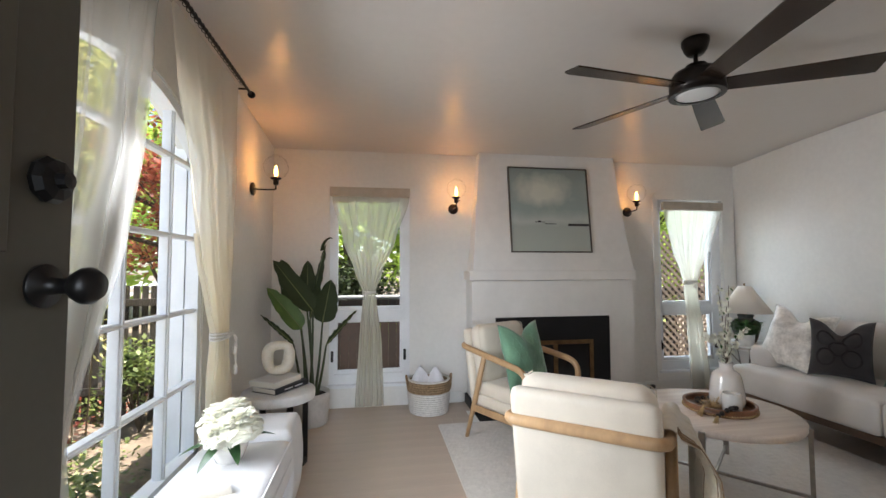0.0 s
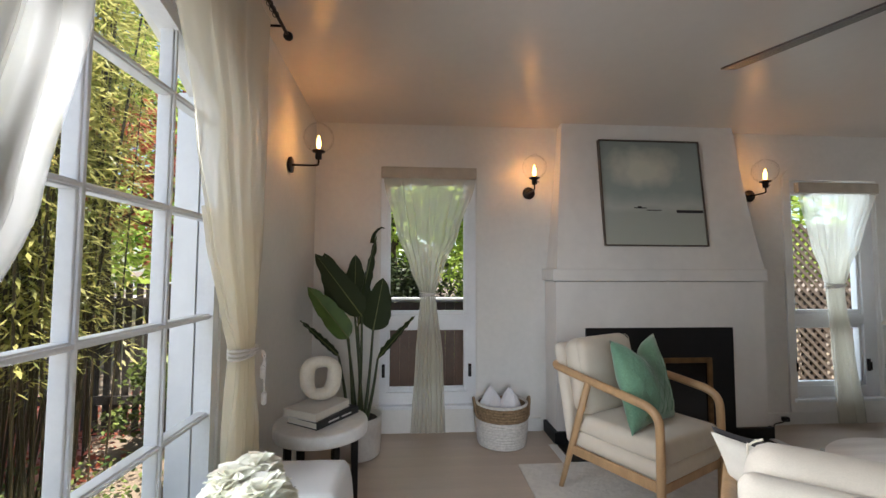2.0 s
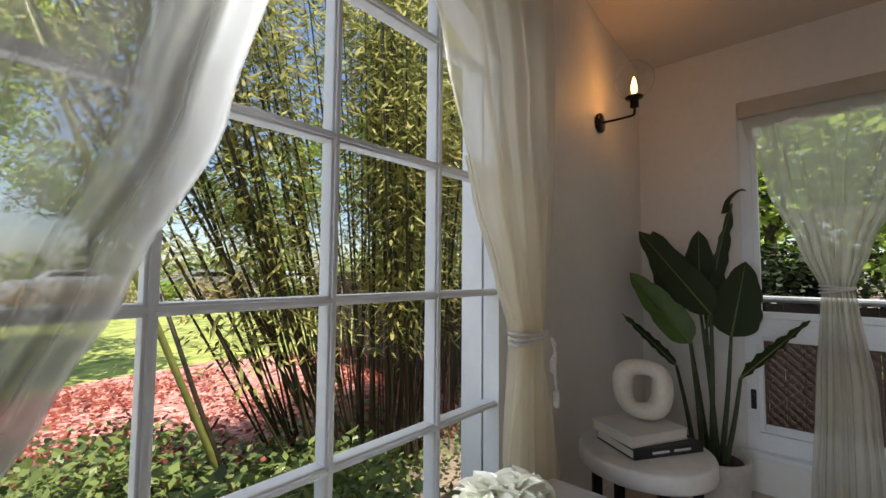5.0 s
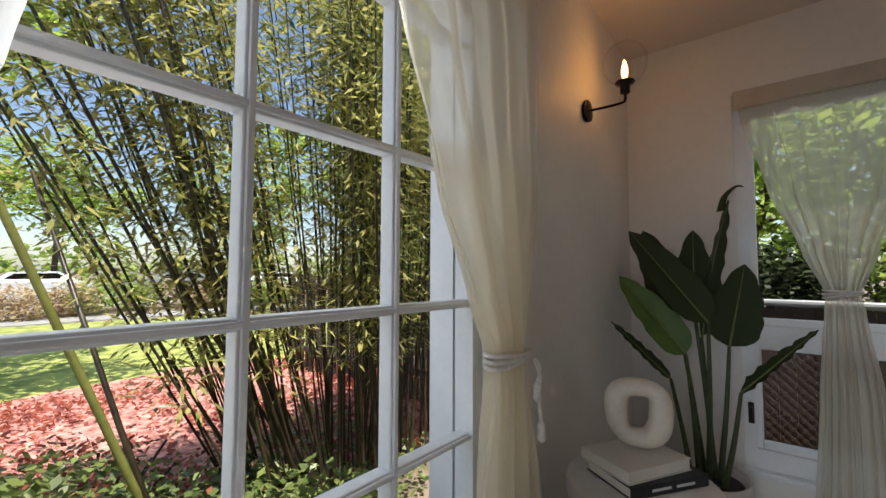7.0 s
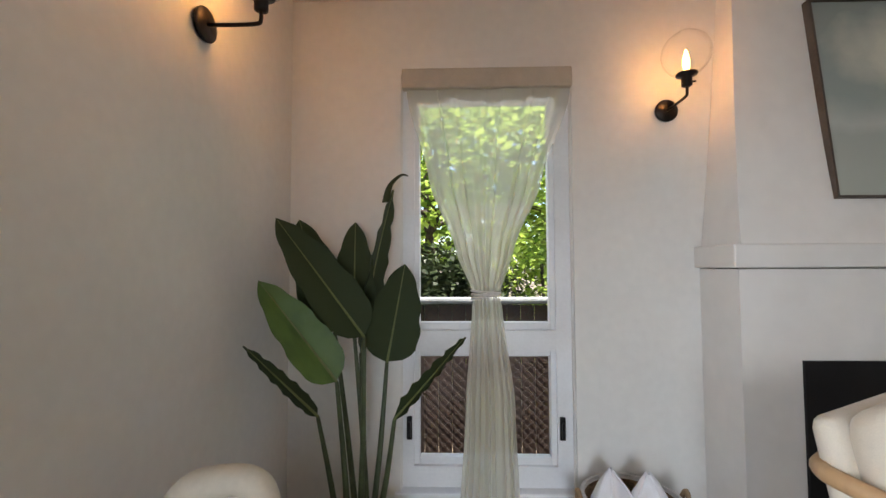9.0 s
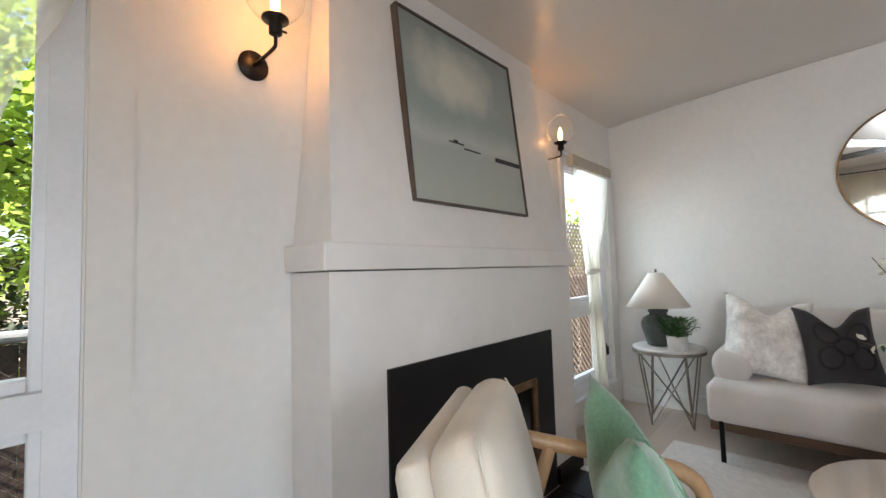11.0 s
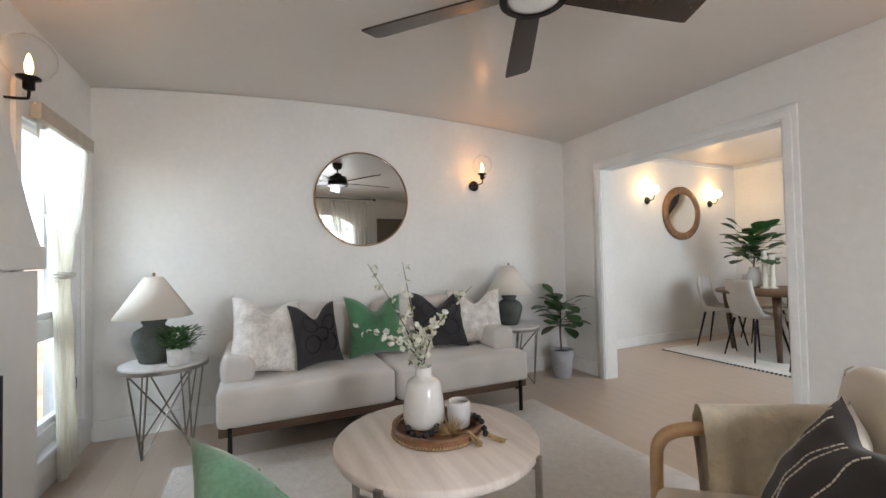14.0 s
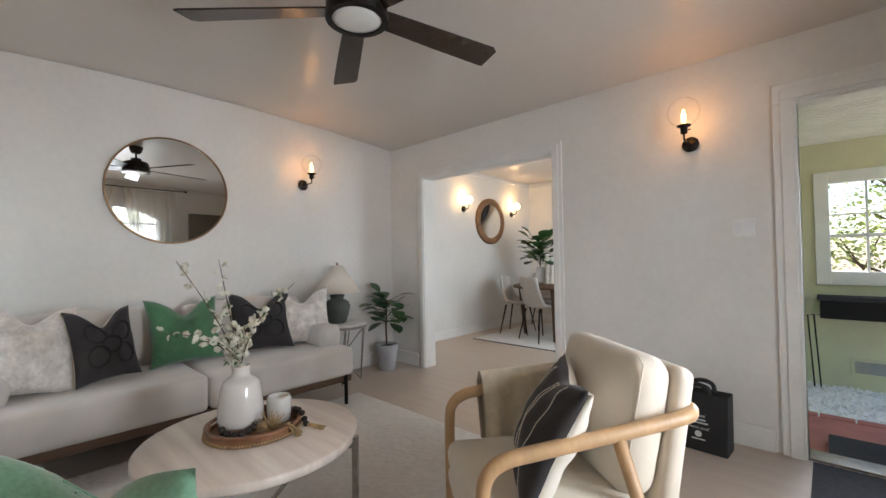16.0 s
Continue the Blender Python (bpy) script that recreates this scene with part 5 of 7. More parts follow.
# flowers and open book on the bench
fl = thing("flower_bowl", pose(-1.035, 1.49, 0.452), "white peonies in a small pale ceramic bowl on the bench", "flower arrangement")
part("bowl", lathe(nb(), [(0.045, 0), (0.052, 0.004), (0.072, 0.05), (0.078, 0.085), (0.073, 0.085), (0.066, 0.05), (0.001, 0.045)], 32), GLAZE, fl, "", True)
for cx, cy, cz, R, n in ((-0.045, 0.02, 0.155, 0.078, 130), (0.055, -0.04, 0.145, 0.082, 140), (0.0, 0.07, 0.17, 0.07, 110), (-0.03, -0.06, 0.12, 0.06, 80)):
    bm = nb()
    for i in range(n):
        ph = math.acos(1 - 1.75 * (i + 0.5) / n)
        a = i * 2.39996
        d = Vector((math.sin(ph) * math.cos(a), math.sin(ph) * math.sin(a), math.cos(ph)))
        s = random.uniform(0.55, 1.0)
        up = d
        tang = Vector((-math.sin(a), math.cos(a), 0)).lerp(Vector((0, 0, 1)), random.uniform(0.2, 0.9)).normalized()
        leaf_bm(bm, Vector((cx, cy, cz)) + d * R * s * 0.72, (d * 0.55 + tang * 0.8), R * 0.58, R * 0.74, up=d.cross(tang), bend=0.7, n=5, fold=0.5, tip=1.0)
    part("peony", bm, PETAL, fl, "white ruffled peony")
for a, el in ((2.4, 0.0), (2.9, -0.2), (3.5, 0.1), (4.3, -0.2), (5.2, 0.0), (0.4, 0.2), (1.1, 0.4)):
    bm = leaf_bm(nb(), (0.05 * math.cos(a), 0.05 * math.sin(a), 0.09), (math.cos(a), math.sin(a), el), 0.135, 0.048, bend=0.35, n=6)
    part("leaf", bm, FIDDLE, fl, "", True)

ob_ = thing("open_book", pose(-1.02, 1.13, 0.450, 0, 0, -62), "open book with blank cream pages lying on the bench", "book")
for s in (-1, 1):
    part("page_block", sheet(nb(), lambda u, v, s=s: (s * 0.15 * u, -0.11 + 0.22 * v, 0.004 + 0.030 * math.sin(math.pi * min(1, u * 1.15 + 0.05)) * (1 - 0.5 * u)), 14, 4), PAPER, ob_, "", True)
    part("cover", rbox(s * 0.076 - 0.078, s * 0.076 + 0.078, -0.114, 0.114, 0.0, 0.003, 0.001), COVERW, ob_)

# blossom branches in the vase
br = thing("blossom_branches", pose(1.725, 1.80, TT + 0.07), "white blossom branches standing in the vase", "branches")
rnd = random.Random(4)
AX, AY = Vector((-0.536, -0.844, 0)), Vector((0.844, -0.536, 0))
for tipx, tipz, dep, fl_n in ((-0.26, 0.665, 0.02, 10), (-0.10, 0.67, 0.05, 11), (0.23, 0.56, -0.03, 9), (-0.36, 0.35, 0.08, 7), (-0.15, 0.33, -0.1, 7), (0.07, 0.42, 0.1, 9), (0.02, 0.36, -0.06, 9)):
    tip = AX * tipx + AY * dep + Vector((0, 0, tipz))
    mid = AX * tipx * 0.35 + AY * dep * 0.5 + Vector((0.01, 0.01, 0.20 + tipz * 0.32))
    pts = smoothed([(0, 0, 0.0), (0.004, 0.002, 0.18), mid, tip], 6)
    stem = part("twig", tube(nb(), pts, [0.004 - 0.0028 * i / (len(pts) - 1) for i in range(len(pts))], 6), TWIG, br, "", True)
    for i in range(int(fl_n * 2.6)):
        bm, bl = nb(), nb()
        t = 0.40 + 0.54 * (i / (fl_n * 2.6)) ** 1.25 + rnd.uniform(-0.03, 0.03)
        q = pts[min(len(pts) - 1, int(t * len(pts)))] + Vector([rnd.uniform(-0.018, 0.018) for _ in range(3)])
        ax = Vector([rnd.uniform(-1, 1) for _ in range(3)]).normalized()
        o1 = ax.orthogonal().normalized()
        o2 = ax.cross(o1)
        for k in range(5):
            a = 2 * math.pi * k / 5
            leaf_bm(bm, q, o1 * math.cos(a) + o2 * math.sin(a) + ax * 0.35, 0.020, 0.021, up=ax, bend=-0.2, n=3, fold=0.2, tip=1.1)
        if i % 3 == 0:
            part("leaf", leaf_bm(bl, q, ax, 0.03, 0.014, n=3), HERB, stem, "small green leaf")
        part("blossom", bm, PETAL, stem, "white blossom")

# ---- wall things ----


def sconce(m, label, power=0.85):
    """Swing-arm wall lamp: round plate, arm, cup, candle bulb and clear globe. The wall is behind at +y."""
    s = thing("wall_sconce", m, label, "wall lamp", "wall sconces")
    part("wall_plate", lathe(nb(), [(0.001, 0), (0.030, 0), (0.048, -0.006), (0.050, -0.016), (0.048, -0.02), (0.001, -0.02)][::-1], 28), BRONZE, s, "", True, pose(0, 0, 0, -90, 0, 0))
    part("arm", tube(nb(), smoothed([(0, -0.015, 0), (0, -0.09, -0.002), (0, -0.165, 0.0), (0, -0.178, 0.012), (0, -0.178, 0.05)], 4), 0.006, 8), BRONZE, s, "", True)
    part("socket_cup", lathe(nb(), [(0.012, 0.035), (0.020, 0.04), (0.020, 0.075), (0.040, 0.083), (0.040, 0.090), (0.014, 0.094), (0.013, 0.10), (0.001, 0.10)], 20, (0, -0.178, 0)), BRONZE, s, "", True)
    part("switch_key", tube(nb(), [(0.018, -0.178, 0.058), (0.036, -0.178, 0.058)], 0.004, 6), BRONZE, s)
    part("bulb", lathe(nb(), [(0.008, 0.10), (0.014, 0.125), (0.013, 0.15), (0.006, 0.18), (0.001, 0.19)], 16, (0, -0.178, 0)), BULB, s, "glowing amber candle bulb", True)
    g = part("globe", lathe(nb(), [(0.092 * math.sin(math.radians(24 + i * 8)), 0.172 - 0.092 * math.cos(math.radians(24 + i * 8))) for i in range(18)] + [(0.016, 0.272), (0.015, 0.285)], 28, (0, -0.178, 0), caps=False), GLOBE, s, "clear glass globe", True)
    g.visible_shadow = False
    w = m @ Vector((0, -0.178, 0.145))
    lamp("sconce_light", "POINT", Matrix.Translation(w), power, (1.0, 0.43, 0.12), radius=0.025)
    return s


sconce(pose(XL, 2.832, 1.892, 0, 0, 90), "bronze wall lamp with a clear globe beside the arched window", 1.9)
sconce(pose(0.335, Y1, 1.868), "bronze wall lamp with a clear globe between window and fireplace", 1.4)
sconce(pose(2.205, Y1, 1.875), "bronze wall lamp with a clear globe near the corner window")
sconce(pose(XR, 0.547, 1.882, 0, 0, -90), "bronze wall lamp with a clear globe above the sofa end")
sconce(pose(0.449, Y0, 1.875, 0, 0, 180), "bronze wall lamp with a clear globe by the front door")

mir = thing("round_mirror", pose(XR, 1.643, 1.708), "large round mirror in a thin brass frame", "mirror")
part("glass", lathe(nb(), [(0.001, 0), (0.396, 0), (0.396, 0.012), (0.001, 0.012)], 96), MIRROR, mir, "", False, pose(-0.016, 0, 0, 0, 90, 0) @ pose(0, 0, -0.006))
part("frame", lathe(nb(), [(0.395, -0.012), (0.407, -0.012), (0.407, 0.018), (0.395, 0.018), (0.395, -0.012)], 96, caps=False), BRASS, mir, "", False, pose(-0.016, 0, 0, 0, 90, 0))

sw = thing("light_switch", pose(0.183, Y0, 1.314), "white double rocker light switch", "light switch")
part("plate", rbox(-0.058, 0.058, 0.001, 0.007, -0.058, 0.058, 0.002), TRIM, sw)
for x in (-0.024, 0.024):
    part("rocker", rbox(x - 0.016, x + 0.016, 0.006, 0.011, -0.033, 0.033, 0.002), SASH, sw)

# ceiling fan
FZ = vault_z(1.465, 1.295) - 0.008
fan = thing("ceiling_fan", pose(1.295, 1.465, 2.288), "dark five-blade ceiling fan with a flat light", "ceiling fan")
part("canopy", lathe(nb(), [(0.068, FZ - 2.28), (0.068, FZ - 2.30), (0.055, FZ - 2.34), (0.040, FZ - 2.36), (0.001, FZ - 2.36)][::-1], 32), BRONZE, fan, "", True)
part("downrod", tube(nb(), [(0, 0, 0.07), (0, 0, FZ - 2.345)], 0.011, 12), BRONZE, fan, "", True)
part("motor_housing", lathe(nb(), [(0.105, -0.075), (0.132, -0.07), (0.134, -0.01), (0.128, 0.0), (0.126, 0.02), (0.110, 0.045), (0.055, 0.052), (0.052, 0.085), (0.030, 0.09), (0.001, 0.09)], 44), BRONZE, fan, "", True)
part("light_ring", lathe(nb(), [(0.108, -0.082), (0.136, -0.082), (0.138, -0.06), (0.108, -0.06), (0.108, -0.082)], 44, caps=False), BRONZE, fan)
part("light_cover", lathe(nb(), [(0.001, -0.088), (0.08, -0.085), (0.108, -0.076), (0.108, -0.07)], 44, caps=False), FANLIGHT, fan, "frosted white light cover", True)
for k in range(5):
    a = 42.0 + 72 * k
    bm = nb()
    prof = [(0.10, -0.05, 0.05), (0.20, -0.055, 0.055), (0.45, -0.062, 0.066), (0.745, -0.070, 0.075), (0.772, -0.052, 0.072)]
    top, bot = [], []
    for x, y0, y1 in prof:
        top.append([bm.verts.new((x, y0, 0.004)), bm.verts.new((x, y1, 0.004))])
        bot.append([bm.verts.new((x, y0, -0.004)), bm.verts.new((x, y1, -0.004))])
    for i in range(len(prof) - 1):
        bm.faces.new((top[i][0], top[i + 1][0], top[i + 1][1], top[i][1]))
        bm.faces.new((bot[i][0], bot[i][1], bot[i + 1][1], bot[i + 1][0]))
        for s in (0, 1):
            bm.faces.new((top[i][s], bot[i][s], bot[i + 1][s], top[i + 1][s]))
    bm.faces.new((top[-1][0], bot[-1][0], bot[-1][1], top[-1][1]))
    part("blade", bm, DARKWOOD, fan, "dark wood blade", False, pose(0, 0, -0.036, 0, 0, a) @ pose(0, 0, 0, -13, 0, 0))

# ---- curtains ----


def curtain(name, place, rows, folds, material, label, depth=0.03, nu=150, nv=70, tie=None, side_cord=0, hem=None, overlaps=()):
    """A voile panel; rows of (z, left, right) give its outline, gathered most where it is narrow."""
    c = thing(name, pose(0, 0, 0), label, "curtain", "voile curtains")
    zs = [r[0] for r in rows]
    full = max(r[2] - r[1] for r in rows)

    def fn(u, v, layer=0.0):
        z = zs[0] + (zs[-1] - zs[0]) * v
        k = next((i for i in range(len(rows) - 1) if rows[i + 1][0] <= z + 1e-9), len(rows) - 2)
        a, b = rows[k], rows[k + 1]
        t = (a[0] - z) / (a[0] - b[0])
        t = t * t * (3 - 2 * t) * 0.5 + t * 0.5
        l, r = a[1] + (b[1] - a[1]) * t, a[2] + (b[2] - a[2]) * t
        w = r - l
        amp = depth * (0.35 + 0.65 * min(1, 0.22 / max(w, 0.05))) * min(1, 0.12 + v * 3.2)
        ph = u * folds * 2 * math.pi + 4.2 * noise.noise((u * 4, 0.3, folds)) + 1.2 * noise.noise((u * 5, v * 2.2, 4))
        off = amp * (0.55 + 0.9 * abs(noise.noise((u * 7, 2.0, folds)))) * (math.sin(ph) + 0.35 * math.sin(ph * 2.3 + 1)) + 0.012 * noise.noise((u * 9, v * 6, 8))
        return place(l + w * (u + 0.010 * math.sin(ph * 1.0 + 1.3)), off + layer, z)

    part("voile", sheet(nb(), fn, nu, nv), material, c, "", True)
    if tie:
        v0 = (zs[0] - 1.45) / (zs[0] - zs[-1])
        part("gathered_layer", sheet(nb(), lambda u, v: fn(0.02 + 0.95 * u, v0 + (1 - v0) * v, -0.012), nu // 2, nv // 2), material, c, "gathered second layer", True)
    if hem:
        part("side_hem", sheet(nb(), lambda u, v: fn(hem[0] + (hem[1] - hem[0]) * u, v, 0.0025), 4, nv), material, c, "doubled side hem", True)
    for k, (u0, u1) in enumerate(overlaps):
        part("overlapping_fold", sheet(nb(), lambda u, v: fn(u0 + (u1 - u0) * (u + (1 - u) * 0.25 * (1 - v)), v, 0.008 * (k + 1)), nu // 3, nv), material, c, "overlapping fold", True)
    if tie:
        z, l, r = tie
        for k in range(3):
            pts = [place((l + r) / 2 + (r - l) * 0.54 * math.cos(a), 0.045 * math.sin(a), z + 0.009 * k + (0.012 - 0.008 * k) * math.cos(a)) for a in (2 * math.pi * i / 24 for i in range(25))]
            part("tie_cord", tube(nb(), pts, 0.0055, 6), ROPEW, c, "", True)
        if side_cord:
            s = side_cord
            e = (r if s > 0 else l)
            for drop, lean in ((0.17, 0.012), (0.06, -0.008)):
                part("cord_tail", tube(nb(), smoothed([place(e - s * 0.03, 0.05, z), place(e - s * 0.024, 0.062, z - drop * 0.3), place(e - s * 0.020, 0.058, z - drop * 0.7), place(e - s * 0.018 + s * lean, 0.055, z - drop)], 5), 0.005, 6), ROPEW, c, "", True)
                part("cord_knot", lathe(nb(), [(0.003, -0.045), (0.013, -0.036), (0.011, -0.012), (0.013, 0), (0.004, 0.012)], 10, place(e - s * 0.018 + s * lean, 0.055, z - drop - 0.01)), ROPEW, c, "", True)
    return c


north = lambda u, off, z: (u, 3.452 - off, z)
west = lambda u, off, z: (-1.235 + off, u, z)
curtain("curtain", north, [(2.045, -0.828, -0.102), (1.93, -0.82, -0.108), (1.55, -0.72, -0.235), (1.25, -0.605, -0.355), (1.06, -0.530, -0.415), (1.0, -0.535, -0.405), (0.6, -0.565, -0.355), (0.02, -0.60, -0.335)], 7, SHEER, "sheer white curtain tied in the middle over a narrow window", 0.018, tie=(1.055, -0.53, -0.415))
curtain("curtain", north, [(1.985, 2.585, 3.295), (1.88, 2.59, 3.285), (1.5, 2.67, 3.13), (1.25, 2.77, 3.01), (1.13, 2.815, 2.965), (1.06, 2.815, 2.965), (0.6, 2.83, 3.03), (0.02, 2.86, 3.10)], 7, SHEER, "sheer white curtain tied in the middle over the corner window", 0.018, tie=(1.125, 2.815, 2.965))
curtain("curtain", west, [(2.385, 1.30, 2.13), (2.1, 1.36, 2.13), (1.7, 1.51, 2.13), (1.35, 1.65, 2.12), (1.1, 1.77, 2.08), (0.93, 1.865, 2.02), (0.86, 1.855, 2.03), (0.6, 1.80, 2.12), (0.04, 1.74, 2.26)], 5, SHEERD, "long cream voile curtain tied back beside the arched window", 0.03, tie=(0.92, 1.86, 2.025), side_cord=1, hem=(0.0, 0.035))
curtain("curtain", west, [(2.385, 0.44, 1.18), (2.1, 0.44, 1.14), (1.7, 0.44, 1.085), (1.35, 0.45, 1.00), (1.1, 0.47, 0.89), (0.97, 0.49, 0.825), (0.84, 0.54, 0.755), (0.78, 0.54, 0.755), (0.6, 0.47, 0.80), (0.04, 0.33, 0.86)], 7, SHEERT, "long white voile curtain tied back beside the front door", 0.042, tie=(0.82, 0.54, 0.755), side_cord=-1, hem=(0.965, 1.0), overlaps=((0.62, 1.0), (0.74, 1.0), (0.83, 0.99)))
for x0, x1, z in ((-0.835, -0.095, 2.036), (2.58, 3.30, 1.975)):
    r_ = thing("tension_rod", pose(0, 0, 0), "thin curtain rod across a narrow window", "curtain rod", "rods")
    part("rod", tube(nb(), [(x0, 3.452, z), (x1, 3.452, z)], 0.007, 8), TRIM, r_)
    part("hem_band", rbox(x0, x1, 3.430, 3.474, z - 0.075, z + 0.012, 0.006), LINEN, r_, "gathered linen heading with backlit shade in its colour")
rod = thing("curtain_rod", pose(-1.212, 1.30, 2.41), "black metal curtain rod above the arched window", "curtain rod")
part("pole", tube(nb(), [(0, -1.0, 0), (0, 1.0, 0)], 0.0085, 10), BLACK, rod)
for s in (-1, 1):
    bm = nb()
    bmesh.ops.create_icosphere(bm, subdivisions=2, radius=0.024)
    part("finial", bm, BLACK, rod, "", True, pose(0, s * 1.015, 0))
    part("bracket", tube(nb(), [(0, s * 0.93, 0), (-0.135, s * 0.93, 0.0)], 0.006, 8), BLACK, rod)
for k in range(44):
    y = (-0.86 + 0.81 * k / 21) if k < 22 else (0.0 + 0.83 * (k - 22) / 21)
    part("ring", lathe(nb(), [(0.012, -0.002), (0.015, -0.002), (0.015, 0.002), (0.012, 0.002), (0.012, -0.002)], 12, caps=False), BLACK, rod, "", False, pose(0, y, -0.006, 90, 0, 0))

# ---- by the door ----
bag = thing("shopping_bag", pose(0.395, -0.36, 0, 0, 0, 177), "black paper bag with white print beside the front door", "bag")
bm = nb()
f0 = [(-0.145, -0.075, 0), (0.145, -0.075, 0), (0.145, 0.075, 0), (-0.145, 0.075, 0)]
f1 = [(-0.15, -0.06, 0.335), (0.15, -0.06, 0.335), (0.15, 0.06, 0.335), (-0.15, 0.06, 0.335)]
a = [bm.verts.new(v) for v in f0]
b = [bm.verts.new(v) for v in f1]
c = [bm.verts.new((x * 0.96, y * 0.9, 0.305)) for x, y, z in f1]
for i in range(4):
    j = (i + 1) % 4
    bm.faces.new((a[i], a[j], b[j], b[i]))
    bm.faces.new((b[i], b[j], c[j], c[i]))
bm.faces.new(a[::-1])
bm.faces.new(c)
part("paper_body", bm, BAG, bag)
for s in (-1, 1):
    part("handle", tube(nb(), smoothed([(-0.06, s * 0.05, 0.325), (-0.05, s * 0.055, 0.37), (0, s * 0.06, 0.385), (0.05, s * 0.055, 0.37), (0.06, s * 0.05, 0.325)], 4), 0.013, 8), BAG, bag, "", True)


def words(text, size, m, parent, material):
    cu = bpy.data.curves.new("words", "FONT")
    cu.body, cu.size, cu.align_x, cu.extrude = text, size, "CENTER", 0.0004
    cu.materials.append(material)
    o = new("printed_text", cu)
    o.parent = parent
    o.matrix_basis = m
    return o


words("Please", 0.030, pose(0, -0.0705, 0.20, 87, 0, 0) @ pose(0, 0, 0.002), bag, INK)
for k, w in enumerate((0.075, 0.10)):
    z = 0.182 - 0.018 * k
    bm = nb()
    box(bm, -w / 2, w / 2, -0.0775 + z * 0.042, -0.071 + z * 0.042, z - 0.004, z + 0.004)
    part("printed_bar", bm, INK, bag)
for z, w in ((0.070, 0.07),):
    bm = nb()
    box(bm, -w / 2, w / 2, -0.0775 + z * 0.042, -0.071 + z * 0.042, z - 0.003, z + 0.003)
part("printed_bar", bm, INK, bag)
words("Thank you!", 0.026, pose(0, -0.0725, 0.130, 87, 0, 0) @ pose(0, 0, 0.0035), bag, INK)
part("printed_badge", lathe(nb(), [(0.001, 0), (0.018, 0), (0.018, 0.001), (0.001, 0.001)], 20), INK, bag, "", False, pose(0, -0.0725, 0.10, 87, 0, 0))
cable = thing("lamp_cable", pose(0, 0, 0), "black cable lying on the floor by the fireplace", "cable")
part("wire", tube(nb(), smoothed([(2.16, 3.30, 0.005), (2.24, 3.38, 0.005), (2.30, 3.44, 0.03), (2.36, 3.43, 0.05), (2.44, 3.46, 0.06), (2.46, 3.49, 0.06)], 6), 0.005, 6), BLACK, cable, "", True)
part("plug", rbox(2.40, 2.45, 3.455, 3.489, 0.04, 0.075, 0.005), BLACK, cable)

# ---- dining room ----
DX, DY = 3.85, -4.15
solid("dining_wall_east", wall_bm("x", DX, DX + 0.12, DY - 0.1, Y0 - 0.13, -0.1, 2.6, []), PLASTER, "white plaster dining room wall", "wall")
solid("dining_wall_south", wall_bm("y", DY - 0.12, DY, 0.6, DX, -0.1, 2.6, []), PLASTER, "white plaster dining room wall", "wall")
solid("dining_wall_west", wall_bm("x", 0.66, 0.78, DY, Y0 - 0.13, -0.1, 2.6, [(-2.95, -1.65, 0.7, 2.1)]), PLASTER, "white plaster wall with a window, closing the dining room", "wall")
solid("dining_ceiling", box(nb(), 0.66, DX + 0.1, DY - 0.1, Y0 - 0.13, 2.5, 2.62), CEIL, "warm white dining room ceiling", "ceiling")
bm = nb()
box(bm, DX - 0.03, DX - 0.001, DY + 0.001, Y0 - 0.14, 2.43, 2.455, 0.004)
box(bm, 0.8, DX - 0.03, DY + 0.001, DY + 0.03, 2.43, 2.455, 0.004)
solid("dining_picture_rail", bm, TRIM, "thin white picture rail", "picture rail")
bm = nb()
box(bm, DX - 0.018, DX - 0.001, DY + 0.02, Y0 - 0.14, 0.0, 0.12, 0.004)
box(bm, 0.8, DX - 0.02, DY + 0.001, DY + 0.018, 0.0, 0.12, 0.004)
solid("dining_baseboard", bm, TRIM, "white painted skirting board", "skirting board")


def dining_sconce(y):
    s = thing("dining_sconce", pose(DX, y, 1.90, 0, 0, -90), "bronze wall lamp with a frosted glowing globe", "wall lamp", "dining wall lamps")
    part("wall_plate", lathe(nb(), [(0.001, -0.02), (0.045, -0.02), (0.05, -0.006), (0.03, 0.0), (0.001, 0.0)], 24), BRONZE, s, "", True, pose(0, 0, 0, -90, 0, 0))
    part("arm", tube(nb(), smoothed([(0, -0.015, 0), (0, -0.10, 0.0), (0, -0.12, 0.06)], 4), 0.007, 8), BRONZE, s, "", True)
    bm = nb()
    bmesh.ops.create_icosphere(bm, subdivisions=3, radius=0.055)
    g = part("globe", bm, SKYWARM, s, "glowing frosted globe", True, pose(0, -0.12, 0.13))
    w = pose(DX, y, 1.90, 0, 0, -90) @ Vector((0, -0.12, 0.22))
    lamp("dining_sconce_light", "POINT", Matrix.Translation(w), 0.6, (1.0, 0.55, 0.22), radius=0.05)


dining_sconce(-2.26)
dining_sconce(-3.55)
# Added warm fill for the dining ceiling; no fixture belongs to it.
lamp("dining_fill_light", "POINT", pose(2.2, -3.0, 2.2), 1.7, (1.0, 0.64, 0.32), radius=0.12)
dm = thing("wooden_round_mirror", pose(DX, -2.92, 1.745), "round mirror in a wide wooden frame", "mirror")
R90 = pose(-0.02, 0, 0, 0, -90, 0)
part("glass", lathe(nb(), [(0.001, 0.0), (0.27, 0.0), (0.27, 0.008), (0.001, 0.008)], 60), MIRROR, dm, "", False, R90)
part("frame", lathe(nb(), [(0.262, -0.018), (0.275, 0.012), (0.30, 0.026), (0.36, 0.026), (0.372, 0.012), (0.372, -0.018), (0.262, -0.018)], 60, caps=False), CARVED, dm, "wide carved wooden frame", True, R90)

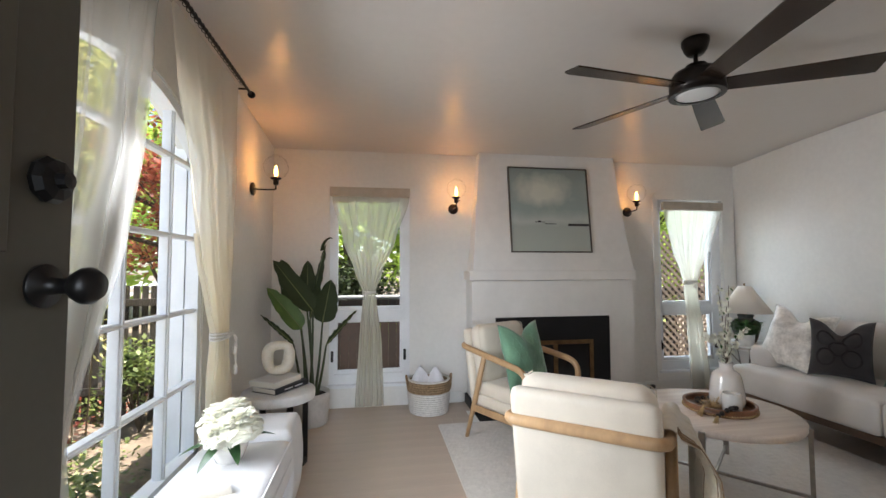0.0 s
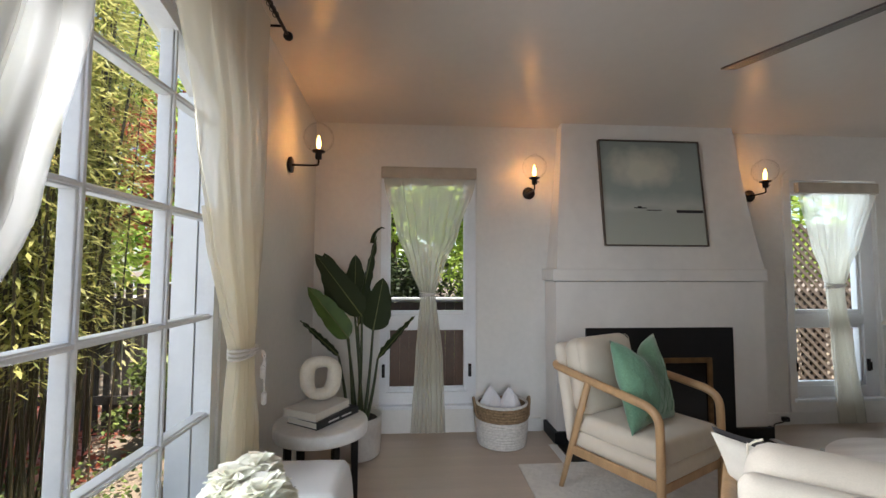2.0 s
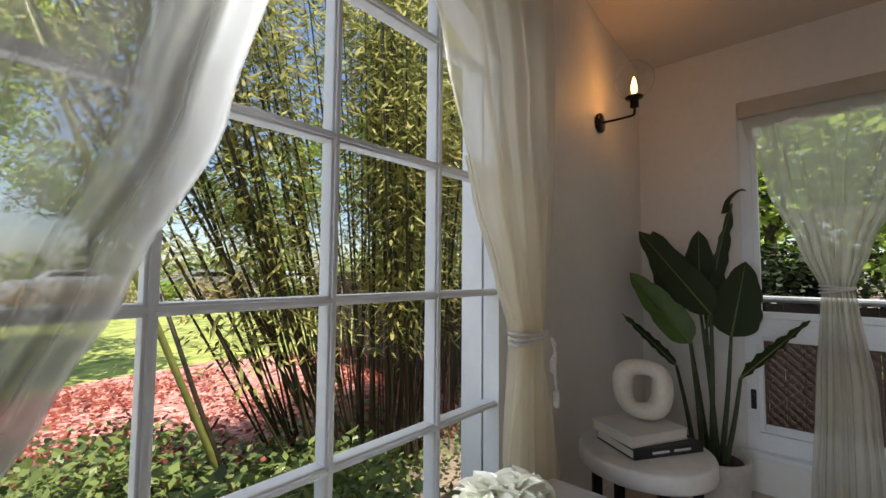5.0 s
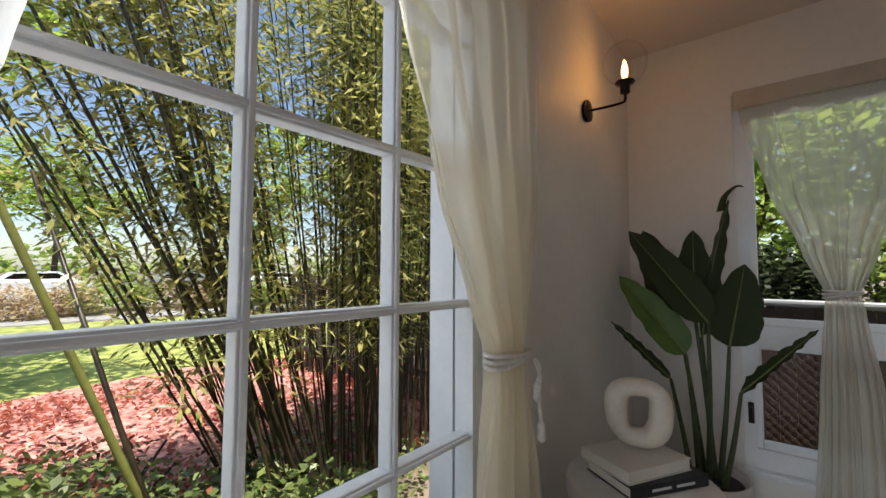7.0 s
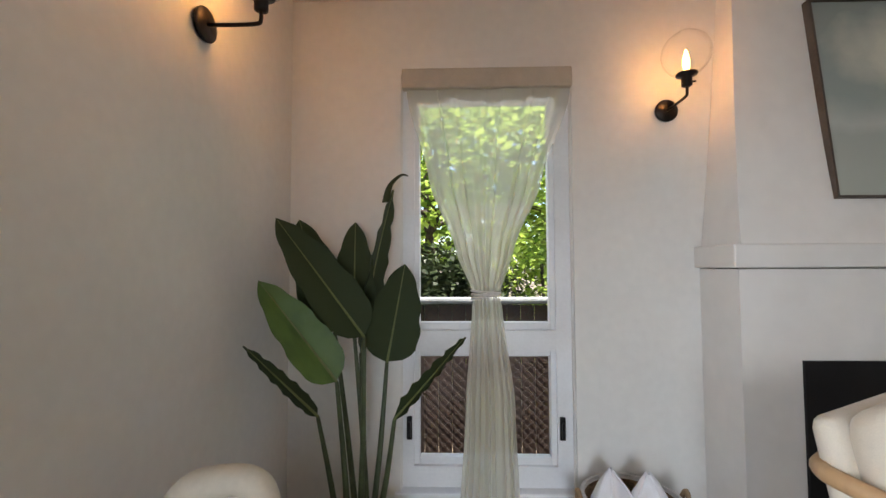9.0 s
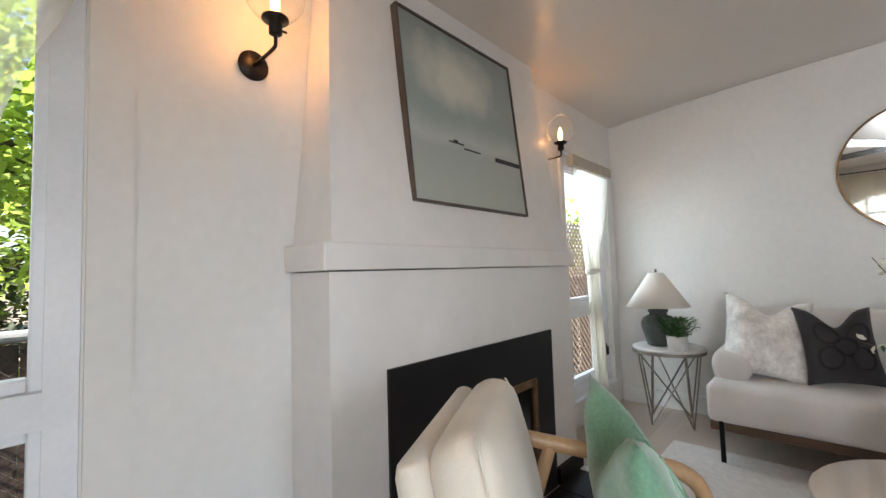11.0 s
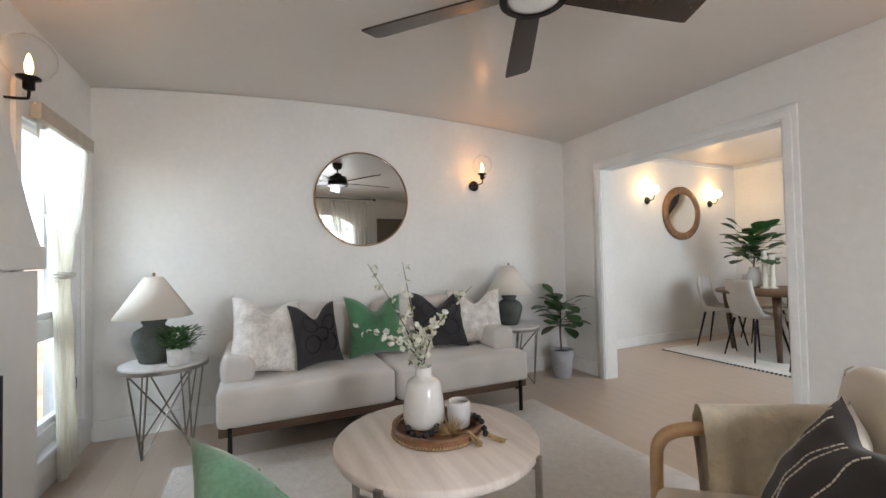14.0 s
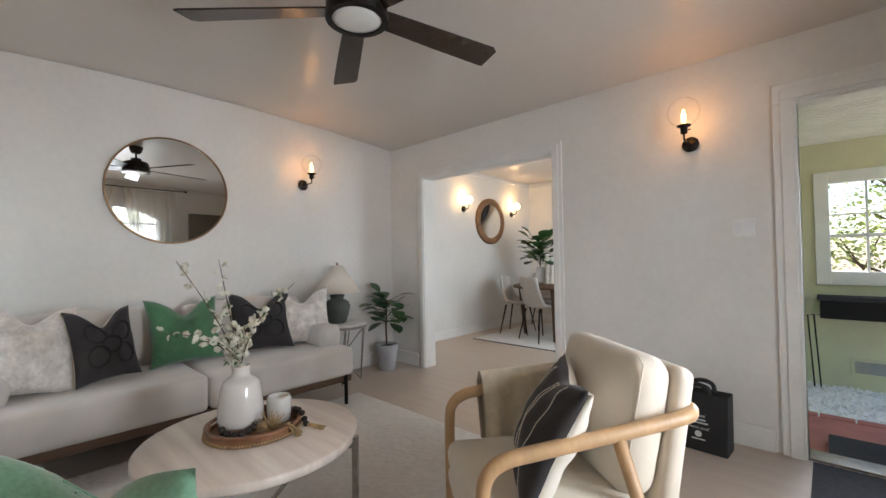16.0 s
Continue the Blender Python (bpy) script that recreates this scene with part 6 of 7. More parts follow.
drug = thing("dining_rug", pose(2.41, -3.03, 0), "pale rug with a dark stitched edge under the dining table", "rug")
part("woven_surface", rbox(-1.15, 1.13, -0.95, 0.97, 0.0, 0.012, 0.003), RUG, drug)
bm = nb()
for i in range(60):
    box(bm, -1.13 + i * 0.0377, -1.13 + i * 0.0377 + 0.022, 0.955, 0.973, 0.0, 0.0135)
part("edge_stitching", bm, CHARCOAL, drug)

dt = thing("dining_table", pose(2.68, -3.0, 0.012), "dark walnut dining table", "dining table")
part("tabletop", lathe(nb(), [(0.64, 0.70), (0.66, 0.705), (0.66, 0.73), (0.65, 0.738), (0.001, 0.738)], 60), WALNUT, dt, "", True)
for a in (20, 110, 200, 290):
    part("leg", tube(nb(), [(0.56, 0, 0.70), (0.50, 0, 0.0)], [0.04, 0.024], 10), WALNUT, dt, "", True, pose(0, 0, 0, 0, 0, a))


def dining_chair(m):
    c = thing("dining_chair", m, "grey upholstered shell dining chair on black legs", "dining chair", "chairs round the dining table")
    def shell(u, v):
        t = v
        w = 0.235 * (1 - 0.22 * max(0, t - 0.5) * 2)
        x = (u - 0.5) * 2 * w
        if t < 0.45:
            y, z = 0.24 - t / 0.45 * 0.38, 0.45 - 0.02 * math.sin(t / 0.45 * 3.14)
        else:
            q = (t - 0.45) / 0.55
            y, z = -0.14 - 0.11 * q - 0.03 * math.sin(q * 3.14), 0.45 + 0.42 * q
        return (x, y + 0.05 * abs(u - 0.5) ** 2 * 4 * (1 if t > 0.4 else 0), z + 0.035 * (2 * abs(u - 0.5)) ** 3 * (1 if t < 0.5 else 0))
    bm = sheet(nb(), shell, 14, 22)
    bmesh.ops.recalc_face_normals(bm, faces=bm.faces)
    bmesh.ops.solidify(bm, geom=bm.faces[:], thickness=0.035)
    part("shell", bm, CHAIRG, c, "", True)
    for sx in (-1, 1):
        for sy in (-1, 1):
            part("leg", tube(nb(), [(sx * 0.15, sy * 0.13 - 0.0, 0.43), (sx * 0.22, sy * 0.21, 0.0)], [0.014, 0.008], 8), BLACK, c)
    return c


dc = dining_chair(pose(2.74, -2.56, 0.012, 0, 0, 158))
for x, y, a in ((3.30, -2.86, 105), (2.16, -2.50, 205), (1.8, -2.9, 260), (2.6, -3.8, 0), (3.2, -3.6, 45)):
    copy_thing(dc, pose(x, y, 0.012, 0, 0, a))
fiddle(pose(3.04, -3.12, 0.75), "fiddle-leaf branches in a clear vase on the dining table", 0.70, 60, 0.30, False, 0.20, 8, 0.15)
vs = thing("glass_vase", pose(3.04, -3.12, 0.75), "pale ceramic vase on the dining table", "vase")
part("body", lathe(nb(), [(0.05, 0), (0.07, 0.02), (0.085, 0.12), (0.06, 0.22), (0.05, 0.25), (0.045, 0.25), (0.055, 0.21), (0.001, 0.03)], 28), GLAZE, vs, "", True)
for x, y, h in ((2.89, -3.04, 0.38), (2.82, -3.06, 0.33)):
    ch = thing("candle_holder", pose(x, y, 0.75), "turned whitewashed candle holder with a candle", "candle holder", "candle holders")
    part("stem", lathe(nb(), [(0.05, 0), (0.05, 0.015), (0.022, 0.03), (0.03, h * 0.3), (0.02, h * 0.5), (0.032, h * 0.7), (0.022, h * 0.85), (0.045, h - 0.012), (0.045, h)], 20), STONEW, ch, "", True)
    part("candle", lathe(nb(), [(0.03, h), (0.03, h + 0.07), (0.001, h + 0.07)], 18), IVORY, ch, "", True)

dark = curtain("dark_curtain", lambda u, off, z: (u, DY + 0.07 + off, z), [(2.35, 2.45, 3.0), (2.1, 2.46, 2.93), (1.8, 2.50, 2.72), (1.74, 2.50, 2.70), (1.5, 2.48, 2.80), (1.3, 2.48, 2.74), (0.9, 2.46, 2.80), (0.05, 2.45, 2.85)], 5, CHARCOAL, "dark tied curtain on the dining room wall", 0.03, 60, 40, tie=(1.77, 2.50, 2.71))

# ---- porch outside the front door ----
solid("porch_wall", wall_bm("y", -3.65, -3.5, -4.0, 0.66, -0.4, 2.42, [(-0.88, -0.10, 0.83, 2.0)]), STUCCO, "sage green stucco porch wall with a window", "wall")
solid("porch_side_wall", wall_bm("x", 0.50, 0.655, -3.5, Y0 - 0.14, -0.4, 2.42, []), STUCCO, "sage green stucco side wall of the porch", "wall")
pw = thing("porch_window", pose(-0.488, -3.5, 0), "white framed porch window with muntins", "window", kind="structure")
bm = nb()
for q in ((-0.40, -0.28, 0.81, 2.01), (0.28, 0.40, 0.81, 2.01), (-0.28, 0.28, 1.885, 2.01), (-0.28, 0.28, 0.81, 0.95)):
    box(bm, q[0], q[1], -0.06, 0.03, q[2], q[3], 0.006)
part("window_frame", bm, SASH, pw)
bm = nb()
box(bm, -0.010, 0.010, -0.04, 0.005, 0.95, 1.885)
box(bm, -0.28, 0.28, -0.041, 0.004, 1.31, 1.345)
box(bm, -0.28, 0.28, -0.038, 0.002, 1.545, 1.56)
part("muntin", bm, SASH, pw)
o = part("pane", box(nb(), -0.28, 0.28, -0.03, -0.024, 0.95, 1.885), PANE, pw)
o.visible_shadow = False
bm = nb()
for i in range(34):
    y = -3.5 + i * 0.085
    box(bm, -1.25, 0.5, y, y + 0.046, 2.325, 2.35, 0.004)
    box(bm, -1.25, 0.5, y + 0.046, y + 0.085, 2.339, 2.355)
solid("porch_ceiling", bm, TRIM, "white ribbed porch ceiling", "ceiling")
solid("porch_floor", box(nb(), -2.2, 0.5, -1.62, Y0 - 0.135, -0.30, -0.06), BRICKRED, "red painted porch step", "porch floor")
for i in range(12):
    part("edge_brick", rbox(-1.9 + i * 0.2, -1.9 + i * 0.2 + 0.19, -1.70, -1.612, -0.30, -0.052, 0.006), BRICKRED, bpy.data.objects["porch_floor"])
vent = thing("wall_vent", pose(-0.55, -3.5, 0), "grey painted metal vent low in the porch wall", "vent")
part("frame", rbox(-0.24, 0.22, 0.0, 0.014, -0.12, 0.06, 0.004), STUCCO, vent)
part("grille", rbox(-0.21, 0.19, 0.012, 0.018, -0.09, 0.03, 0.003), POTGREY, vent)
mt_ = thing("door_mat", pose(-0.58, -0.92, -0.06), "dark grey rubber door mat on the porch", "door mat")
part("mat", rbox(-0.42, 0.42, -0.20, 0.20, 0.0, 0.05, 0.006), MATGREY, mt_)
mi = thing("indoor_mat", pose(-0.54, -0.36, 0), "black ribbed mat inside the front door", "door mat")
part("mat", rbox(-0.42, 0.44, -0.17, 0.30, 0.0, 0.008, 0.003), MATGREY, mi)
for i in range(20):
    part("rib", box(nb(), -0.41 + i * 0.0425, -0.41 + i * 0.0425 + 0.022, -0.165, 0.295, 0.008, 0.011), MATGREY, mi)
bm = nb()
box(bm, -1.0, -0.08, Y0 - 0.15, Y0 - 0.0, -0.02, 0.012, 0.004)
solid("threshold", bm, STEEL, "metal door threshold", "threshold")
pl = thing("planter_box", pose(-0.50, -3.36, 0), "dark hanging planter box under the porch window on thin iron legs", "planter")
part("trough", rbox(-0.40, 0.39, -0.12, 0.10, 0.475, 0.66, 0.008), SOOT, pl)
part("trough_rim", rbox(-0.42, 0.41, -0.13, 0.12, 0.66, 0.705, 0.005), MATGREY, pl)
for x in (-0.36, 0.44, 0.49):
    part("leg", tube(nb(), [(x - 0.06, 0.03, 0.50), (x, 0.03, 0.50), (x - 0.04, 0.06, -0.27)], 0.008, 6), BLACK, pl)
gr = solid("gravel", box(nb(), -4.0, 0.5, -3.5, -1.62, -0.42, -0.262), GRAVEL, "pale grey gravel bed", "gravel", kind="stuff")
rnd = random.Random(9)
bm = nb()
for i in range(2600):
    x, y, s = rnd.uniform(-1.1, 0.48), rnd.uniform(-3.48, -1.66), rnd.uniform(0.012, 0.028)
    m_ = Matrix.Translation((x, y, -0.258)) @ Euler((rnd.uniform(0, 6), rnd.uniform(0, 6), rnd.uniform(0, 6))).to_matrix().to_4x4() @ Matrix.Diagonal((s * 1.4, s, s * 0.7, 1))
    v = [bm.verts.new(m_ @ Vector(p)) for p in ((1, 0, 0), (-1, 0, 0), (0, 1, 0), (0, -1, 0), (0, 0, 1), (0, 0, -1))]
    for q in ((0, 2, 4), (2, 1, 4), (1, 3, 4), (3, 0, 4), (2, 0, 5), (1, 2, 5), (3, 1, 5), (0, 3, 5)):
        bm.faces.new([v[k] for k in q])
solid("gravel_stones", bm, GRAVEL, "loose pale grey gravel stones", "gravel", kind="stuff")

# ---- garden ----
GZ = -0.35
solid("ground", box(nb(), -400, 400, -400, 400, GZ - 0.3, GZ), GROUND, "bare brown garden soil", "ground")


def patch(cx, cy, rx, ry, z, n=60, jag=0.14, seed=0):
    bm = nb()
    ring = []
    for i in range(n):
        a = 2 * math.pi * i / n
        k = 1 + jag * noise.noise((math.cos(a) * 2 + seed, math.sin(a) * 2, seed))
        ring.append(bm.verts.new((cx + rx * k * math.cos(a), cy + ry * k * math.sin(a), z)))
    bm.faces.new(ring)
    return bm


solid("mulch", patch(-5.5, 3.0, 2.3, 2.9, GZ + 0.006), MULCH, "red bark mulch bed", "mulch", kind="structure")
solid("lawn", patch(-11.6, 3.0, 4.9, 9.0, GZ + 0.004, seed=3), LAWN, "sunny green lawn", "lawn", kind="structure")
solid("pavement", box(nb(), -18.2, -16.6, -120, 120, GZ - 0.1, GZ + 0.02), ROAD, "pale concrete pavement beyond the lawn", "pavement")
solid("road", box(nb(), -36, -23.0, -120, 120, GZ - 0.1, GZ + 0.012), ROAD, "pale asphalt street", "road")


def bamboo():
    rnd = random.Random(11)
    b = thing("bamboo_clump", pose(-2.95, 2.75, GZ), "clump of dark bamboo with many fine green leaves outside the window", "bamboo")
    bm0 = tube(nb(), [(0, 0, 0), (0, 0, 0.33), (0, 0, 0.66), (0, 0, 1.0)], [1.0, 0.9, 0.75, 0.45], 6)
    for z in (0.12, 0.24, 0.36, 0.48, 0.60, 0.72):
        lathe(bm0, [(1.0 - 0.45 * z, z - 0.002), (1.18 - 0.45 * z, z), (1.0 - 0.45 * z, z + 0.002)], 6, caps=False)
    me = finish("culm", bm0, CULM, True)
    bl = nb()
    for i in range(116):
        a, r = rnd.uniform(0, 6.283), math.sqrt(rnd.random())
        x, y = -0.10 + 0.36 * r * math.cos(a), 0.62 * r * math.sin(a)
        lean_x, lean_y = x * 0.9 + rnd.uniform(-0.30, 0.25), y * 2.0 + rnd.uniform(-0.45, 0.40) - 0.25
        if i > 66:
            x = rnd.uniform(-0.9, 0.1)
            y = rnd.uniform(0.2, max(0.9, 0.95 - 1.1 * x))
            lean_x, lean_y = rnd.uniform(-0.4, 0.3), rnd.uniform(-0.4, 0.4)
        if 44 < i <= 66:
            x, y = rnd.uniform(-0.4, 0.1), rnd.uniform(-0.55, -0.1)
            lean_x, lean_y = rnd.uniform(-0.5, 0.1), rnd.uniform(-2.1, -0.7)
        h = rnd.uniform(3.0, 4.8)
        rad = rnd.uniform(0.005, 0.0125)
        d = Vector((lean_x, lean_y, h))
        q = d.to_track_quat("Z", "Y").to_matrix().to_4x4()
        o = new("culm", me)
        o.parent = b
        o.matrix_basis = Matrix.Translation((x, y, 0)) @ q @ Matrix.Diagonal((rad, rad, d.length, 1))
        for k in range(int(rnd.uniform(380, 560))):
            t = 0.25 + 0.8 * rnd.random() ** 0.8
            c = Vector((x, y, 0)) + d * t
            sp = 0.10 + 0.26 * t
            aa = rnd.uniform(0, 6.283)
            c += Vector((math.cos(aa), math.sin(aa), rnd.uniform(-0.4, 0.4))) * sp * rnd.random()
            dr = Vector((math.cos(aa + rnd.uniform(-0.6, 0.6)), math.sin(aa + rnd.uniform(-0.6, 0.6)), rnd.uniform(-1.0, 0.35))).normalized()
            L, w = rnd.uniform(0.05, 0.125), rnd.uniform(0.006, 0.0125)
            s = dr.cross(Vector((rnd.uniform(-0.4, 0.4), rnd.uniform(-0.4, 0.4), 1))).normalized() * w
            v = [bl.verts.new(p) for p in (c, c + dr * L * 0.35 + s, c + dr * L, c + dr * L * 0.35 - s)]
            bl.faces.new(v)
    lf = part("foliage", bl, BAMBOO, b)
    lf["kind"] = "stuff"
    return b


bamboo()
yb = thing("yellow_bamboo", pose(-2.5, 1.78, GZ), "single leaning yellow-green bamboo cane", "bamboo")
part("culm", tube(nb(), [(0, 0, 0), (-0.05, -0.30, 0.65), (-0.12, -0.72, 1.77), (-0.2, -1.15, 3.0)], [0.016, 0.015, 0.013, 0.010], 10), CULMY, yb, "", True)
part("culm", tube(nb(), [(0.15, -0.1, 0), (-0.12, -0.35, 0.9), (-0.45, -0.60, 1.9)], [0.012, 0.011, 0.008], 8), CULM, yb, "", True)


def leaf_cloud(bm, rnd, blobs, n, size, flat=0.5):
    for i in range(n):
        cx, cy, cz, r = rnd.choice(blobs)
        u = Vector([rnd.gauss(0, 1) for _ in range(3)]).normalized() * r * rnd.random() ** 0.45
        c = Vector((cx, cy, cz)) + Vector((u.x, u.y, u.z * flat))
        dr = Vector([rnd.uniform(-1, 1), rnd.uniform(-1, 1), rnd.uniform(-0.8, 0.4)]).normalized()
        s = dr.cross(Vector([rnd.uniform(-0.5, 0.5), rnd.uniform(-0.5, 0.5), 1])).normalized()
        L = size * rnd.uniform(0.6, 1.3)
        v = [bm.verts.new(p) for p in (c, c + dr * L * 0.45 + s * L * 0.32, c + dr * L, c + dr * L * 0.45 - s * L * 0.32)]
        bm.faces.new(v)


def tree(name, x, y, h, r, leaf, n, size, label, seed, limbs=7, low=0.35, flat=0.6):
    rnd = random.Random(seed)
    t = thing(name, pose(x, y, GZ), label, "tree")
    bm = tube(nb(), smoothed([(0, 0, 0), (0.05, 0.02, h * 0.25), (-0.04, 0.05, h * 0.5), (0.02, 0, h * 0.75)], 4), [0.022 * h * (1 - 0.055 * i) for i in range(13)], 9)
    blobs = []
    for k in range(limbs):
        a, z0 = k * 2.4 + rnd.uniform(-0.4, 0.4), h * (low + 0.4 * k / limbs)
        e = Vector((math.cos(a) * r * rnd.uniform(0.5, 0.9), math.sin(a) * r * rnd.uniform(0.5, 0.9), z0 + h * rnd.uniform(0.08, 0.3)))
        tube(bm, smoothed([(0, 0, z0), e * 0.5 + Vector((0, 0, z0 * 0.45)), e], 4), [0.010 * h * (1 - 0.09 * i) for i in range(9)], 6)
        blobs += [(*e, r * 0.42), (*(e * 0.75 + Vector((0, 0, h * 0.06))), r * 0.38)]
        for j in range(3):
            f = e + Vector([rnd.uniform(-0.4, 0.4) * r for _ in range(2)] + [rnd.uniform(0, 0.3) * r])
            tube(bm, [e * 0.8 + Vector((0, 0, z0 * 0.1)), f], 0.003 * h, 5)
            blobs.append((*f, r * 0.30))
    blobs.append((0, 0, h * 0.88, r * 0.45))
    part("trunk", bm, BARK, t, "", True)
    bl = nb()
    leaf_cloud(bl, rnd, blobs, n, size, flat)
    o = part("crown", bl, leaf, t)
    o["kind"] = "stuff"
    return t


tree("maple_tree", -4.1, 7.4, 4.8, 2.1, MAPLE, 12000, 0.10, "red Japanese maple with fine leaves and thin limbs", 21, 9, 0.25, 0.45)
tree("garden_tree", -6.5, 8.5, 6.5, 3.0, TREELEAF, 9000, 0.17, "yellow-green garden tree in sunlight", 22)
tree("garden_tree", -13.2, -4.5, 6.5, 3.0, TREELEAF, 5000, 0.20, "yellow-green garden tree by the street", 24)
tree("garden_tree", -1.0, 8.2, 5.0, 2.6, TREELEAF, 14000, 0.13, "bright green tree behind the fence", 25, 9, 0.3)
tree("garden_tree", 1.6, 7.6, 4.6, 2.2, TREELEAF, 9000, 0.13, "bright green tree behind the fence", 26, 9, 0.3)
tree("garden_tree", 4.8, 8.0, 5.0, 2.4, TREELEAF, 9000, 0.14, "bright green tree behind the lattice", 27, 9, 0.25)
tree("garden_tree", -13.0, 12.0, 8.0, 3.8, TREELEAF, 7000, 0.24, "large green tree in the distance", 28)
tree("garden_tree", -1.6, -6.6, 4.2, 1.7, SHRUB, 8000, 0.08, "bright green tree beyond the porch window", 33, 8, 0.2)
tree("garden_tree", -9.0, -0.8, 6.0, 2.6, TREELEAF, 11000, 0.15, "pale yellow-green garden tree in full sun", 35, 8, 0.35)
tree("garden_tree", -41.0, 6.0, 10.0, 5.5, TREELEAF, 4500, 0.45, "large green street tree", 29)
tree("garden_tree", -40.0, -7.0, 9.0, 5.0, TREELEAF, 5000, 0.42, "large green street tree", 30)
tree("garden_tree", -39.0, 19.0, 10.0, 5.5, TREELEAF, 6000, 0.42, "large green street tree", 31)


def shrub(x, y, r, h, material, n, size, label, seed):
    rnd = random.Random(seed)
    s = thing("shrub", pose(x, y, GZ), label, "shrub")
    bl = nb()
    leaf_cloud(bl, rnd, [(rnd.uniform(-r, r) * 0.7, rnd.uniform(-r, r) * 0.7, h * rnd.uniform(0.25, 0.7), r * 0.5) for _ in range(10)], n, size, 0.8)
    o = part("foliage", bl, material, s)
    o["kind"] = "stuff"
    bm = nb()
    for k in range(6):
        tube(bm, [(0, 0, 0), (rnd.uniform(-r, r) * 0.6, rnd.uniform(-r, r) * 0.6, h * 0.6)], 0.008, 5)
    part("stem", bm, BARK, s)


shrub(-2.25, 1.75, 0.62, 0.85, SHRUB, 5200, 0.055, "low dark green shrub below the window", 41)
shrub(-2.4, 0.85, 0.75, 0.95, SHRUB, 6200, 0.055, "low dark green shrub below the window", 42)
shrub(-3.0, 2.0, 0.5, 0.45, SHRUB, 1800, 0.06, "low green shrub among the mulch", 43)
shrub(-3.3, 1.2, 0.8, 0.6, SHRUB, 3600, 0.055, "sunlit green shrub with large leaves beside the lawn", 61)
shrub(-3.5, 1.5, 0.7, 0.75, MAPLE, 1100, 0.05, "thin red-leaved shrub beside the lawn", 62)
shrub(-2.75, 4.2, 0.45, 1.2, SHRUB, 1500, 0.06, "leafy climber in front of the picket fence", 63)
shrub(-0.6, 5.9, 1.3, 2.0, IVY, 11000, 0.07, "tall dark hedge behind the chain-link fence", 47)
for k, (y, leaf, h) in enumerate(((0.5, DRYGRASS, 1.0), (3.0, DRYGRASS, 1.2), (5.2, TREELEAF, 1.1), (7.6, DRYGRASS, 1.1), (10.2, TREELEAF, 1.3), (13.0, DRYGRASS, 1.2))):
    shrub(-19.6 + 0.4 * math.sin(k * 2.0), y, 1.5, h, leaf, 2200, 0.15, "tan tuft of ornamental grass by the street" if leaf is DRYGRASS else "rounded shrub by the street", 44 + 10 * k)


def parked_car(x, y, paint, label):
    c = thing("parked_car", pose(x, y, GZ + 0.012), label, "car", "parked cars")
    bm = nb()
    prof = [(-2.2, 0.35), (-2.2, 0.80), (-1.9, 0.92), (-1.2, 0.98), (-0.6, 1.42), (0.8, 1.45), (1.6, 1.0), (2.1, 0.92), (2.2, 0.6), (2.2, 0.35)]
    a = [bm.verts.new((-0.85 * (0.82 if z > 1.1 else 1), yy, z)) for yy, z in prof]
    b = [bm.verts.new((0.85 * (0.82 if z > 1.1 else 1), yy, z)) for yy, z in prof]
    bm.faces.new(a)
    bm.faces.new(b[::-1])
    for i in range(len(prof)):
        j = (i + 1) % len(prof)
        bm.faces.new((a[i], a[j], b[j], b[i]))
    part("body", bm, paint, c)
    for s in (-1, 1):
        bm = nb()
        bm.faces.new([bm.verts.new((s * 0.80, yy, z)) for yy, z in ((-1.0, 1.02), (-0.58, 1.36), (0.75, 1.38), (1.3, 1.04))])
        part("side_window", bm, DARKGLASS, c)
        for yy in (-1.4, 1.35):
            w = part("wheel", lathe(nb(), [(0.001, -0.10), (0.30, -0.10), (0.33, -0.05), (0.33, 0.05), (0.30, 0.10), (0.001, 0.10)], 20), SOOT, c, "", False, pose(s * 0.80, yy, 0.33, 0, 90, 0))
            part("rim", lathe(nb(), [(0.001, -0.11), (0.2, -0.11), (0.2, 0.11), (0.001, 0.11)], 14), GALV, w)
    return c


parked_car(-26.0, 3.4, SASH, "white parked car along the street")
parked_car(-26.0, 9.0, GALV, "silver parked car along the street")
parked_car(-26.2, 14.6, SASH, "white parked car along the street")


def picket_fence():
    f = thing("wooden_fence", pose(-1.55, 4.55, GZ), "weathered picket fence with a rail, tree shade in its colour", "fence")
    me = finish("picket", rbox(-0.03, 0.03, -0.010, 0.010, 0.0, 1.46, 0.004), FENCE)
    for i in range(58):
        o = new("picket", me)
        o.parent = f
        o.matrix_basis = pose(0.02 - i * 0.092, 0.01 * math.sin(i * 2.1), 0.0, 0, 0, 0)
    for z in (0.30, 1.24):
        part("rail", rbox(-5.3, 0.1, -0.05, -0.014, z, z + 0.08, 0.004), FENCE, f)


picket_fence()


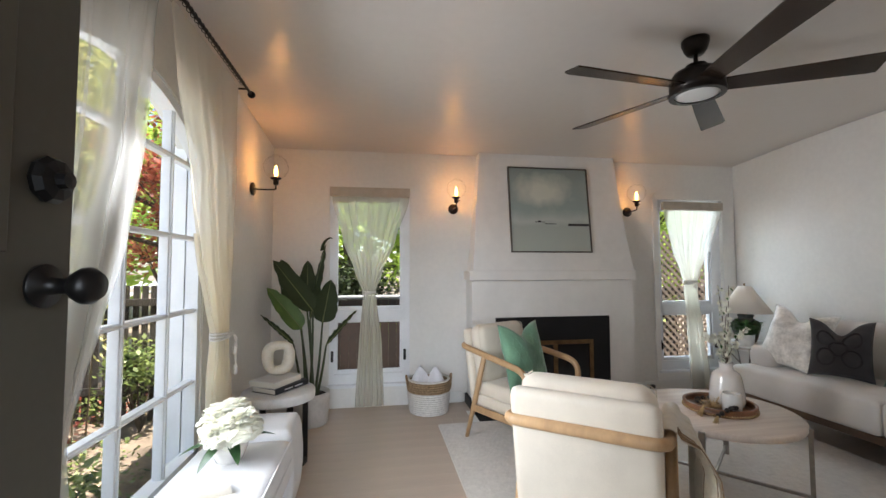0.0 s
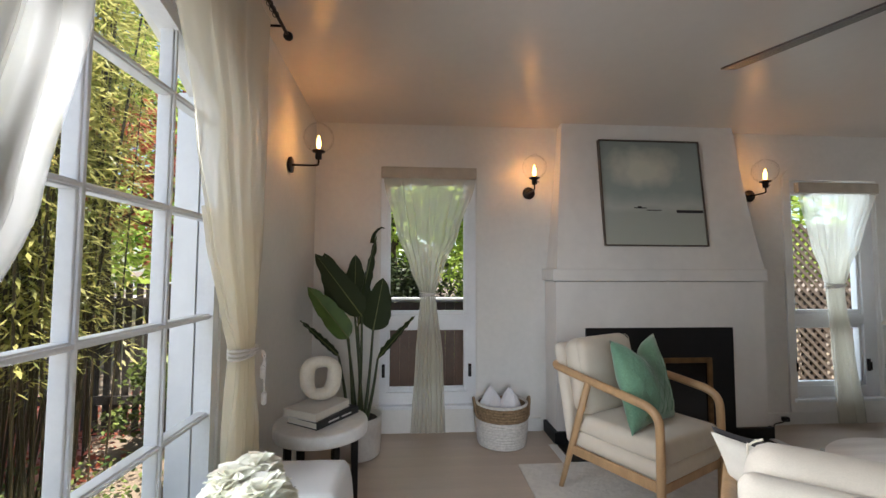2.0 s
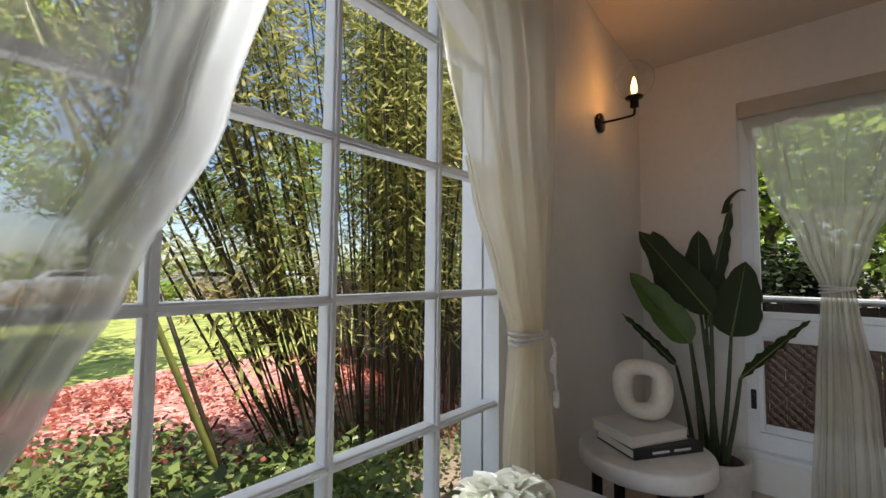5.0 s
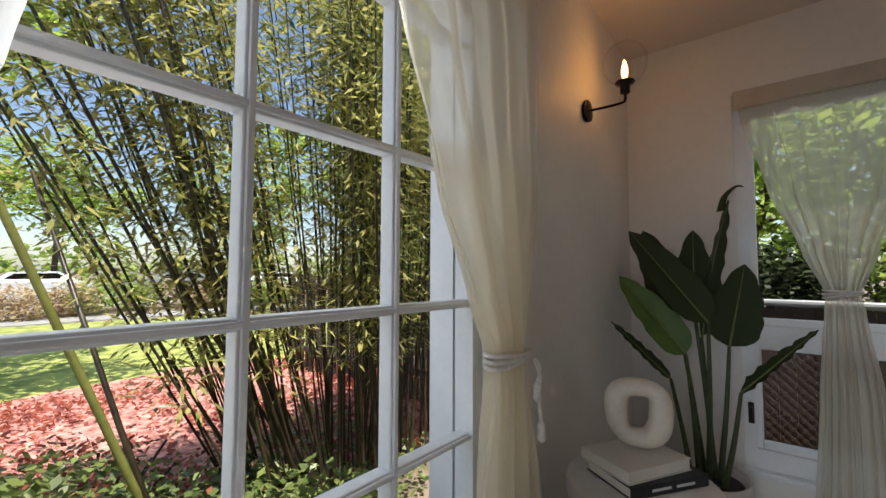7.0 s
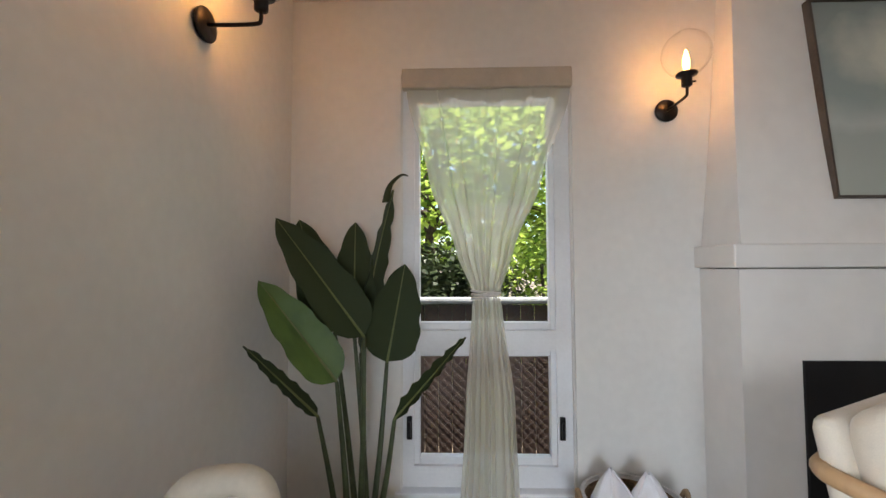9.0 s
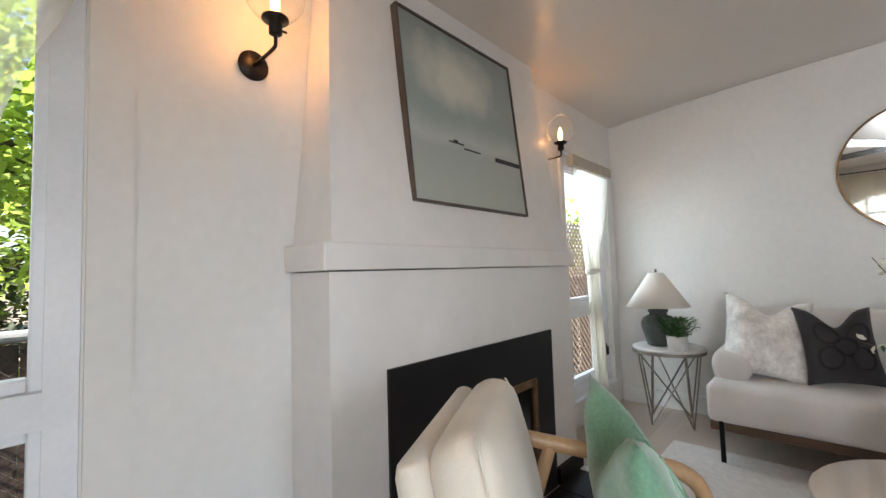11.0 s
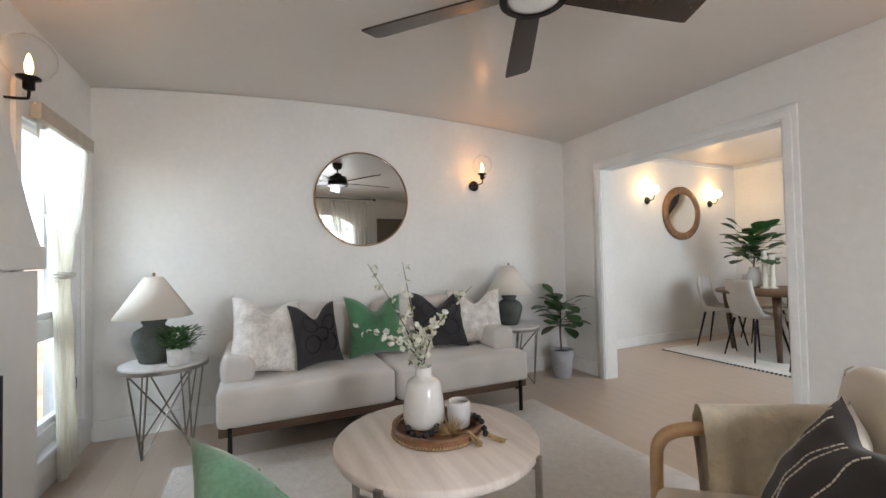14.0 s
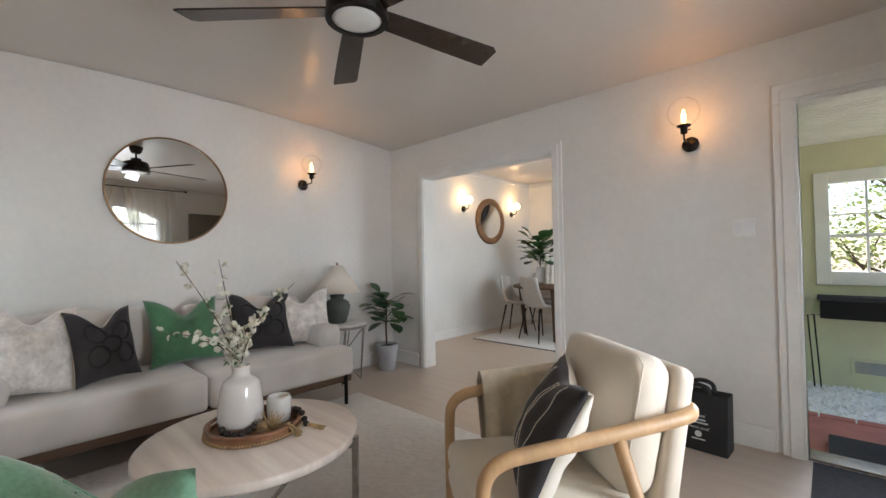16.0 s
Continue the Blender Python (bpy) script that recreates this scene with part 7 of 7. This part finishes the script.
def slat_fence():
    f = thing("chain_link_fence", pose(-0.5, 4.4, GZ), "chain-link fence with brown privacy slats and a steel top rail", "fence")
    part("top_rail", tube(nb(), [(-1.3, 0, 1.31), (2.6, 0, 1.31)], 0.024, 10), GALV, f)
    me = finish("slat", rbox(-0.0435, 0.0435, -0.003, 0.003, 0.03, 1.28, 0.001), SLATB)
    for i in range(40):
        o = new("slat", me)
        o.parent = f
        o.matrix_basis = pose(-0.98 + i * 0.09, 0.004, 0)
    bm = nb()
    for i in range(-22, 62):
        for s in (-1, 1):
            pts = []
            for k in range(23):
                z = 0.03 + 1.26 * k / 22
                x = -0.98 + i * 0.06 + s * (z if s > 0 else z - 1.3) * 1.0
                if -1.0 < x < 2.6:
                    pts.append((x, -0.005 - 0.001 * s, z))
            if len(pts) > 1:
                tube(bm, pts, 0.0014, 4)
    o = part("wire_mesh", bm, WIRE, f)
    for x in (-1.0, 0.8, 2.6):
        part("post", tube(nb(), [(x, 0.03, 0), (x, 0.03, 1.34)], 0.028, 10), GALV, f)


slat_fence()


def lattice_panel():
    f = thing("lattice_fence", pose(2.2, 4.75, GZ), "weathered diagonal wood lattice fence", "fence")
    W, H = 3.6, 2.15
    for s in (-1, 1):
        for i in range(-22, 40):
            x0 = i * 0.105
            z0, z1 = 0.0, H
            xa, xb = (x0, x0 + H) if s > 0 else (x0 + H, x0)
            def at(z):
                return xa + (xb - xa) * z / H
            if s > 0:
                za, zb = max(0, -x0), min(H, W - x0)
            else:
                za, zb = max(0, x0 + H - W), min(H, x0 + H)
            if zb - za > 0.12:
                p, q = Vector((at(za), 0, za)), Vector((at(zb), 0, zb))
                d = q - p
                bm = box(nb(), 0, d.length, -0.004, 0.004, -0.017, 0.017)
                part("lath", bm, LATT, f, "", False, Matrix.Translation(p + Vector((0, s * 0.005, 0))) @ Euler((0, -math.atan2(d.z, d.x), 0)).to_matrix().to_4x4())
    for x in (-0.03, 1.2, 2.4, W):
        part("post", rbox(x, x + 0.07, 0.012, 0.08, 0, H + 0.05, 0.005), LATT, f)
    part("rail", rbox(-0.03, W + 0.07, 0.012, 0.05, 1.28, 1.36, 0.004), FENCE, f)
    for i in range(36):
        part("back_board", rbox(-0.03 + i * 0.104, -0.03 + i * 0.104 + 0.095, 0.085, 0.10, 0, 1.30, 0.003), FENCE, f) if i % 4 else None


lattice_panel()
shrub(-1.5, 4.1, 0.30, 2.1, SHRUB, 1800, 0.06, "dark green climber in front of the fence", 51)
shrub(0.35, 5.9, 0.8, 2.6, TREELEAF, 3500, 0.08, "bright green climber behind the fence", 52)
shrub(-0.9, 5.9, 0.7, 2.3, IVY, 4000, 0.07, "dense dark climber behind the fence", 53)
shrub(3.1, 5.6, 0.9, 2.2, TREELEAF, 2500, 0.09, "bright green climber behind the lattice", 54)
bm = nb()
leaf_cloud(bm, random.Random(60), [(-52 + 5 * math.sin(i * 1.7), -70 + i * 4.0, 1.5 + 1.2 * math.sin(i * 2.3), 3.4) for i in range(36)], 9000, 0.8, 0.7)
solid("distant_trees", bm, TREELEAF, "distant belt of green trees", "trees", kind="stuff")
bm = nb()
leaf_cloud(bm, random.Random(61), [(-18 + i * 3.2, 18 + 3 * math.sin(i * 1.3), 3.0, 3.2) for i in range(14)], 9000, 0.6, 0.9)
solid("distant_hedge", bm, TREELEAF, "distant tall green hedge", "trees", kind="stuff")

bm = nb()
leaf_cloud(bm, random.Random(70), [(-5.2 + 1.6 * math.sin(i * 2.1), 2.8 + 2.4 * math.cos(i * 1.3), GZ + 0.05, 0.9) for i in range(16)], 9000, 0.065, 0.09)
solid("fallen_leaves", bm, MAPLE, "scattered red fallen leaves on the mulch", "leaves", kind="stuff")
bm = nb()
leaf_cloud(bm, random.Random(71), [(-3.6 + 1.0 * math.sin(i * 2.1), 1.6 + 1.6 * math.cos(i * 1.3), GZ + 0.10, 0.7) for i in range(12)], 7000, 0.05, 0.3)
solid("ground_cover", bm, SHRUB, "low green ground cover plants", "plants", kind="stuff")

# ---- floor planks ----
rnd = random.Random(3)
PL, PW = 1.64, 0.135
pm = finish("plank", rbox(0.0003, PL - 0.0003, 0.0002, PW - 0.0002, -0.006, 0.0, 0.0006, 1), FLOOR)
ny = int((Y1 - Y0) / PW) + 1
for j in range(ny):
    y = Y0 + j * PW
    for i in range(3):
        o = new("plank", pm)
        o.parent = floor
        o.matrix_basis = Matrix.Translation((XL + i * PL - 0.03 * (j % 3), y, 0)) @ Matrix.Diagonal((1.0, 1.0, 1.0, 1))
nd = int((Y0 - DY) / PW) + 1
for j in range(nd):
    y = Y0 - (j + 1) * PW
    for i in range(2):
        o = new("plank", pm)
        o.parent = floor
        o.matrix_basis = Matrix.Translation((0.8 + i * PL - 0.02 * (j % 3), y, 0))
